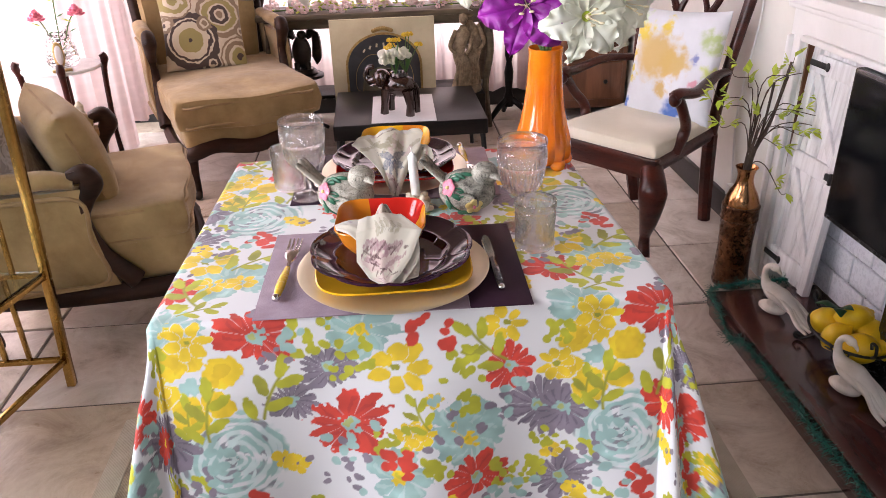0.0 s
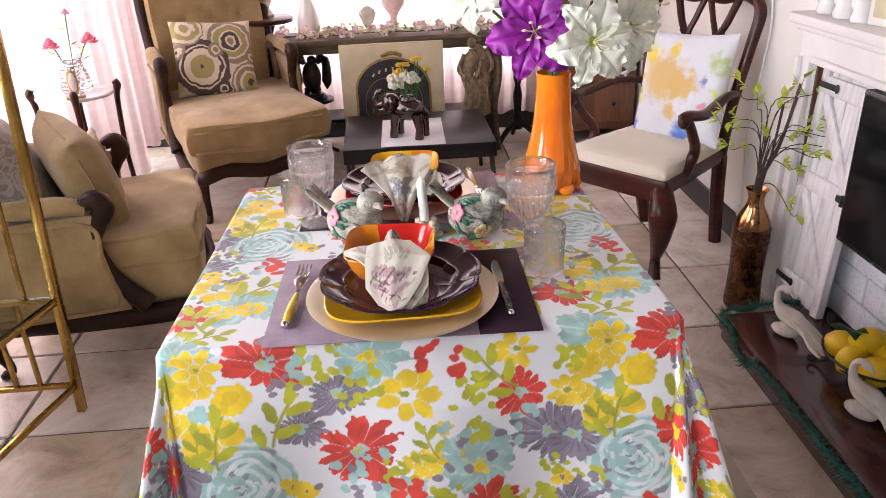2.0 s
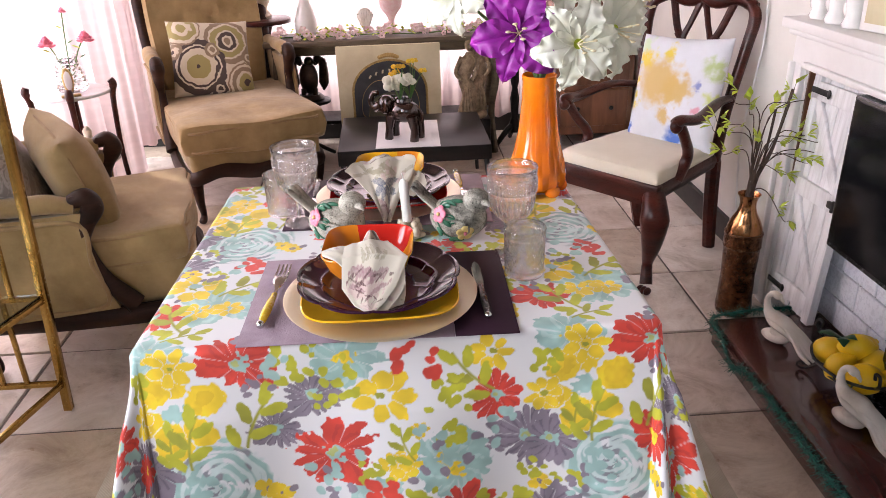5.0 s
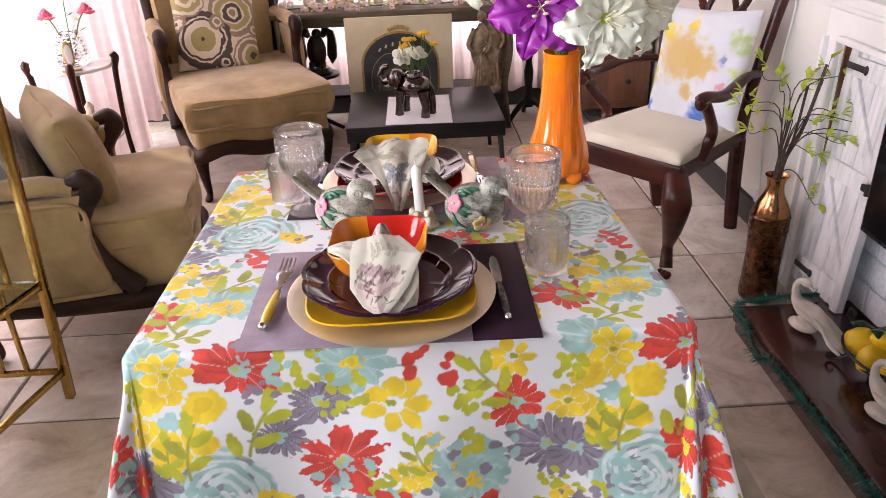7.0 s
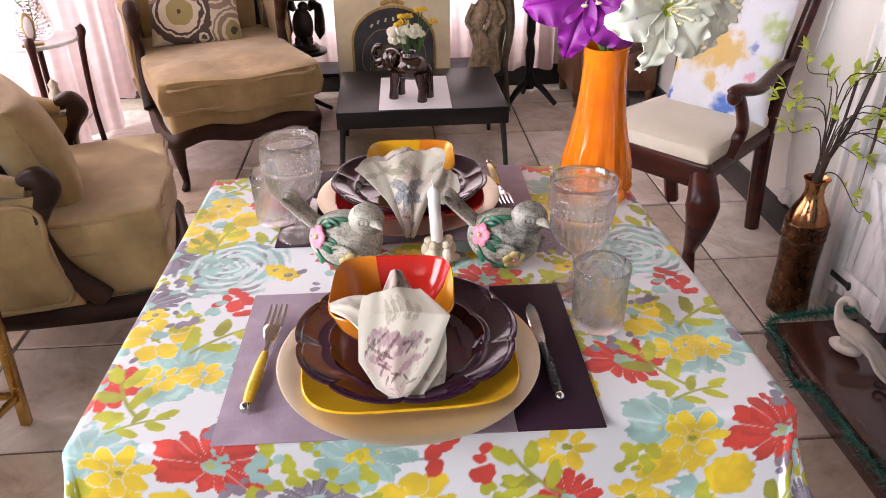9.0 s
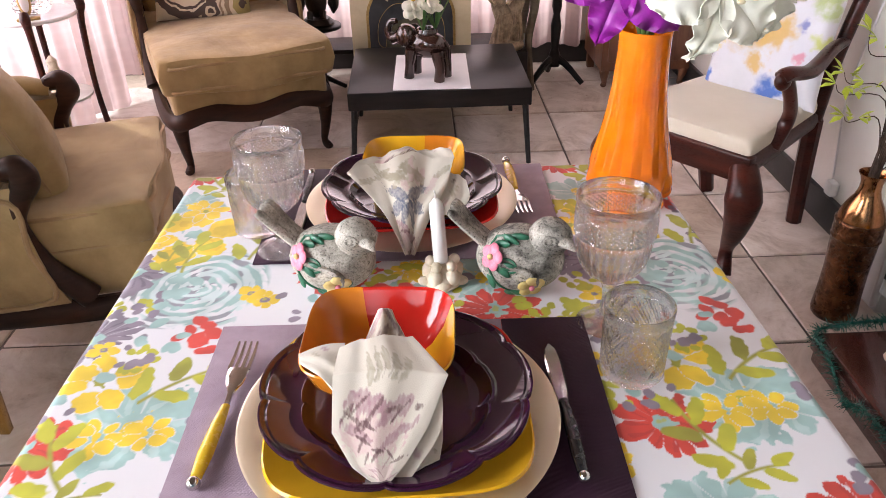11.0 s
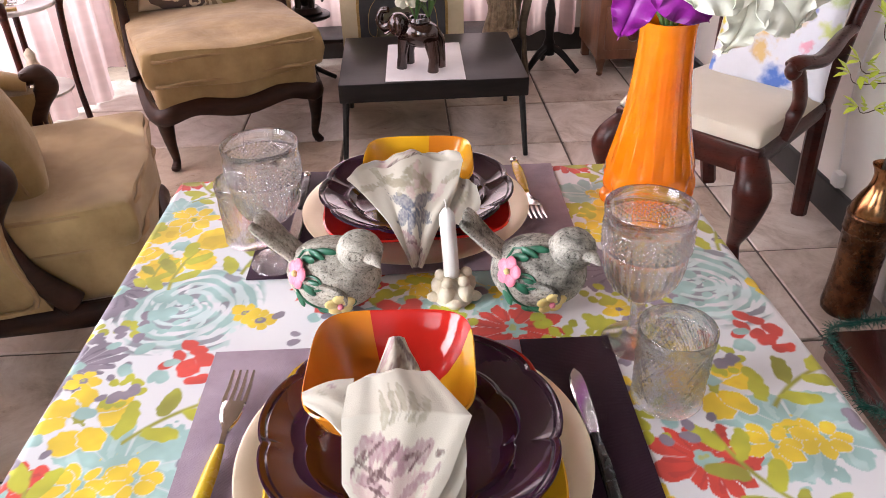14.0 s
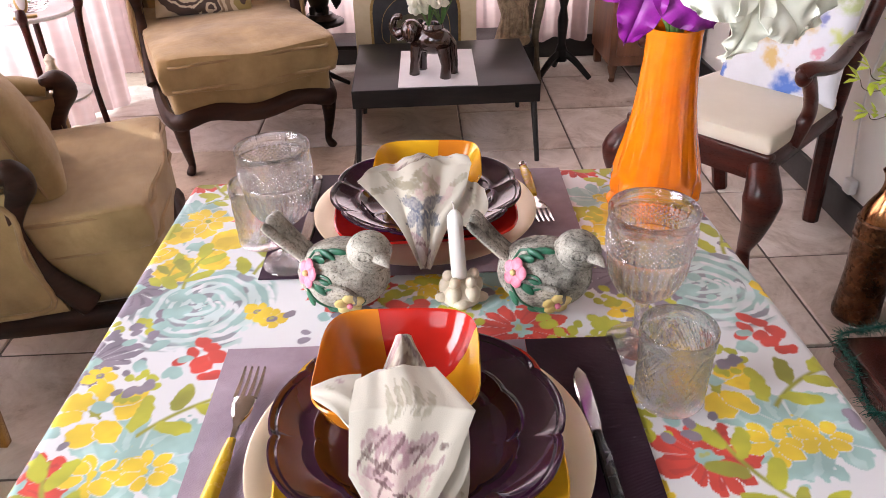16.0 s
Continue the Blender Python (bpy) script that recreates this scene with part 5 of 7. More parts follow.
def bergere(at, rz, w, front, back, arm_y, arm_h, back_h, seat_h, label, tufted, rail=0.25):
    """Low French armchair: carved frame, closed upholstered arms, loose seat cushion. Local front is -y."""
    root = thing("armchair", label, "armchair", at, rz)
    hw = w / 2
    # serpentine rail round the seat
    loop = spline([(hw - 0.05, back, rail), (hw, (front + back) / 2, rail - 0.012), (hw - 0.01, front + 0.05, rail - 0.02), (hw * 0.55, front + 0.012, rail + 0.01), (0, front - 0.005, rail - 0.015), (-hw * 0.55, front + 0.012, rail + 0.01),
                   (-hw + 0.01, front + 0.05, rail - 0.02), (-hw, (front + back) / 2, rail - 0.012), (-hw + 0.05, back, rail)], 8)
    part("seat_rail", tube(B(), loop, 0.024, 10, 1.5), "walnut", root, "carved dark walnut rail")
    bm = B()
    for k in (-1, 0, 1):
        for s in (-1, 1):
            tube(bm, spline([(0.012 * s, front - 0.008, rail - 0.02), (0.05 * s, front - 0.006, rail - 0.012), (0.075 * s, front + 0.0, rail + 0.012)], 5), 0.007, 6)
    part("carved_crest", bm, "walnut", root)
    for x, y, o in ((hw - 0.035, front + 0.05, (0.5, -0.8)), (-hw + 0.035, front + 0.05, (-0.5, -0.8)), (hw - 0.05, back - 0.03, (0.3, 0.8)), (-hw + 0.05, back - 0.03, (-0.3, 0.8))):
        part("leg", cabriole(B(), x, y, rail, o), "walnut", root)
    # upholstered base and cushion
    mid, dep = (front + back) / 2, back - front
    base_t = seat_h - 0.105 - rail
    part("seat_base", box(B(), (0, mid, rail + base_t / 2 + 0.012), (w - 0.03, dep - 0.02, base_t + 0.03), 0.03, seg=4), "tan_velvet", root)
    plump = 1 if tufted else 0
    def swell(q):
        fy = max(0.0, (q.y / (dep / 2)) * -1)
        return Vector((q.x * (1 + 0.02 * fy), q.y - 0.03 * max(0, 1 - abs(q.x) / (w * 0.32)) * (q.y < 0) * fy ** 3, q.z + 0.008 * math.sin(q.x * 9 + 1) * math.cos(q.y * 8) + plump * 0.022 * (q.z > 0) * math.exp(-((q.y + dep * 0.24) / 0.15) ** 2) * (1 - (q.x / w * 1.9) ** 2)))
    cushion_w = w - 0.02 + 0.04 * plump
    part("seat_cushion", pad(B(), cushion_w, dep - 0.03 + 0.03 * plump, 0.132 + 0.022 * plump, 15, 0.26, 34, pose(0, mid - 0.008 - 0.016 * plump, seat_h - 0.058), swell), "tan_velvet", root, "plump tan velvet seat cushion")
    for z in (seat_h - 0.058 + 0.046, seat_h - 0.058 - 0.046):
        c, e = cushion_w / 2 - 0.008, front + 0.016 - 0.03 * plump
        part("piping", tube(B(), [(-c, back - 0.12, z), (-c, mid, z), (-c + 0.012, e + 0.02, z), (-c * 0.5, e - 0.010, z), (0, e - 0.024, z), (c * 0.5, e - 0.010, z), (c - 0.012, e + 0.02, z), (c, mid, z), (c, back - 0.12, z)], 0.0065, 8, n=5), "tan_piping", root)
    # arms
    for s in (-1, 1):
        x = s * (hw + 0.005)
        def side(u, v, x=x, s=s):
            y = arm_y + 0.03 + (back - arm_y - 0.05) * u - 0.05 * (1 - u) * (1 - v) ** 2
            z = rail + 0.02 + (arm_h - rail - 0.05) * v
            return Vector((x + s * (0.018 + 0.02 * math.sin(math.pi * v) * math.sin(math.pi * min(1, u + 0.15))), y, z))
        part("side_panel", sheet(B(), side, 14, 12, 0.045), "tan_velvet", root, "upholstered outer arm panel")
        edge = [side(u, v) + Vector((s * 0.004, 0, 0)) for u, v in ((0.97, 0.06), (0.5, 0.05), (0.06, 0.07), (0.03, 0.5), (0.03, 0.9), (0.5, 0.95), (0.97, 0.95))]
        part("piping", tube(B(), edge, 0.0075, 8, n=5), "tan_piping", root)
        part("arm_pad", tube(B(), [(x, arm_y + 0.045, arm_h - 0.012), (x, arm_y + 0.12, arm_h + 0.006), (x, (arm_y + back) / 2, arm_h + 0.008), (x * 0.97, back - 0.03, arm_h + 0.015)], [0.030, 0.040, 0.040, 0.036], 14, 0.75, n=6), "tan_velvet", root)
        part("arm_post", tube(B(), [(x, arm_y + 0.055, arm_h + 0.004), (x, arm_y + 0.012, arm_h + 0.012), (x, arm_y - 0.004, arm_h - 0.022), (x, arm_y + 0.026, arm_h - 0.075), (x, arm_y + 0.046, arm_h - 0.14), (x, arm_y + 0.012, rail + 0.13), (x * 1.01, arm_y - 0.070, rail + 0.020)],
                               [0.022, 0.033, 0.035, 0.027, 0.024, 0.027, 0.034], 12, n=6), "walnut", root, "scrolled walnut arm post")
        bm = B()
        for k in range(4):
            tube(bm, [(x + s * 0.006 * (k - 1.5) * 2, arm_y + 0.05, arm_h + 0.022), (x + s * 0.006 * (k - 1.5) * 2, arm_y + 0.005, arm_h + 0.026), (x + s * 0.006 * (k - 1.5) * 2, arm_y - 0.030, arm_h - 0.015)], 0.005, 6, n=4)
        part("carved_reeding", bm, "walnut", root)
    # back
    rake = 0.16
    def back_pt(u, v, lift):
        a = (u - 0.5) * 2
        z = seat_h - 0.06 + (back_h - seat_h + 0.06) * v
        wd = (hw - 0.03) * (0.93 + 0.10 * math.sin(math.pi * v * 0.8)) * (1 if v < 0.8 else math.sqrt(max(0.0, 1 - ((v - 0.8) / 0.235) ** 2)) ** 0.6)
        y = back - 0.06 + rake * v + 0.05 * (1 - a * a) * 0.9 - lift
        if tufted:
            for i in range(1, 4):
                for j in range(2, 5):
                    bu, bv = (i + (0.5 if j % 2 else 0) - 0.25) / 4.0, j / 5.0
                    y += 0.024 * math.exp(-(((u - bu) / 0.055) ** 2 + ((v - bv) / 0.045) ** 2))
            y += 0.006 * math.exp(-(min(abs(math.sin(math.pi * (u * 4 - 0.25 + v * 2.5))), abs(math.sin(math.pi * (u * 4 - 0.25 - v * 2.5)))) / 0.16) ** 2) * (v > 0.3) * math.sin(math.pi * u)
        return Vector((a * wd, y, z))
    part("backrest", sheet(B(), lambda u, v: back_pt(u, v, 0.0), 44, 44, 0.06), "tan_velvet", root, "buttoned tan velvet back" if tufted else "")
    part("back_frame", tube(B(), [back_pt(0, v, -0.025) + Vector((-0.012, 0, 0)) for v in (0, 0.3, 0.6, 0.82, 0.95)] + [back_pt(u, 1.0, -0.02) + Vector((0, 0, 0.012)) for u in (0.3, 0.5, 0.7)] + [back_pt(1, v, -0.025) + Vector((0.012, 0, 0)) for v in (0.95, 0.82, 0.6, 0.3, 0)], 0.034, 10, n=5), "walnut", root, "curved dark walnut back frame")
    if tufted:
        for i in range(1, 4):
            for j in range(2, 5):
                q = back_pt((i + (0.5 if j % 2 else 0) - 0.25) / 4.0 , j / 5.0, 0.002)
                bm = B()
                ball(bm, q, 0.011, (1, 0.6, 1), None, 10, 8)
                part("button", bm, "tan_velvet", root)
    return root


bergere((-1.10, 2.53, 0), 103, 0.66, -0.37, 0.34, -0.10, 0.585, 0.98, 0.455, "tan velvet armchair with a carved dark walnut frame", False, 0.195)
bergere((-0.865, 4.03, 0), 22.8, 0.66, -0.56, 0.34, -0.06, 0.69, 1.12, 0.475, "long tan velvet armchair with a buttoned back", True)


def throw_pillow(name, m, w, h, d, mat, label, piping=None):
    root = new(name)
    root.matrix_world = m
    tagged(root, label, "pillow")
    pinch = lambda q: Vector((q.x * (1 - 0.06 * (1 - (2 * q.y / h) ** 2)), q.y * (1 - 0.06 * (1 - (2 * q.x / w) ** 2)), q.z + 0.006 * math.sin(14 * q.x + 3) * math.sin(11 * q.y)))
    part("cover", pad(B(), w, h, d, 2.6, 0.75, 34, None, pinch), mat, root)
    if piping:
        edge = [pinch(Vector((w / 2 * math.copysign(abs(math.cos(a)) ** 0.35, math.cos(a)), h / 2 * math.copysign(abs(math.sin(a)) ** 0.35, math.sin(a)), 0))) for a in [2 * math.pi * i / 60 for i in range(61)]]
        part("piping", tube(B(), edge, 0.005, 6), piping, root)
    return root


# patterned fabrics
def printed(name, ground, stops, scale, distort=1.0):
    m, nt, p = material(name)
    v = coords(nt)
    n = noise_tex(nt, v, scale, 3, 0.5, distort)
    nt.links.new(ramp(nt, n, [(0.0, ground)] + stops), p.inputs["Base Color"])
    p.inputs["Roughness"].default_value, p.inputs["Sheen Weight"].default_value = 0.85, 0.2
    bump(nt, p, noise_tex(nt, v, 900, 2), 0.3, 0.001)
    return m


M["grey_damask"] = printed("grey_damask", (0.24, 0.20, 0.18), [(0.46, (0.24, 0.20, 0.18)), (0.52, (0.40, 0.35, 0.32)), (0.60, (0.33, 0.28, 0.25)), (0.7, (0.14, 0.11, 0.10))], 16, 2.5)


def painted_cloth(name, ground, spots, bleed=0.02, wet=False):
    """Cloth with rings and blots in object space: (x, y, radius, [(distance, colour)...], ruffle)."""
    m, nt, p = material(name)
    tc = nt.nodes.new("ShaderNodeTexCoord")
    wob = nt.nodes.new("ShaderNodeTexNoise")
    wob.inputs["Scale"].default_value, wob.inputs["Detail"].default_value = 26, 7
    nt.links.new(tc.outputs["Object"], wob.inputs["Vector"])
    base = noise_tex(nt, tc.outputs["Object"], 12, 4)
    cur = ramp(nt, base, [(0.3, tuple(0.92 * q for q in ground)), (0.7, ground)])
    warp = nt.nodes.new("ShaderNodeVectorMath")
    warp.operation = "MULTIPLY_ADD"
    warp.inputs[1].default_value = (bleed, bleed, 0)
    warp.inputs[2].default_value = (-bleed / 2, -bleed / 2, 0)
    nt.links.new(wob.outputs["Color"], warp.inputs[0])
    place = nt.nodes.new("ShaderNodeVectorMath")
    nt.links.new(tc.outputs["Object"], place.inputs[0])
    nt.links.new(warp.outputs[0], place.inputs[1])
    for x, y, r, stops, ruffle in spots:
        mp = nt.nodes.new("ShaderNodeMapping")
        mp.vector_type = "TEXTURE"
        mp.inputs["Location"].default_value = (x, y, 0)
        mp.inputs["Scale"].default_value = (r, r, 100)
        nt.links.new(place.outputs[0], mp.inputs[0])
        ln = nt.nodes.new("ShaderNodeVectorMath")
        ln.operation = "LENGTH"
        nt.links.new(mp.outputs[0], ln.inputs[0])
        ad = nt.nodes.new("ShaderNodeMath")
        ad.operation = "MULTIPLY_ADD"
        ad.inputs[1].default_value, ad.inputs[2].default_value = ruffle, 0
        nt.links.new(wob.outputs["Fac"], ad.inputs[0])
        sm = nt.nodes.new("ShaderNodeMath")
        nt.links.new(ln.outputs["Value"], sm.inputs[0])
        nt.links.new(ad.outputs[0], sm.inputs[1])
        half = nt.nodes.new("ShaderNodeMath")
        half.operation = "MULTIPLY"
        half.inputs[1].default_value = 0.5
        nt.links.new(sm.outputs[0], half.inputs[0])
        ring = nt.nodes.new("ShaderNodeValToRGB")
        while len(ring.color_ramp.elements) < len(stops) + 1:
            ring.color_ramp.elements.new(0.5)
        ring.color_ramp.interpolation = "CONSTANT"
        pos = [0.0] + [q[0] / 2 for q in stops]
        for e, pp, cc in zip(ring.color_ramp.elements, pos, [q[1] for q in stops] + [None]):
            e.position = pp
            e.color = (*cc, 1) if cc else (0, 0, 0, 0)
        if wet:
            ring.color_ramp.interpolation = "EASE"
            c = stops[0][1]
            for e, pp, al in zip(ring.color_ramp.elements, (0.30, 0.62), (0.92, 0.0)):
                e.position, e.color = pp, (*c, al)
        nt.links.new(half.outputs[0], ring.inputs[0])
        mx = nt.nodes.new("ShaderNodeMix")
        mx.data_type = "RGBA"
        nt.links.new(ring.outputs["Alpha"], mx.inputs[0])
        nt.links.new(cur, mx.inputs[6])
        nt.links.new(ring.outputs["Color"], mx.inputs[7])
        cur = mx.outputs[2]
    nt.links.new(cur, p.inputs["Base Color"])
    p.inputs["Roughness"].default_value, p.inputs["Sheen Weight"].default_value = 0.85, 0.15
    bump(nt, p, noise_tex(nt, tc.outputs["Object"], 900, 2), 0.25, 0.001)
    return m


CR, BR, OL, TN = (0.62, 0.55, 0.42), (0.075, 0.052, 0.045), (0.34, 0.29, 0.11), (0.27, 0.20, 0.13)
M["medallion"] = painted_cloth("medallion_print", CR, [
    (0.085, 0.075, 0.125, [(0.16, TN), (0.26, CR), (0.42, BR), (0.50, CR), (0.72, OL), (0.80, CR), (0.98, TN)], 0.05),
    (-0.075, -0.055, 0.150, [(0.12, BR), (0.24, OL), (0.46, OL), (0.52, CR), (0.66, CR), (0.74, BR), (0.80, CR), (0.98, BR)], 0.10),
    (0.165, -0.145, 0.105, [(0.2, BR), (0.45, OL), (0.6, CR), (0.8, TN), (0.9, CR), (1.0, TN)], 0.05), (0.0, 0.03, 0.05, [(0.5, TN), (0.7, CR), (1.0, TN)], 0.5), (-0.19, 0.03, 0.06, [(0.4, BR), (0.6, CR), (0.9, TN)], 0.5), (0.02, -0.17, 0.06, [(0.4, BR), (0.6, CR), (0.9, BR)], 0.5), (0.19, -0.01, 0.05, [(0.5, TN), (0.7, CR), (1.0, TN)], 0.5),
    (-0.14, 0.15, 0.10, [(0.3, OL), (0.5, CR), (0.75, OL), (0.9, CR), (1.0, TN)], 0.12)], 0.035)
WH = (0.74, 0.75, 0.80)
YE, BL, GN, TP, PK = (0.78, 0.60, 0.03), (0.035, 0.14, 0.52), (0.45, 0.55, 0.22), (0.66, 0.45, 0.15), (0.72, 0.32, 0.42)
M["watercolour"] = painted_cloth("watercolour_pillow_print", WH, [
    (-0.14, 0.11, 0.06, [(1.0, YE)], 0.5), (-0.03, 0.14, 0.045, [(1.0, YE)], 0.5), (-0.18, -0.06, 0.04, [(1.0, YE)], 0.6), (-0.17, 0.02, 0.03, [(1.0, YE)], 0.6),
    (0.15, 0.10, 0.065, [(1.0, GN)], 0.8), (0.11, 0.02, 0.035, [(1.0, (0.22, 0.25, 0.55))], 0.8), (0.16, -0.02, 0.04, [(1.0, (0.60, 0.66, 0.20))], 0.8), (0.12, -0.07, 0.03, [(1.0, PK)], 0.8),
    (0.05, -0.18, 0.065, [(1.0, BL)], 0.6), (-0.185, -0.17, 0.04, [(1.0, BL)], 0.6), (-0.15, 0.17, 0.05, [(1.0, (0.62, 0.75, 0.5))], 0.7), (-0.19, 0.08, 0.035, [(1.0, (0.4, 0.62, 0.8))], 0.8),
    (-0.06, 0.03, 0.115, [(1.0, TP)], 0.35), (0.02, 0.005, 0.075, [(1.0, TP)], 0.35), (-0.01, -0.10, 0.045, [(1.0, TP)], 0.5), (0.19, -0.05, 0.03, [(1.0, YE)], 0.8)], 0.11, True)


def facing(c, normal, lean, roll=0):
    """Pose of a pillow whose face looks along normal, leaning back."""
    n = Vector((*normal, 0)).normalized()
    n.z = math.tan(radians(lean))
    n.normalize()
    x = Vector((0, 0, 1)).cross(n).normalized()
    y = n.cross(x)
    m = Matrix((x, y, n)).transposed().to_4x4()
    return Matrix.Translation(c) @ m @ pose(0, 0, 0, 0, 0, roll)


throw_pillow("throw_pillow", facing((-1.055, 2.46, 0.610), (0.86, 0.50), 18, 8), 0.36, 0.37, 0.18, "tan_velvet", "plump tan velvet pillow with piped edges on an armchair", "tan_piping")
throw_pillow("throw_pillow", facing((-1.25, 2.44, 0.62), (0.90, 0.30), 24, -8), 0.40, 0.42, 0.15, "grey_damask", "grey damask pillow against the armchair back")
throw_pillow("throw_pillow", facing((-0.945, 4.12, 0.665), (0.387, -0.922), 24, -5), 0.42, 0.40, 0.13, "medallion", "cream pillow printed with brown and olive medallions")


# ---- carved wooden armchair ----
def carved_chair(at, rz):
    root = thing("wooden_armchair", "carved mahogany armchair with a cream upholstered seat", "armchair", at, rz)
    sh = 0.405
    fw, bw, fy, by = 0.224, 0.185, -0.235, 0.235
    bm = B()
    box(bm, (0, fy, sh - 0.012), (2 * fw + 0.03, 0.040, 0.085), 0.008)
    tube(bm, [(-bw, by, sh), (bw, by, sh)], 0.020, 8, 1.5)
    for s in (-1, 1):
        tube(bm, [(s * fw, fy, sh), (s * bw, by, sh)], 0.020, 8, 1.6)
    part("seat_rail", bm, "mahogany", root)
    def trap(q):
        f = 0.5 - q.y / 0.50
        return Vector((q.x * (bw + (fw - bw) * f) / fw, q.y, q.z))
    part("seat", pad(B(), 2 * fw + 0.015, 0.49, 0.085, 8, 0.55, 26, pose(0, 0.0, sh + 0.042), trap), "cream_seat", root, "cream upholstered seat")
    for s in (-1, 1):
        leg = tube(B(), [(s * (fw - 0.015), fy + 0.01, sh - 0.01), (s * (fw + 0.022), fy - 0.030, sh - 0.09), (s * (fw + 0.006), fy - 0.010, sh * 0.5), (s * (fw - 0.022), fy + 0.020, 0.11), (s * (fw - 0.004), fy - 0.006, 0.035)],
                   [0.040, 0.054, 0.036, 0.020, 0.025], 14, n=7)
        for k in (-1, 0, 1):
            ball(leg, (s * (fw - 0.002) + k * 0.016, fy - 0.022, 0.016), 0.015, (0.9, 1.4, 1), None, 8, 6)
        part("front_leg", leg, "mahogany", root, "cabriole leg with a clawed foot")
        carv = B()
        for k in range(5):
            a = -0.8 + 0.4 * k
            tube(carv, spline([(s * (fw + 0.010) + 0.02 * math.sin(a), fy - 0.045, sh - 0.03), (s * (fw + 0.012) + 0.035 * math.sin(a), fy - 0.058, sh - 0.075), (s * (fw + 0.008) + 0.015 * math.sin(a), fy - 0.048, sh - 0.125)], 4), 0.006, 6)
        part("knee_carving", carv, "mahogany", root)
        part("back_leg", tube(B(), [(s * (bw - 0.01), by + 0.07, 0.0), (s * bw, by + 0.02, 0.22), (s * bw, by + 0.005, sh)], [0.027, 0.030, 0.030], 8, n=4), "mahogany", root)
        part("back_post", tube(B(), [(s * bw, by + 0.005, sh - 0.02), (s * (bw + 0.012), by + 0.03, 0.62), (s * (bw + 0.036), by + 0.07, 0.86), (s * (bw + 0.044), by + 0.10, 0.99), (s * (bw + 0.018), by + 0.112, 1.045)], [0.024, 0.022, 0.022, 0.024, 0.020], 10, n=6), "mahogany", root)
        arm = tube(B(), [(s * (bw + 0.02), by + 0.035, 0.655), (s * (fw + 0.02), 0.10, 0.675), (s * (fw + 0.045), -0.07, 0.655), (s * (fw + 0.03), -0.165, 0.665), (s * (fw + 0.02), -0.19, 0.655)], [0.020, 0.022, 0.026, 0.028, 0.026], 10, 0.7, n=6)
        ball(arm, (s * (fw + 0.025), -0.185, 0.648), 0.027, (0.8, 1, 1), None, 12, 8)
        part("arm", arm, "mahogany", root)
        part("arm_support", tube(B(), [(s * (fw + 0.025), -0.165, 0.65), (s * (fw + 0.022), -0.11, 0.58), (s * (fw + 0.004), -0.05, 0.50), (s * (fw - 0.01), -0.09, sh + 0.01)], [0.020, 0.019, 0.021, 0.026], 10, n=6), "mahogany", root)
    part("crest_rail", tube(B(), [(-bw - 0.035, by + 0.112, 1.03), (-0.15, by + 0.118, 1.062), (-0.06, by + 0.118, 1.045), (0, by + 0.118, 1.075), (0.06, by + 0.118, 1.045), (0.15, by + 0.118, 1.062), (bw + 0.035, by + 0.112, 1.03)], [0.020, 0.024, 0.026, 0.034, 0.026, 0.024, 0.020], 10, 1.2, n=6), "mahogany", root)
    sp = B()
    yb = lambda z: by + 0.005 + (z - sh) * 0.18
    P = lambda x, z: (x, yb(z), z)
    for s in (-1, 1):
        tube(sp, [P(s * 0.05, 0.44), P(s * 0.045, 0.58), P(s * 0.075, 0.70), P(s * 0.03, 0.82), P(s * 0.09, 0.92), P(s * 0.13, 1.04)], [0.016, 0.013, 0.014, 0.013, 0.015, 0.016], 8, n=6, up=(0, 1, 0))
        tube(sp, [P(s * 0.005, 0.74), P(s * 0.06, 0.86), P(s * 0.035, 0.96), P(s * 0.01, 1.04)], [0.012, 0.013, 0.012, 0.014], 8, n=6, up=(0, 1, 0))
        tube(sp, [P(s * 0.10, 0.80), P(s * 0.125, 0.83), P(s * 0.11, 0.865), P(s * 0.08, 0.85), P(s * 0.09, 0.82)], 0.011, 8, n=5, up=(0, 1, 0))
    tube(sp, [P(-0.09, 0.905), P(0, 0.80), P(0.09, 0.905)], 0.012, 8, n=5, up=(0, 1, 0))
    tube(sp, [P(-0.06, 0.44), P(0.06, 0.44)], 0.02, 8)
    part("splat", sp, "mahogany", root, "pierced and carved back splat")
    for o in root.children:
        if o.name.split('.')[0] in ('back_post', 'crest_rail', 'splat'):
            for q in o.data.vertices:
                q.co.z = sh + (q.co.z - sh) * 0.93 if q.co.z > sh else q.co.z
    return root


carved_chair((0.993, 2.820, 0), -51)
throw_pillow("throw_pillow", facing((1.150, 2.915, 0.668), (-0.78, -0.63), 17, 3), 0.385, 0.44, 0.12, "watercolour", "white pillow with a watercolour print in yellow and blue")

# ---- coffee table ----
ct = thing("coffee_table", "low black wooden coffee table with thin legs", "coffee table", (0.10, 3.745, 0), 0.5)
part("tabletop", box(B(), (0, 0, 0.292), (0.735, 0.62, 0.075), 0.005), "black_wood", ct)
for sx in (-1, 1):
    for sy in (-1, 1):
        part("leg", tube(B(), [(sx * 0.345, sy * 0.285, 0.256), (sx * 0.365, sy * 0.305, 0.0)], [0.013, 0.010], 8), "black_iron", ct)
single("table_runner", box(B(), (0, 0, 0.0015), (0.31, 0.47, 0.003), 0.001), "linen_white", "white linen runner on the coffee table", "runner", (0.075, 3.680, 0.3295), -1)

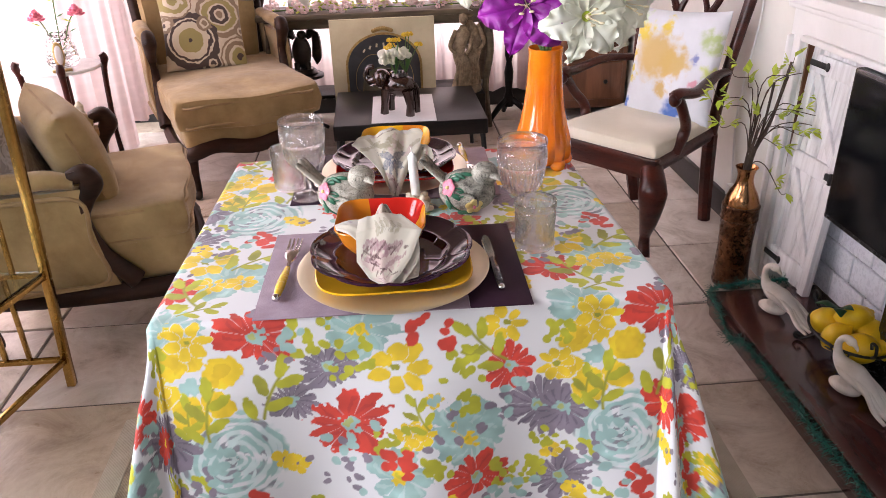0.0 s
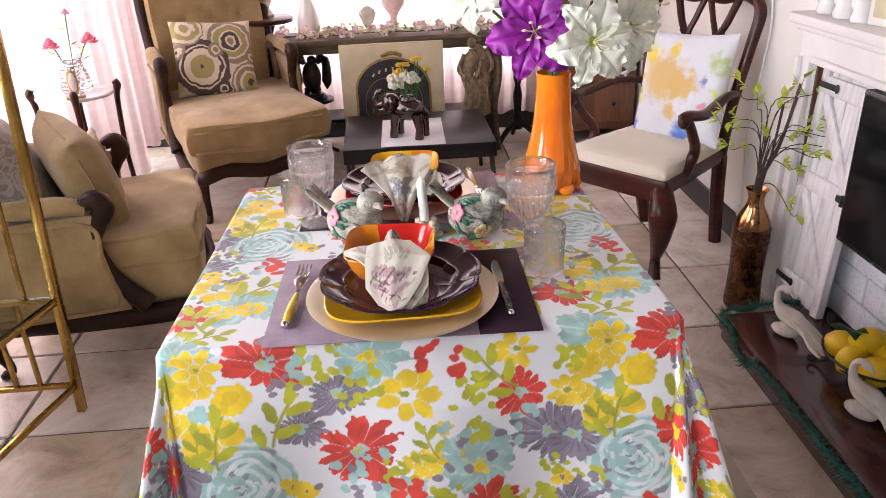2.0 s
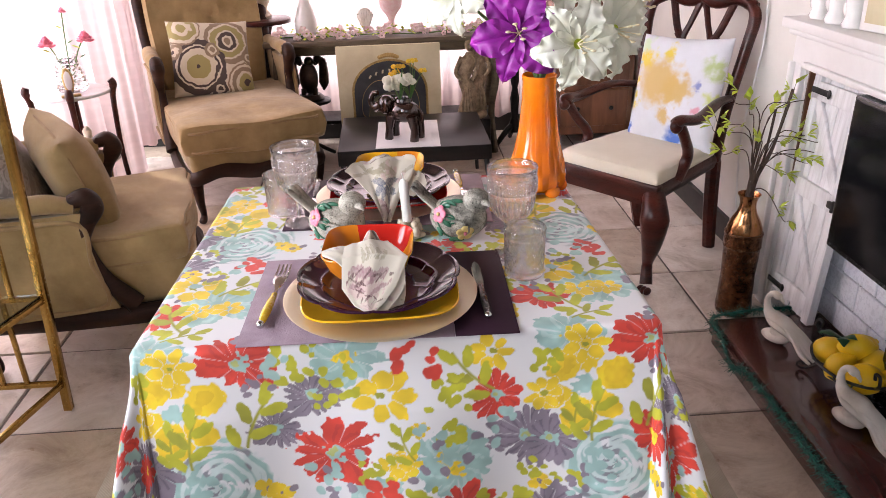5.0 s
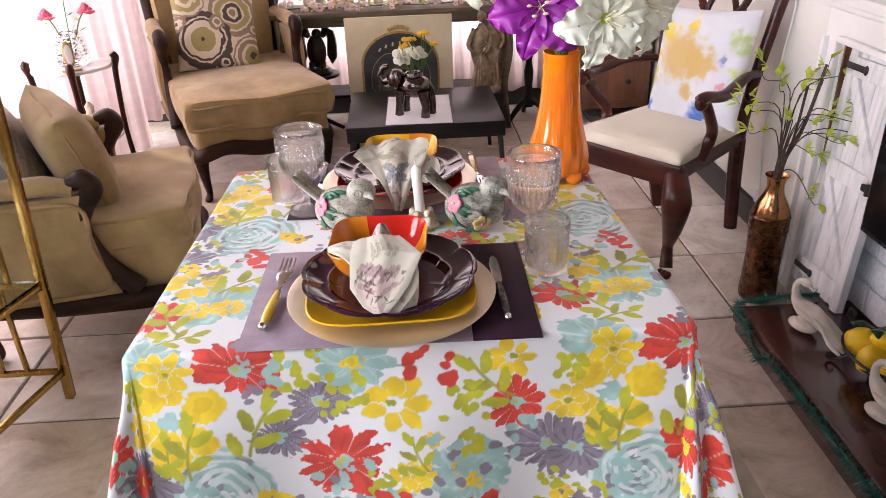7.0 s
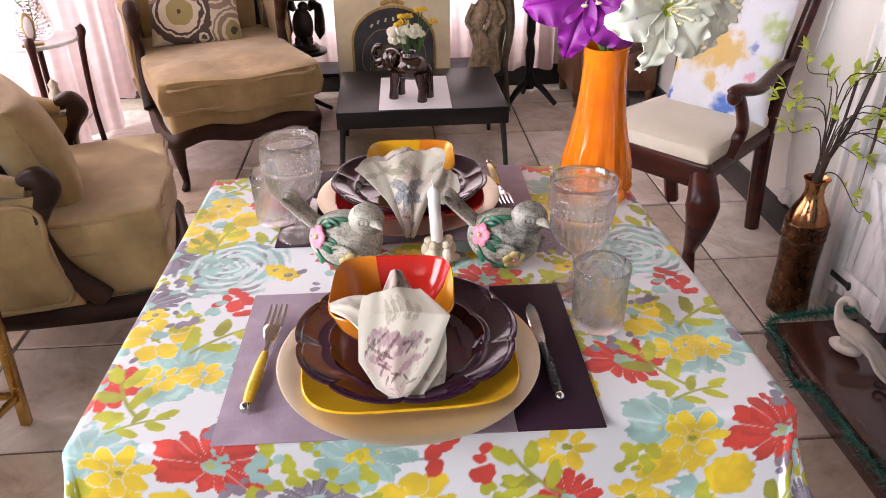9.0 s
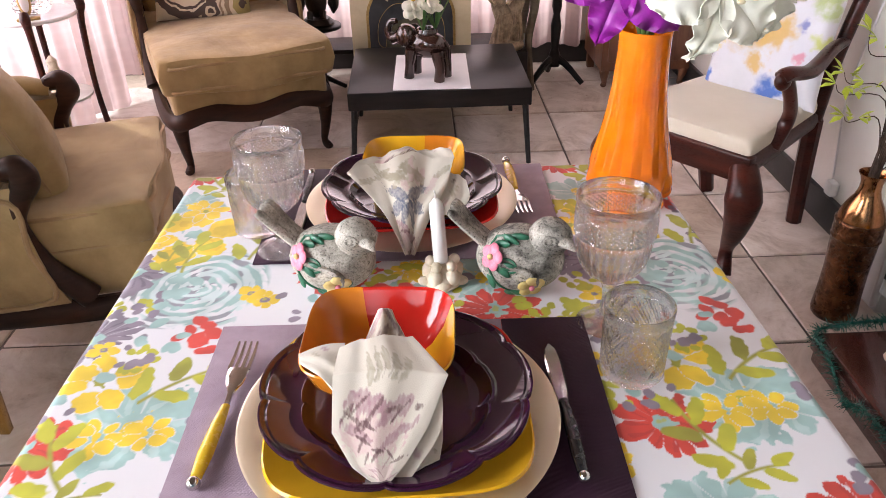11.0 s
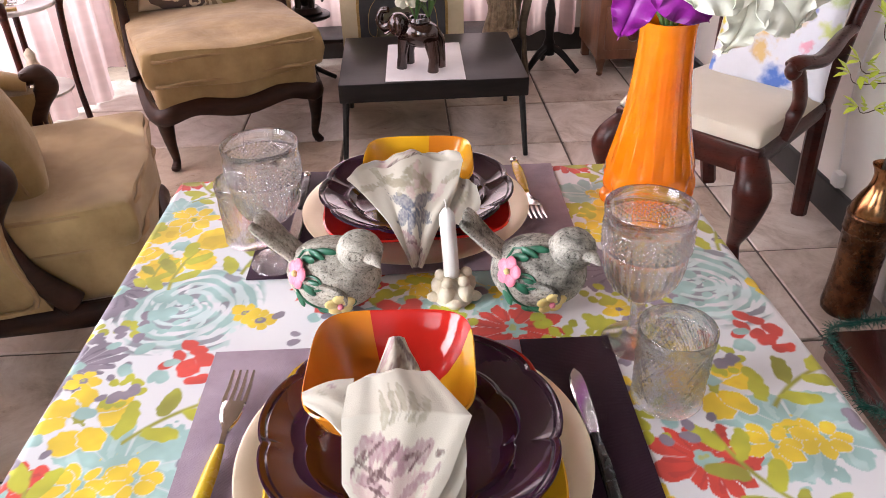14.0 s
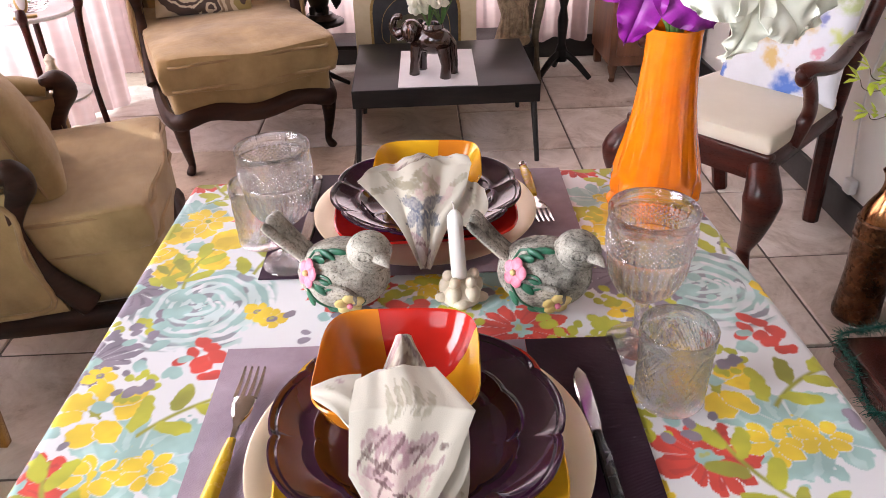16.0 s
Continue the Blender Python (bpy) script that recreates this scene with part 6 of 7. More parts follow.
# elephant planter: one plain mesh
bm = B()
ball(bm, (0, 0, 0.135), 0.062, (1.35, 0.9, 0.9), None, 24, 16)
ball(bm, (-0.088, -0.01, 0.165), 0.045, (1, 0.95, 1.05), None, 20, 14)
for s in (-1, 1):
    ball(bm, (-0.075, s * 0.045, 0.165), 0.036, (0.7, 0.3, 1.0), Euler((0, 0, s * 0.5)).to_matrix(), 14, 10)
    tube(bm, [(-0.115, s * 0.018, 0.145), (-0.138, s * 0.022, 0.128), (-0.152, s * 0.024, 0.132)], [0.008, 0.006, 0.002], 8, n=4)
    tube(bm, [(-0.055, s * 0.035, 0.12), (-0.066, s * 0.036, 0.05), (-0.070, s * 0.036, 0.0)], [0.026, 0.018, 0.022], 12)
    tube(bm, [(0.058, s * 0.035, 0.12), (0.070, s * 0.036, 0.05), (0.066, s * 0.036, 0.0)], [0.028, 0.019, 0.023], 12)
tube(bm, [(-0.115, -0.01, 0.160), (-0.150, -0.01, 0.150), (-0.170, -0.01, 0.175), (-0.158, -0.01, 0.210), (-0.130, -0.01, 0.218)], [0.025, 0.020, 0.017, 0.014, 0.012], 12, n=5)
tube(bm, [(0.080, 0, 0.15), (0.098, 0, 0.12), (0.095, 0, 0.08)], [0.008, 0.006, 0.005], 8, n=4)
lathe(bm, [(0.036, 0.17), (0.044, 0.185), (0.040, 0.20), (0.034, 0.198), (0.03, 0.18)], 20)
single("elephant_planter", bm, "elephant", "glossy dark brown ceramic elephant planter on a runner", "planter", (0.06, 3.60, 0.333), -26)


def small_flower(name, label, at, heads, ink, size, spread, group=""):
    root = thing(name, label, "flower", at, group=group)
    for k in range(heads):
        h = Vector((rnd.uniform(-spread, spread), rnd.uniform(-spread, spread) * 0.7, rnd.uniform(0.6, 1.0) * spread * 2.2))
        part("stem", tube(B(), [(0, 0, 0), h * 0.5 + Vector((0, 0, 0.01)), h], 0.0025, 6, n=3), "stem", root)
        bm = B()
        n = 9
        for j in range(n):
            a = 2 * math.pi * j / n
            ball(bm, h + Vector((size * 0.6 * math.cos(a), size * 0.6 * math.sin(a) * 0.8, size * 0.25 * (j % 2))), size * 0.42, (1.2, 0.5, 0.9), Euler((0.4, 0.3, a)).to_matrix(), 8, 6)
        ball(bm, h, size * 0.35, (1, 1, 1), None, 8, 6)
        part("blossom", bm, ink, root)
    for k in range(3):
        a = rnd.uniform(0, 6)
        tip = Vector((0.05 * math.cos(a), 0.04 * math.sin(a), rnd.uniform(0.07, 0.16)))
        part("leaf", tube(B(), [(0, 0, 0), tip * 0.5, tip], [0.004, 0.008, 0.001], 6, 0.3, n=4), "leaf_green", root)
    return root


small_flower("white_flowers", "white artificial flowers in an elephant planter", (0.045, 3.59, 0.52), 6, "petal_white", 0.042, 0.050)
small_flower("daffodils", "yellow artificial daffodils in an elephant planter", (0.095, 3.61, 0.52), 7, "petal_yellow", 0.020, 0.085)

# ---- console table and what stands round it ----
console = thing("console_table", "weathered brown wooden console table below the window", "console table", (-0.02, 4.47, 0))
part("tabletop", box(B(), (0, 0, 0.685), (1.36, 0.34, 0.03), 0.006), "console_wood", console)
part("apron", box(B(), (0, 0, 0.645), (1.28, 0.28, 0.055), 0.004), "console_wood", console)
part("shelf", box(B(), (0, 0.02, 0.22), (1.24, 0.24, 0.022), 0.004), "black_wood", console)
for sx in (-1, 1):
    for sy in (-1, 1):
        part("leg", tube(B(), [(sx * 0.61, sy * 0.12, 0.64), (sx * 0.625, sy * 0.13, 0.45), (sx * 0.60, sy * 0.12, 0.25), (sx * 0.62, sy * 0.13, 0.0)], [0.028, 0.024, 0.020, 0.022], 8, n=4), "console_wood", console)

art = thing("chalkboard_art", "cream panel with an arched dark chalkboard design leaning on a console", "picture", (-0.008, 4.235, 0.03))
part("panel", box(B(), (0, 0, 0.325), (0.575, 0.018, 0.65), 0.003), "canvas", art)
def arch(w, h, y0, y1, x=0.0, z=0.0):
    pts = [(-w, z)] + [(-w * math.cos(math.pi * k / 20), z + h - w * 0.85 + w * 0.85 * math.sin(math.pi * k / 20)) for k in range(21)] + [(w, z)]
    bm = B()
    a = [bm.verts.new((px + x, y0, pz)) for px, pz in pts]
    b = [bm.verts.new((px + x, y1, pz)) for px, pz in pts]
    bm.faces.new(a)
    bm.faces.new(b[::-1])
    for i in range(len(pts)):
        j = (i + 1) % len(pts)
        bm.faces.new((a[i], b[i], b[j], a[j]))
    return bm
part("arch_border", arch(0.213, 0.545, -0.0135, -0.0095, 0, 0.03), "gilt", art)
part("arch_board", arch(0.200, 0.528, -0.018, -0.0140, 0, 0.035), "chalkboard", art)
part("arch_field", arch(0.125, 0.34, -0.0205, -0.0185, 0.0, 0.05), "olive_paint", art)
bm = B()
for k in range(-4, 5):
    ball(bm, (k * 0.012, -0.014, 0.585 + 0.012 * math.cos(k * 0.4)), 0.012, (1, 0.5, 1), None, 8, 6)
part("crest_ornament", bm, "gilt", art)
bm = B()
for k in range(7):
    a = radians(125 - k * 12)
    box(bm, (0.185 * math.cos(a), -0.0195, 0.345 + 0.165 * math.sin(a)), (0.010, 0.002, 0.020), 0, pose(0, 0, 0, 0, -math.degrees(math.pi / 2 - a), 0))
part("lettering_bars", bm, "canvas", art)
bm = B()
for s in (-1, 1):
    tube(bm, spline([(s * 0.02, -0.0195, 0.46), (s * 0.09, -0.0195, 0.45), (s * 0.15, -0.0195, 0.38), (s * 0.16, -0.0195, 0.28), (s * 0.13, -0.0195, 0.25), (s * 0.12, -0.0195, 0.29)], 6), 0.0014, 5)
    tube(bm, spline([(s * 0.17, -0.0195, 0.20), (s * 0.14, -0.0195, 0.16), (s * 0.15, -0.0195, 0.10), (s * 0.175, -0.0195, 0.12)], 6), 0.0014, 5)
part("scrollwork", bm, "gilt", art)

# eagle statue: one plain mesh
bm = lathe(B(), [(0.065, 0), (0.07, 0.01), (0.06, 0.02), (0.05, 0.03)], 20)
ball(bm, (0, 0, 0.115), 0.048, (0.95, 0.8, 1.8), None, 18, 12)
ball(bm, (0.008, -0.01, 0.205), 0.023, (1, 1, 1.1), None, 14, 10)
tube(bm, [(0.02, -0.02, 0.205), (0.038, -0.03, 0.20), (0.040, -0.032, 0.192)], [0.010, 0.006, 0.002], 8, n=3)
for s in (-1, 1):
    for k in range(6):
        tube(bm, [(s * 0.03, 0.012, 0.185), (s * (0.045 + 0.006 * k), 0.014, 0.225 - 0.004 * k), (s * (0.062 + 0.004 * k), 0.016, 0.19 - 0.02 * k), (s * (0.050 + 0.003 * k), 0.012, 0.085 - 0.008 * k)], [0.016, 0.018, 0.017, 0.007], 8, 0.7, n=4)
    tube(bm, [(s * 0.025, -0.015, 0.06), (s * 0.028, -0.03, 0.028)], [0.016, 0.012], 8)
single("eagle_statue", bm, "bronze_dark", "dark bronze eagle statue with raised wings on a round base", "statue", (-0.475, 4.40, 0.357)).scale = (1.2, 1.2, 1.08)
stand2 = thing("pedestal_table", "small dark round pedestal table under a statue", "side table", (-0.475, 4.40, 0))
part("tabletop", lathe(B(), [(0.10, 0.336), (0.115, 0.340), (0.115, 0.352), (0.11, 0.356)], 32), "black_wood", stand2)
part("column", lathe(B(), [(0.03, 0.03), (0.018, 0.08), (0.024, 0.18), (0.016, 0.26), (0.03, 0.338)], 16), "black_wood", stand2)
for k in range(3):
    a = 2 * math.pi * k / 3 + 0.5
    part("foot", tube(B(), [(0, 0, 0.09), (0.06 * math.cos(a), 0.06 * math.sin(a), 0.05), (0.12 * math.cos(a), 0.12 * math.sin(a), 0.012)], [0.014, 0.012, 0.011], 8, n=4), "black_wood", stand2)

# standing couple: one plain mesh of simple draped forms
bm = B()
lathe(bm, [(0.085, 0), (0.09, 0.012), (0.085, 0.03), (0.075, 0.04)], 20)
for x, y, h, lean in ((-0.035, -0.015, 0.445, 0.02), (0.045, 0.015, 0.475, -0.02)):
    tube(bm, [(x, y, 0.03), (x + lean, y, h * 0.30), (x - lean * 0.5, y, h * 0.52), (x + lean, y, h * 0.74), (x + lean, y, h * 0.84)], [0.050, 0.046, 0.036, 0.046, 0.018], 14, n=6)
    ball(bm, (x + lean, y, h * 0.93), 0.030, (0.85, 0.95, 1.15), None, 14, 10)
    for s in (-1, 1):
        tube(bm, [(x + lean + s * 0.040, y, h * 0.78), (x + s * 0.058, y - 0.02, h * 0.60), (x + s * 0.028, y - 0.045, h * 0.50)], [0.016, 0.013, 0.010], 8, n=4)
    for k in range(4):
        tube(bm, [(x - 0.03 + 0.02 * k, y - 0.042, 0.04), (x - 0.02 + 0.014 * k, y - 0.045, h * 0.28), (x + 0.004 * k, y - 0.032, h * 0.50)], [0.008, 0.007, 0.004], 6, n=4)
single("couple_statue", bm, "clay_statue", "antique brown clay statue of draped standing forms", "statue", (0.465, 4.33, 0.232))
ped = thing("plinth", "low dark wooden plinth under a statue", "plinth", (0.465, 4.33, 0))
part("plinth_body", box(B(), (0, 0, 0.115), (0.20, 0.16, 0.23), 0.006), "black_wood", ped)

# things on the console
def flower_string():
    root = thing("flower_garland", "garland of pale pink blossoms and green leaves on a console", "garland", (-0.02, 4.40, 0.70))
    bl, lf, gl = B(), B(), B()
    for k in range(190):
        x = -0.62 + 1.24 * rnd.random()
        q = Vector((x, rnd.uniform(-0.06, 0.07), rnd.uniform(0.012, 0.055)))
        s = rnd.uniform(0.011, 0.020)
        if k % 5 < 2:
            for j in range(5):
                a = 2 * math.pi * j / 5 + k
                ball(bl, q + Vector((s * 0.8 * math.cos(a), -0.005, s * 0.8 * math.sin(a))), s * 0.62, (1, 0.5, 1), None, 6, 4)
        else:
            tip = q + Vector((rnd.uniform(-0.03, 0.03), rnd.uniform(-0.03, 0.01), rnd.uniform(-0.01, 0.025)))
            tube(lf, [q, (q + tip) / 2, tip], [0.003, 0.011, 0.002], 6, 0.35, n=3)
    part("blossoms", bl, "blossom", root)["kind"] = "stuff"
    part("leaves", lf, "leaf_lime", root)["kind"] = "stuff"
    part("vine", tube(gl, [(-0.62 + 0.124 * k, 0.02 * math.sin(k * 1.7), 0.012) for k in range(11)], 0.004, 6, n=4), "stem", root)


flower_string()
single("ceramic_vase", lathe(B(), [(0.05, 0), (0.062, 0.02), (0.068, 0.08), (0.05, 0.15), (0.030, 0.20), (0.040, 0.235), (0.036, 0.233), (0.026, 0.20)], 32), "white_ceramic", "white ceramic vase on the console", "vase", (-0.47, 4.50, 0.70))
single("stone_goblet", lathe(B(), [(0.045, 0), (0.048, 0.008), (0.022, 0.03), (0.016, 0.07), (0.03, 0.10), (0.062, 0.14), (0.072, 0.20), (0.068, 0.26), (0.064, 0.258), (0.060, 0.16)], 32), "blossom", "pale pink stemmed urn on the console", "urn", (0.02, 4.52, 0.70))
shell = B()
for k in range(9):
    a = radians(-52 + 13 * k)
    tube(shell, [(0, 0, 0.01), (0.032 * math.sin(a), -0.012, 0.07), (0.058 * math.sin(a), 0, 0.06 + 0.09 * math.cos(a))], [0.005, 0.011, 0.009], 8, 0.7, n=4)
single("shell_ornament", shell, "swan_white", "grey and white ribbed shell ornament on the console", "ornament", (-0.13, 4.47, 0.70))
single("white_bust", lathe(B(), [(0.04, 0), (0.045, 0.015), (0.03, 0.04), (0.05, 0.09), (0.055, 0.13), (0.03, 0.17), (0.034, 0.20), (0.028, 0.235), (0.005, 0.245)], 24), "white_ceramic", "white rounded ceramic ornament on the console", "ornament", (0.36, 4.52, 0.70))

# turned pedestal by the window
pd = thing("plant_stand", "dark turned wooden plant stand with tripod feet", "plant stand", (0.735, 4.45, 0))
part("column", lathe(B(), [(0.03, 0.09), (0.036, 0.13), (0.02, 0.18), (0.028, 0.30), (0.016, 0.36), (0.026, 0.40), (0.02, 0.56), (0.014, 0.62), (0.03, 0.70)], 18), "black_wood", pd)
part("top", lathe(B(), [(0.12, 0.70), (0.14, 0.705), (0.14, 0.72), (0.13, 0.725)], 32), "black_wood", pd)
for k in range(3):
    a = 2 * math.pi * k / 3 - 0.5
    part("foot", tube(B(), [(0, 0, 0.14), (0.07 * math.cos(a), 0.07 * math.sin(a), 0.10), (0.16 * math.cos(a), 0.16 * math.sin(a), 0.014)], [0.022, 0.018, 0.014], 8, n=5), "black_wood", pd)

# cabinet behind the chair
cab = thing("cabinet", "reddish brown wooden cabinet with drawers", "cabinet", (1.185, 4.50, 0))
part("body", box(B(), (0, 0.03, 0.62), (0.46, 0.42, 1.06), 0.006), "cabinet_wood", cab)
part("top", box(B(), (0, 0.02, 1.165), (0.50, 0.46, 0.03), 0.006), "cabinet_wood", cab)
for k in range(4):
    dr = part("drawer", box(B(), (0, -0.187, 0.25 + k * 0.245), (0.40, 0.022, 0.215), 0.008), "cabinet_wood", cab)
    for s in (-1, 1):
        bm = B()
        ball(bm, (s * 0.10, -0.206, 0.25 + k * 0.245), 0.013, (1, 0.9, 1), None, 10, 8)
        part("knob", bm, "black_iron", dr)
for sx in (-1, 1):
    part("leg", cabriole(B(), sx * 0.20, -0.15, 0.10, (sx * 0.4, -0.7), 0.018), "cabinet_wood", cab)
    part("leg", box(B(), (sx * 0.20, 0.20, 0.05), (0.04, 0.04, 0.10), 0.004), "cabinet_wood", cab)

# small dark table behind the long armchair
sd = thing("side_table", "small dark round side table in the corner", "side table", (-0.72, 4.55, 0))
part("tabletop", lathe(B(), [(0.14, 0.775), (0.16, 0.78), (0.16, 0.80), (0.15, 0.806)], 32), "mahogany", sd)
part("column", lathe(B(), [(0.04, 0.05), (0.025, 0.12), (0.034, 0.30), (0.022, 0.50), (0.03, 0.70), (0.06, 0.776)], 16), "mahogany", sd)
for k in range(3):
    a = 2 * math.pi * k / 3
    part("foot", tube(B(), [(0, 0, 0.1), (0.08 * math.cos(a), 0.08 * math.sin(a), 0.06), (0.15 * math.cos(a), 0.15 * math.sin(a), 0.012)], [0.018, 0.015, 0.012], 8, n=4), "mahogany", sd)
single("table_lamp", lathe(B(), [(0.05, 0), (0.055, 0.015), (0.03, 0.05), (0.055, 0.10), (0.06, 0.16), (0.03, 0.22), (0.02, 0.25)], 28), "cream_resin", "cream ornamental ceramic base on a side table", "ornament", (-0.72, 4.55, 0.806))

# ---- round stand by the curtains ----
st = thing("plant_table", "round marble-topped stand with dark wooden posts", "side table", (-1.545, 3.73, 0))
part("marble_top", lathe(B(), [(0.165, 0.590), (0.178, 0.592), (0.180, 0.600), (0.176, 0.607), (0.16, 0.609)], 40), "marble", st, "white marble top")
part("lower_shelf", lathe(B(), [(0.15, 0.250), (0.158, 0.252), (0.158, 0.262), (0.15, 0.264)], 40), "marble", st)
for k in range(4):
    a = radians(20 + 90 * k)
    c, s = math.cos(a), math.sin(a)
    part("post", tube(B(), [(0.185 * c, 0.185 * s, 0.645), (0.195 * c, 0.195 * s, 0.62), (0.182 * c, 0.182 * s, 0.55), (0.172 * c, 0.172 * s, 0.27), (0.19 * c, 0.19 * s, 0.0)], [0.016, 0.020, 0.014, 0.012, 0.014], 10, n=4), "mahogany", st)
gv = lambda a, r, z: r * (1 + 0.05 * math.sin(z * 330))
single("glass_vase", lathe(B(), [(0.060, 0.0), (0.070, 0.01)] + [(0.072 - 0.030 * (i / 24) ** 1.5, 0.015 + 0.145 * i / 24) for i in range(25)] + [(0.052, 0.178), (0.049, 0.178), (0.038, 0.158), (0.060, 0.04), (0.02, 0.02)], 48, gv), "bead_glass",
       "ribbed clear glass vase holding roses", "vase", (-1.53, 3.735, 0.610))


def rose(at, base, ink, label, bud=1.0):
    root = thing("rose", label, "flower", (0, 0, 0), group="roses in a glass vase")
    bm = B()
    for k in range(22):
        a = k * 2.4
        r = 0.003 + 0.0009 * k
        c = Vector(at) + Vector((r * math.cos(a), r * math.sin(a), 0.012 - 0.0014 * k)) * bud
        ball(bm, c, (0.009 + 0.0002 * k) * bud, (0.35, 1.0, 0.95), Euler((0, 0.06 * k, a)).to_matrix(), 10, 8)
    part("rose_head", bm, ink, root)
    part("stem", tube(B(), [at, ((at[0] + base[0]) / 2, (at[1] + base[1]) / 2, (at[2] + base[2]) / 2 + 0.03), base], 0.003, 6, n=5), "stem", root)
    for k in range(2):
        q = Vector(base).lerp(Vector(at), 0.55 + 0.2 * k)
        t = q + Vector((0.04 * (-1) ** k, -0.01, 0.02))
        part("leaf", tube(B(), [q, (q + t) / 2, t], [0.002, 0.013, 0.001], 6, 0.25, n=4), "leaf_lime" if k else "leaf_green", root)


rose((-1.575, 3.66, 0.855), (-1.535, 3.73, 0.64), "petal_pink", "pink artificial rose in a ribbed glass vase", 1.25)
rose((-1.41, 3.70, 0.868), (-1.525, 3.735, 0.64), "petal_pink", "deep pink artificial rose in a ribbed glass vase", 1.25)
rose((-1.50, 3.73, 0.985), (-1.53, 3.74, 0.64), "petal_pink", "small pink rosebud standing above the others", 0.6)
mf = thing("mirror_frame", "small gilt oval easel mirror on a round stand", "mirror", (-1.49, 3.60, 0.609), 25)
part("foot", box(B(), (0, 0, 0.005), (0.085, 0.03, 0.010), 0.003), "gilt", mf)
bm = B()
ball(bm, (0, 0, 0.075), 0.045, (0.55, 0.16, 1.3), None, 20, 14)
part("oval_frame", bm, "gilt", mf)
bm = B()
ball(bm, (0, -0.006, 0.075), 0.034, (0.5, 0.10, 1.3), None, 16, 12)
part("oval_inset", bm, "white_ceramic", mf)
single("cream_figure", lathe(B(), [(0.03, 0), (0.034, 0.01), (0.024, 0.05), (0.030, 0.10), (0.018, 0.13), (0.022, 0.155), (0.006, 0.175)], 20), "cream_resin", "small cream ornament on the lower shelf of a stand", "ornament", (-1.50, 3.70, 0.264))

# ---- brass shelf unit ----
et = thing("etagere", "tall brass shelf unit with glass shelves", "shelf unit", (-1.03, 1.975, 0))
def brass(name, a, b, w):
    a, b = Vector(a), Vector(b)
    d = b - a
    bm = box(B(), (0, 0, 0), (2 * w, 2 * w, d.length), 0.002)
    bmesh.ops.transform(bm, matrix=Matrix.Translation((a + b) / 2) @ d.to_track_quat("Z", "Y").to_matrix().to_4x4(), verts=bm.verts)
    return part(name, bm, "gold", et)
H = 1.75
corners = [(0.0, 0.0), (-0.42, 0.0), (-0.17, -0.62), (-0.62, -0.62)]
for x, y in corners:
    sx = 1 if x > -0.3 else -1
    brass("post", (x, y, 0.0), (x + 0.052 * H * (1 if x == 0.0 else sx), y, H), 0.012 if y == 0 else 0.011)
for z in (0.095, 0.385, 1.30):
    o = 0.052 * z
    w = 0.008
    brass("rail", (o, 0, z), (-0.42 - o, 0, z), w)
    brass("rail", (o, 0, z), (-0.17 + o, -0.62, z), w)
    brass("rail", (-0.42 - o, 0, z), (-0.62 - o, -0.62, z), w)
    brass("rail", (-0.17 + o, -0.62, z), (-0.62 - o, -0.62, z), w)
    if z > 0.2:
        bm = B()
        q = [(o, 0), (-0.42 - o, 0), (-0.62 - o, -0.62), (-0.17 + o, -0.62)]
        lo = [bm.verts.new((x, y, z + 0.009)) for x, y in q]
        hi = [bm.verts.new((x, y, z + 0.016)) for x, y in q]
        bm.faces.new(lo[::-1])
        bm.faces.new(hi)
        for i in range(4):
            bm.faces.new((lo[i], lo[(i + 1) % 4], hi[(i + 1) % 4], hi[i]))
        part("glass_shelf", bm, "shelf_glass", et)
for x in (-0.10, -0.17):
    brass("upright", (x, 0, 0.095), (x + 0.0, 0, 0.385), 0.0065)
for x in (-0.10,):
    brass("upright", (x + 0.03, 0.0, 0.385), (x + 0.06, 0.0, 1.30), 0.0065)
wav = lambda a, r, z: r * (1 + 0.12 * math.sin(7 * a) * (z / 0.16))
single("crystal_bowl", lathe(B(), [(0.045, 0), (0.055, 0.01), (0.065, 0.05), (0.075, 0.10), (0.095, 0.15), (0.090, 0.152), (0.068, 0.10), (0.05, 0.03), (0.02, 0.02)], 84, wav), "clear_glass", "clear crystal bowl with a wavy rim on a glass shelf", "bowl", (-1.235, 1.86, 0.402))


# ---- fireplace side ----
FX = 1.332
mantel = thing("mantelpiece", "white painted wooden mantelpiece with moulded trim", "mantelpiece", (0, 0, 0))
part("far_pilaster", box(B(), (1.387, 2.363, 0.46), (0.106, 0.098, 0.92), 0.004), "white_paint", mantel)
part("pilaster_trim", box(B(), (FX - 0.004, 2.327, 0.45), (0.024, 0.016, 0.86), 0.006), "white_paint", mantel)
part("pilaster_trim", box(B(), (FX - 0.004, 2.400, 0.45), (0.024, 0.016, 0.86), 0.006), "white_paint", mantel)
part("near_pilaster", box(B(), (1.387, 0.92, 0.46), (0.106, 0.10, 0.92), 0.004), "white_paint", mantel)
part("frieze", box(B(), (1.386, 1.64, 0.925), (0.108, 1.545, 0.09), 0.004), "white_paint", mantel)
part("opening_trim", box(B(), (FX - 0.006, 1.64, 0.884), (0.022, 1.36, 0.020), 0.006), "white_paint", mantel)
part("cornice", box(B(), (1.375, 1.64, 0.976), (0.13, 1.57, 0.022), 0.008), "white_paint", mantel)
part("mantel_shelf", box(B(), (1.365, 1.64, 1.003), (0.150, 1.60, 0.032), 0.006), "white_paint", mantel)
hearth = thing("hearth", "dark mahogany hearth board edged with green tinsel", "hearth", (0, 0, 0))
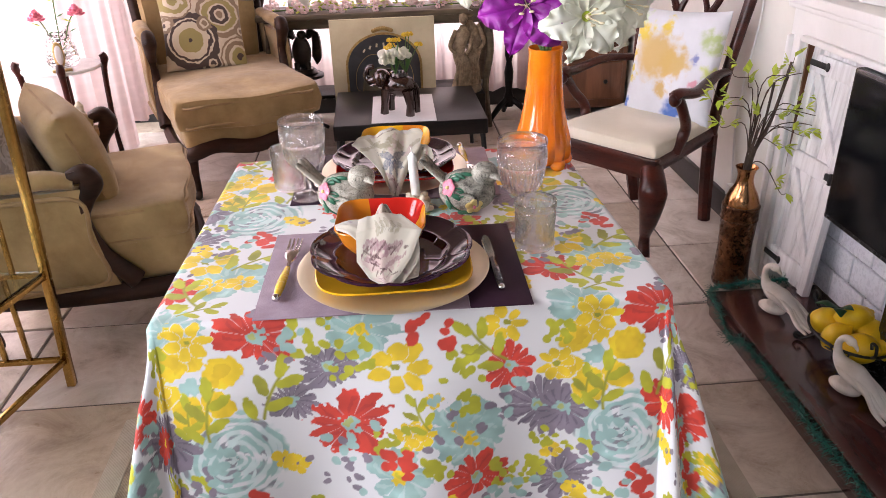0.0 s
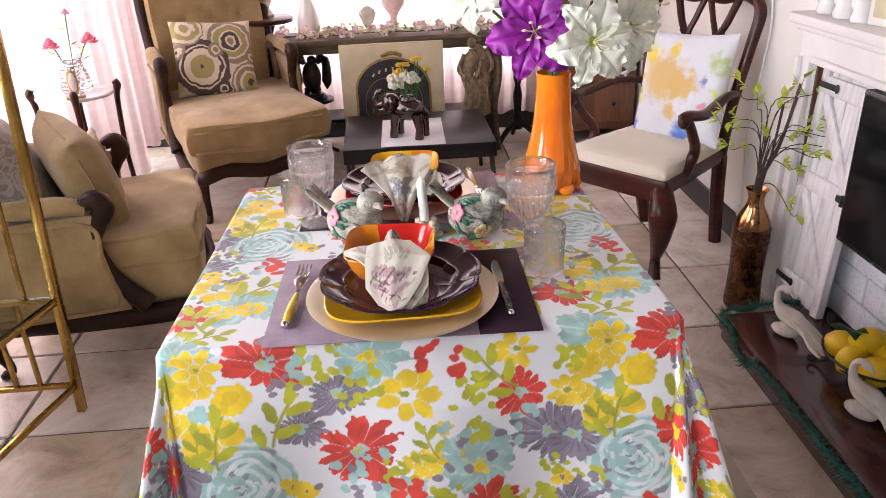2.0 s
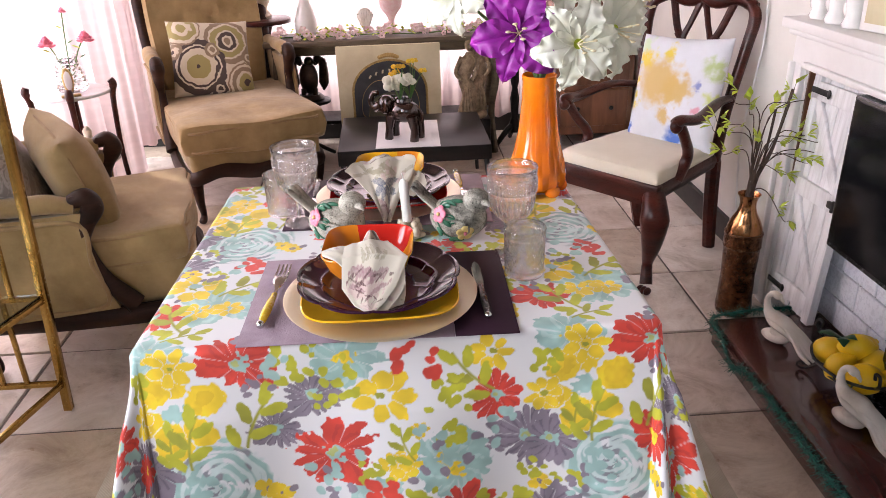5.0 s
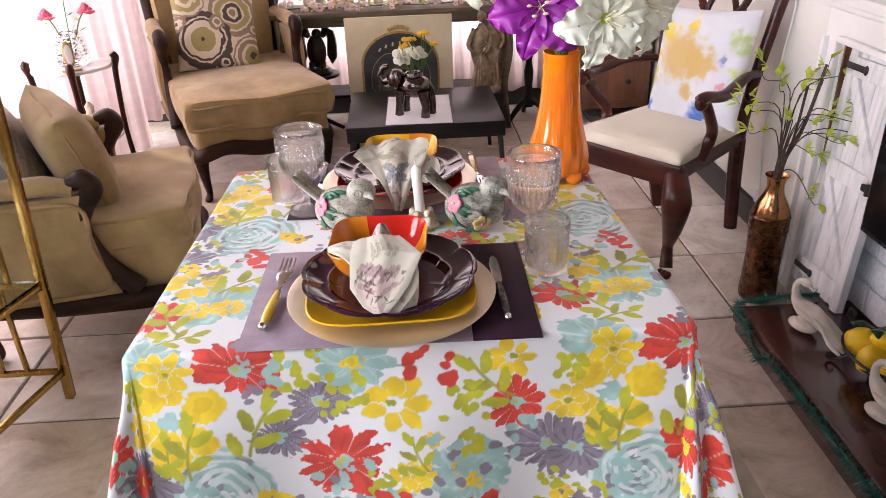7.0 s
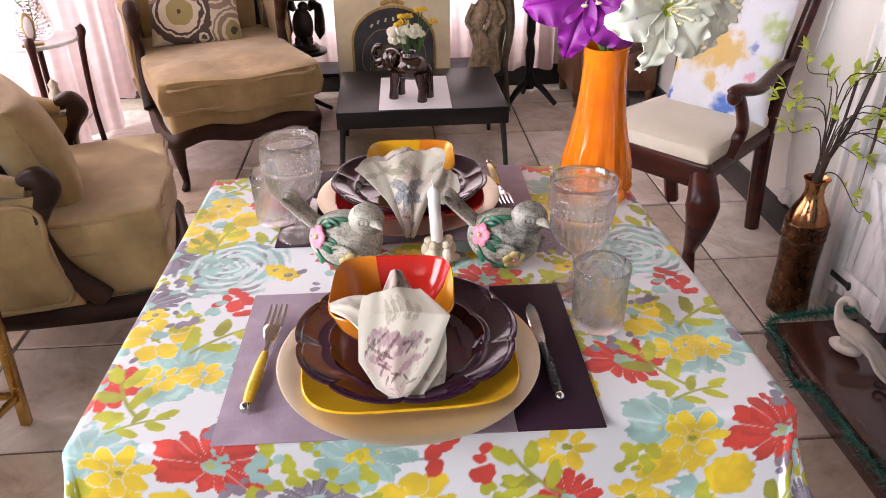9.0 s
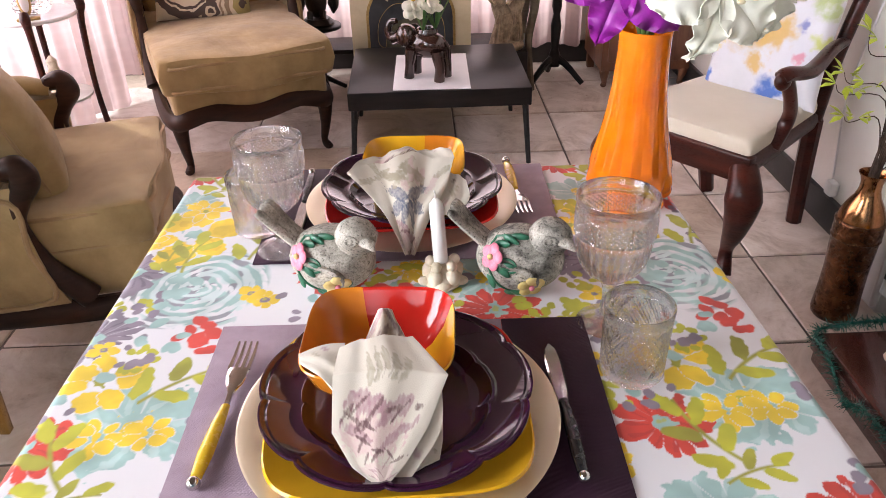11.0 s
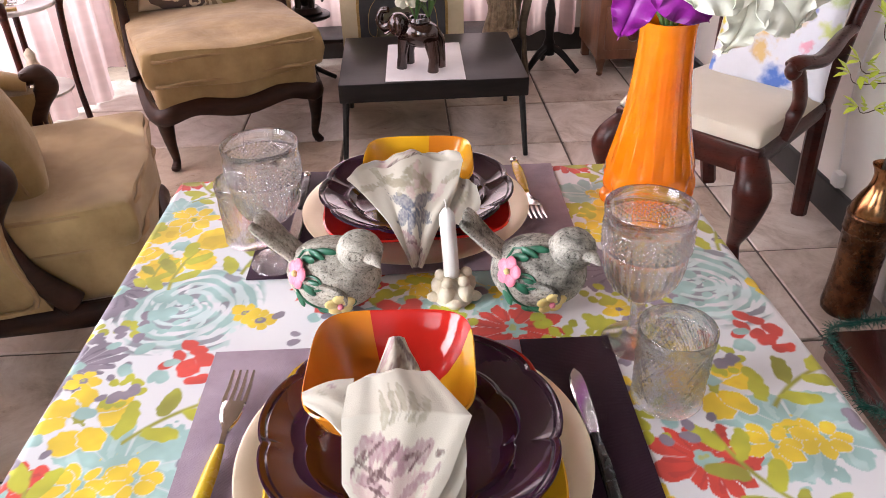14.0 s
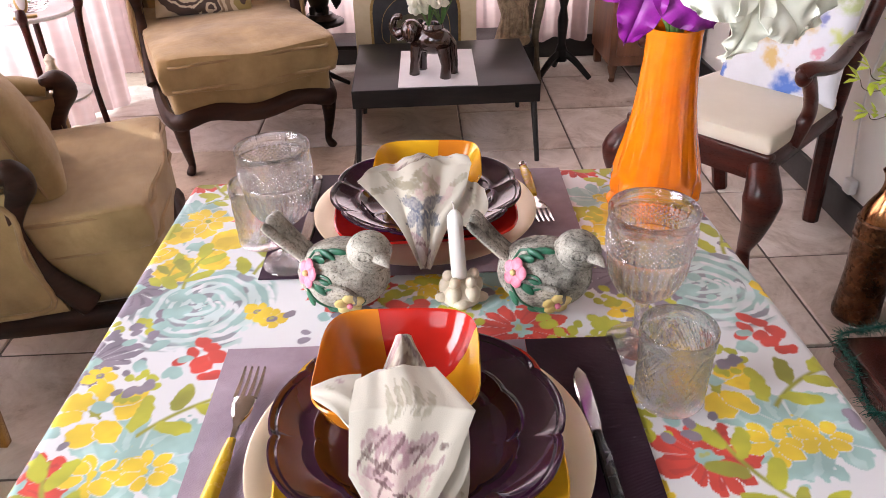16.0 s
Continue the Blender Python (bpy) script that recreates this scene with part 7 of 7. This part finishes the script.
part("hearth_board", box(B(), (1.240, 1.22, 0.047), (0.38, 1.80, 0.094), 0.008), "hearth", hearth)
part("edge_moulding", box(B(), (1.046, 1.22, 0.060), (0.016, 1.80, 0.030), 0.006), "hearth", hearth)

# firebox back of white glazed brick
fb = thing("firebox", "white glazed brick panel inside the fireplace opening", "fireplace", (0, 0, 0))
part("joint_backing", box(B(), (1.425, 1.66, 0.48), (0.02, 1.27, 0.76), 0), "tile_joint", fb, smooth=False)
brick_me = finish(box(B(), (0, 0, 0), (0.012, 0.166, 0.091), 0.003, seg=1), "tile_white")
for r in range(8):
    for c in range(8):
        y = 1.09 + c * 0.171 + (0.085 if r % 2 else 0)
        if y < 2.25:
            ob = new("brick", brick_me)
            ob.location = (1.411, y, 0.145 + r * 0.096)
            ob.parent = fb


part("brick_reveal", box(B(), (1.388, 2.309, 0.49), (0.094, 0.008, 0.78), 0), "cabinet_wood", fb, "brown brick reveal", smooth=False)


def barn_door(at, rz, label):
    root = thing("barn_door", label, "door", at, rz)
    for k in range(4):
        part("board", box(B(), (0.0, -0.125 + k * 0.0835, 0.375), (0.014, 0.080, 0.75), 0.003), "worn_white", root)
    for z in (0.06, 0.40, 0.70):
        part("cross_rail", box(B(), (-0.014, 0, z), (0.014, 0.332, 0.055), 0.003), "worn_white", root)
    for y in (-0.142, 0.142):
        part("stile", box(B(), (-0.0135, y, 0.375), (0.015, 0.045, 0.75), 0.003), "worn_white", root)
    for z0, z1 in ((0.09, 0.37), (0.43, 0.67)):
        bm = box(B(), (0, 0, 0), (0.012, 0.040, math.hypot(0.24, z1 - z0)), 0.003)
        bmesh.ops.transform(bm, matrix=Matrix.Translation((-0.0125, 0, (z0 + z1) / 2)) @ pose(0, 0, 0, -math.degrees(math.atan2(0.24, z1 - z0))), verts=bm.verts)
        part("brace", bm, "worn_white", root)
    root.matrix_world = pose(*at, 0, 3.5, rz) @ Matrix.Diagonal((1, 0.77, 1.03, 1))
    for z in (0.055, 0.70):
        bm = box(B(), (-0.0235, 0.105, z), (0.005, 0.11, 0.018), 0.002)
        ball(bm, (-0.0235, 0.045, z), 0.014, (0.25, 1, 1), None, 10, 8)
        part("strap_hinge", bm, "black_iron", root, "black iron strap hinge")
    bm = box(B(), (-0.0265, -0.14, 0.40), (0.010, 0.05, 0.020), 0.002)
    box(bm, (-0.0300, -0.155, 0.40), (0.012, 0.014, 0.036), 0.003)
    part("latch", bm, "black_iron", root, "black iron latch")


barn_door((1.335, 2.165, 0.0945), 4, "whitewashed miniature barn door standing half open")

tv = thing("television", "flat black television with a glossy dark screen", "television", (1.315, 1.57, 0.0))
part("bezel", box(B(), (0, 0, 0.644), (0.035, 0.82, 0.455), 0.006), "black_plastic", tv)
part("screen", box(B(), (-0.0185, 0, 0.646), (0.004, 0.795, 0.425), 0.001), "screen", tv)
part("stand", box(B(), (0.015, 0, 0.245), (0.05, 0.14, 0.30), 0.006), "black_plastic", tv)
part("stand_foot", box(B(), (0.0, 0, 0.100), (0.14, 0.30, 0.012), 0.004), "black_plastic", tv)


# tinsel along the hearth edge
def tinsel():
    path = spline([(1.42, 2.145, 0.100), (1.28, 2.150, 0.102), (1.12, 2.140, 0.100), (1.045, 2.115, 0.095), (1.035, 2.02, 0.085), (1.040, 1.92, 0.035), (1.030, 1.84, 0.085), (1.040, 1.66, 0.085), (1.035, 1.42, 0.085), (1.042, 1.20, 0.085), (1.038, 0.8, 0.085)], 12)
    verts, faces = [], []
    g = random.Random(5)
    for a, b in zip(path, path[1:]):
        n = max(4, int((b - a).length / 0.0006))
        for k in range(n):
            q = a.lerp(b, k / n)
            d = Vector((g.gauss(0, 1), g.gauss(0, 1), g.gauss(0, 0.9) + 0.15)).normalized()
            ln = g.uniform(0.012, 0.034)
            s = d.orthogonal().normalized() * 0.0012
            i = len(verts)
            tip = q + d * ln + Vector((0, 0, -0.004))
            tip.z = max(tip.z, 0.003)
            verts += [q - s, q + s, tip + s * 0.4, tip - s * 0.4]
            faces.append((i, i + 1, i + 2, i + 3))
    me = bpy.data.meshes.new("tinsel")
    me.from_pydata(verts, [], faces)
    me.materials.append(M["tinsel"])
    root = thing("tinsel_garland", "shiny dark green tinsel garland along the hearth edge", "garland")
    ob = new("needles", me)
    ob.parent = root
    ob["kind"] = "stuff"
    part("core", tube(B(), path, 0.004, 6), "tinsel", root)


tinsel()


# carved long-tailed birds: one plain mesh each
def swan_mesh():
    bm = B()
    tube(bm, [(-0.016, 0, 0.150), (-0.030, 0, 0.158), (-0.048, 0, 0.152), (-0.058, 0, 0.132), (-0.055, 0, 0.108), (-0.044, 0, 0.088), (-0.020, 0, 0.074), (0.015, 0, 0.066), (0.050, 0, 0.048), (0.085, 0, 0.026), (0.115, 0, 0.012)],
         [0.0085, 0.0115, 0.0105, 0.0100, 0.0125, 0.0190, 0.0290, 0.0310, 0.0230, 0.0150, 0.0090], 16, 0.85, n=6)
    ball(bm, (-0.026, 0, 0.154), 0.0140, (1.15, 0.85, 0.85), None, 14, 10)
    tube(bm, [(-0.014, 0, 0.150), (-0.004, 0, 0.141), (-0.003, 0, 0.134)], [0.0065, 0.0040, 0.0010], 8, n=3)
    for k in (-2, -1, 0, 1, 2):
        tube(bm, [(0.02, k * 0.010, 0.078 - 0.003 * abs(k)), (0.060, k * 0.012, 0.052), (0.100, k * 0.017, 0.020), (0.138, k * 0.021, 0.008)], [0.009, 0.0085, 0.0085, 0.0055], 8, 0.7, n=5)
    for k in (-1, 1):
        tube(bm, [(-0.030, k * 0.022, 0.078), (0.0, k * 0.030, 0.072), (0.040, k * 0.024, 0.056), (0.062, k * 0.018, 0.040)], [0.008, 0.013, 0.010, 0.003], 8, 0.6, n=5)
        ball(bm, (-0.030, k * 0.0115, 0.157), 0.0024, (1, 0.6, 1), None, 8, 6)
    ball(bm, (-0.012, 0, 0.018), 0.040, (1.15, 0.75, 0.45), None, 20, 12)
    tube(bm, [(-0.010, 0, 0.025), (-0.014, 0, 0.045), (-0.010, 0, 0.070)], [0.024, 0.015, 0.022], 12, n=4)
    return finish(bm, "swan_white")


sw = swan_mesh()
for x, y, rz, label in ((1.190, 1.955, -62, "cream carved wooden bird ornament with a long tail on a hearth"), (1.190, 1.540, -68, "cream carved wooden bird ornament beside a fruit basket")):
    ob = new("bird_ornament", sw)
    ob.matrix_world = pose(x, y, 0.0945, 0, 0, rz)
    tagged(ob, label, "ornament", "carved bird ornaments")

# wire basket of lemons
basket = thing("fruit_basket", "black wrought iron fruit basket with scrolled feet", "basket", (1.275, 1.70, 0.0945))
for k, (r, z) in enumerate(((0.060, 0.040), (0.085, 0.062), (0.105, 0.090))):
    part("hoop", tube(B(), [(r * math.cos(2 * math.pi * i / 36), r * 1.25 * math.sin(2 * math.pi * i / 36), z) for i in range(37)], 0.0042 if k == 2 else 0.003, 6), "black_iron", basket)
for i in range(14):
    a = 2 * math.pi * i / 14
    c, s = math.cos(a), 1.25 * math.sin(a)
    part("rib", tube(B(), [(0.03 * c, 0.03 * s, 0.034), (0.06 * c, 0.06 * s, 0.040), (0.085 * c, 0.085 * s, 0.062), (0.105 * c, 0.105 * s, 0.090)], 0.0026, 6, n=3), "black_iron", basket)
for sx, sy in ((-1, -1), (-1, 1), (1, -1), (1, 1)):
    part("scroll_foot", tube(B(), [(sx * 0.05, sy * 0.07, 0.045), (sx * 0.065, sy * 0.09, 0.018), (sx * 0.085, sy * 0.105, 0.005), (sx * 0.098, sy * 0.112, 0.014), (sx * 0.092, sy * 0.108, 0.026), (sx * 0.082, sy * 0.10, 0.020)], 0.004, 6, n=5), "black_iron", basket)
for sy in (-1, 1):
    part("handle_scroll", tube(B(), [(-0.02, sy * 0.130, 0.090), (-0.03, sy * 0.155, 0.115), (-0.03, sy * 0.150, 0.140), (-0.03, sy * 0.132, 0.138), (-0.03, sy * 0.135, 0.122)], 0.0045, 6, n=5), "black_iron", basket)


def lemon(at, rx, ry, rz, s=1.0):
    bm = lathe(B(), [(0.003, -0.047), (0.010, -0.043), (0.024, -0.032), (0.034, -0.012), (0.0355, 0.006), (0.030, 0.024), (0.018, 0.037), (0.008, 0.042), (0.006, 0.047), (0.002, 0.049)], 24)
    ob = part("lemon", bm, "lemon")
    ob.matrix_world = pose(*at, rx, ry, rz) @ Matrix.Diagonal((s, s, s, 1))
    tagged(ob, "bright yellow lemon in a wire basket", "lemon", "lemons in the basket")


for at, r3, s in (((1.235, 1.760, 0.185), (70, 10, 20), 1.15), ((1.315, 1.745, 0.190), (60, 40, 80), 1.2), ((1.225, 1.685, 0.180), (20, 30, 0), 1.1), ((1.305, 1.660, 0.195), (80, 20, 130), 1.2), ((1.255, 1.620, 0.182), (60, -30, 40), 1.2), ((1.27, 1.70, 0.232), (80, 10, 60), 1.05), ((1.325, 1.600, 0.185), (85, 0, 20), 1.0)):
    lemon(at, *r3, s)
lf = thing("lemon_leaf", "dark green leaves lying on the lemons", "leaf", (1.235, 1.720, 0.252))
for t in ((-0.055, 0.030, 0.006), (0.030, -0.035, 0.010), (-0.02, -0.045, 0.0)):
    part("leaf", tube(B(), [(0, 0, 0), Vector(t) * 0.5 + Vector((0, 0, 0.008)), t], [0.003, 0.017, 0.002], 8, 0.2, n=5), "dark_leaf", lf)

# tall bronze floor vase with branches
VX, VY = 1.213, 2.325
fv = thing("floor_vase", "tall hammered bronze floor vase holding branches", "vase", (VX, VY, 0))
hammered = lambda a, r, z: r * (1 + (0.012 * math.sin(14 * a + 40 * z) * math.sin(60 * z) if 0.025 < z < 0.255 else 0) + (0.015 * abs(math.sin(20 * a)) * abs(math.sin((z - 0.273) * 140)) if 0.27 < z < 0.312 else 0))
prof = [(0.060, 0.0), (0.066, 0.008), (0.068, 0.03), (0.064, 0.10), (0.062, 0.20), (0.065, 0.30), (0.0665, 0.335), (0.070, 0.340), (0.068, 0.346)] + [(0.068, 0.350 + 0.005 * i) for i in range(10)] + [(0.070, 0.402), (0.067, 0.408), (0.062, 0.430), (0.050, 0.465), (0.036, 0.495), (0.030, 0.520), (0.029, 0.545), (0.034, 0.568), (0.041, 0.582), (0.039, 0.583), (0.026, 0.55), (0.026, 0.50), (0.03, 0.44)]
prof = [(r * 0.93, z * 0.78) for r, z in prof]
part("vase_body", lathe(B(), [q for q in prof if q[1] < 0.32] + [(0.02, 0.3195)], 80, hammered), "bronze", fv)
part("neck", lathe(B(), [(0.0595, 0.319)] + [q for k, q in enumerate(prof) if k > 20], 64), "copper", fv, "smooth polished copper neck")


def leafy(at, d, s, root, mat="leaf_lime"):
    d = d.normalized()
    side = d.orthogonal().normalized()
    for k in (-1, 0, 1):
        t = d * s + side * k * s * 0.7
        part("leaf", tube(B(), [at, at + t * 0.5 + Vector((0, 0, 0.003)), at + t], [0.001, s * 0.30, 0.001], 6, 0.2, n=3), mat, root)


g = random.Random(11)
branches = thing("branches", "bare twisted branches with small lime green leaves", "branches", (0, 0, 0))
top = Vector((VX, VY, 0.44))
for k, (dx, dy, dz, ln) in enumerate(((0.085, -0.01, 1, 0.37), (0.07, -0.03, 1, 0.33), (0.05, 0.01, 1, 0.30))):
    q = [top + Vector((0.008 * math.cos(k * 2), 0.008 * math.sin(k * 2), -0.25)), top + Vector((0.006 * k, 0, 0.02)), top + Vector((dx * 0.5 + 0.01, dy * 0.5, dz * ln * 0.5)), top + Vector((dx, dy, dz * ln))]
    part("thick_stick", tube(B(), q, [0.003, 0.0036, 0.0040, 0.0042], 8, n=6), "twig", branches)
tips = [(-0.16, 0.02, 0.20), (-0.19, 0.05, 0.29), (-0.10, -0.03, 0.40), (-0.13, 0.06, 0.44), (0.02, -0.10, 0.47), (0.13, -0.08, 0.32), (0.16, -0.16, 0.30), (0.19, -0.10, 0.18), (0.10, -0.16, 0.20), (0.14, -0.02, 0.44),
        (0.05, -0.08, 0.12), (-0.06, -0.05, 0.26), (0.07, -0.12, -0.06), (0.03, 0.06, 0.36), (0.21, -0.20, 0.22), (-0.20, 0.0, 0.34), (0.06, -0.06, 0.25)]
for k, t in enumerate(tips):
    t = Vector((t[0] * 0.95 + 0.035, t[1] * 0.8, t[2] * 0.86))
    midp = Vector((t.x * 0.25 + g.uniform(-0.02, 0.02), t.y * 0.25, t.z * 0.6 + 0.06))
    q = [top + Vector((g.uniform(-0.01, 0.01), g.uniform(-0.01, 0.01), -0.2)), top + Vector((g.uniform(-0.012, 0.012), g.uniform(-0.012, 0.012), 0.01)), top + midp, top + t * 0.85 + Vector((0, 0, g.uniform(-0.01, 0.02))), top + t]
    part("twig", tube(B(), q, [0.0022, 0.0022, 0.0017, 0.0012, 0.0008], 6, n=5), "twig", branches)
    leafy(top + t, (t - midp), 0.036, branches)
    leafy(top + midp.lerp(t, 0.8), Vector((g.uniform(-1, 1), g.uniform(-1, 0), g.uniform(-0.3, 1))), 0.030, branches)
    leafy(top + midp.lerp(t, 0.55), Vector((g.uniform(-1, 1), g.uniform(-1, 0.3), g.uniform(0, 1))), 0.030, branches)
    if k % 3 == 0:
        leafy(top + midp.lerp(t, 0.25), Vector((g.uniform(-1, 1), -0.6, 0.6)), 0.018, branches, "petal_white" if k == 3 else "leaf_lime")

# white ornaments on the mantel
for y, s in ((2.36, 1.0), (2.26, 1.15), (2.17, 1.05)):
    bm = lathe(B(), [(0.030, 0), (0.033, 0.01), (0.026, 0.03), (0.030, 0.07), (0.026, 0.11), (0.014, 0.13), (0.018, 0.15), (0.006, 0.17)], 24)
    ball(bm, (-0.012, 0.014, 0.05), 0.018, (1, 1, 1.5), None, 10, 8)
    ob = single("mantel_ornament", bm, "white_ceramic", "small white ceramic ornament on the mantel shelf", "ornament", (1.37, y, 1.0195), 0, "white mantel ornaments")
    ob.scale = (s, s, s)
pf = thing("picture_frame", "small white picture frame standing on the mantel", "picture frame", (1.38, 2.06, 1.0195), 12)
part("frame", box(B(), (0, 0, 0.10), (0.014, 0.14, 0.20), 0.004), "white_paint", pf)
part("mount", box(B(), (-0.0085, 0, 0.10), (0.004, 0.10, 0.155), 0.001), "canvas", pf)

# white cable down the wall
cable = thing("cable", "white cable hanging down the wall with a plug", "cable", (0, 0, 0))
part("cord", tube(B(), [(XR - 0.008, 2.86, 1.9), (XR - 0.008, 2.86, 1.2), (XR - 0.012, 2.82, 0.9), (XR - 0.008, 2.86, 0.70), (XR - 0.01, 2.90, 0.45), (XR - 0.014, 2.84, 0.13)], 0.004, 8, n=8), "cable", cable)
part("plug", box(B(), (XR - 0.02, 2.83, 0.15), (0.03, 0.045, 0.05), 0.006), "cable", cable)

# ---- floor tiles ----
SIZE = 0.452
tile_me = finish(box(B(), (0, 0, 0), (SIZE - 0.008, SIZE - 0.008, 0.018), 0.004, seg=1), "floor_tile")
x0, y0 = -1.205, 1.866
for i in range(-3, 7):
    shift = 0.0 if i < 3 else -0.118
    for j in range(-9, 8):
        x, y = x0 + (i + 0.5) * 0.461, y0 + shift + (j + 0.5) * SIZE
        if XL - 0.22 < x < XR + 0.22 and YF - 0.2 < y < YB + 0.25:
            ob = new("tile", tile_me)
            ob.location, ob.scale = (x, y, -0.009), (0.461 / SIZE, 1, 1)
            ob.parent = floor
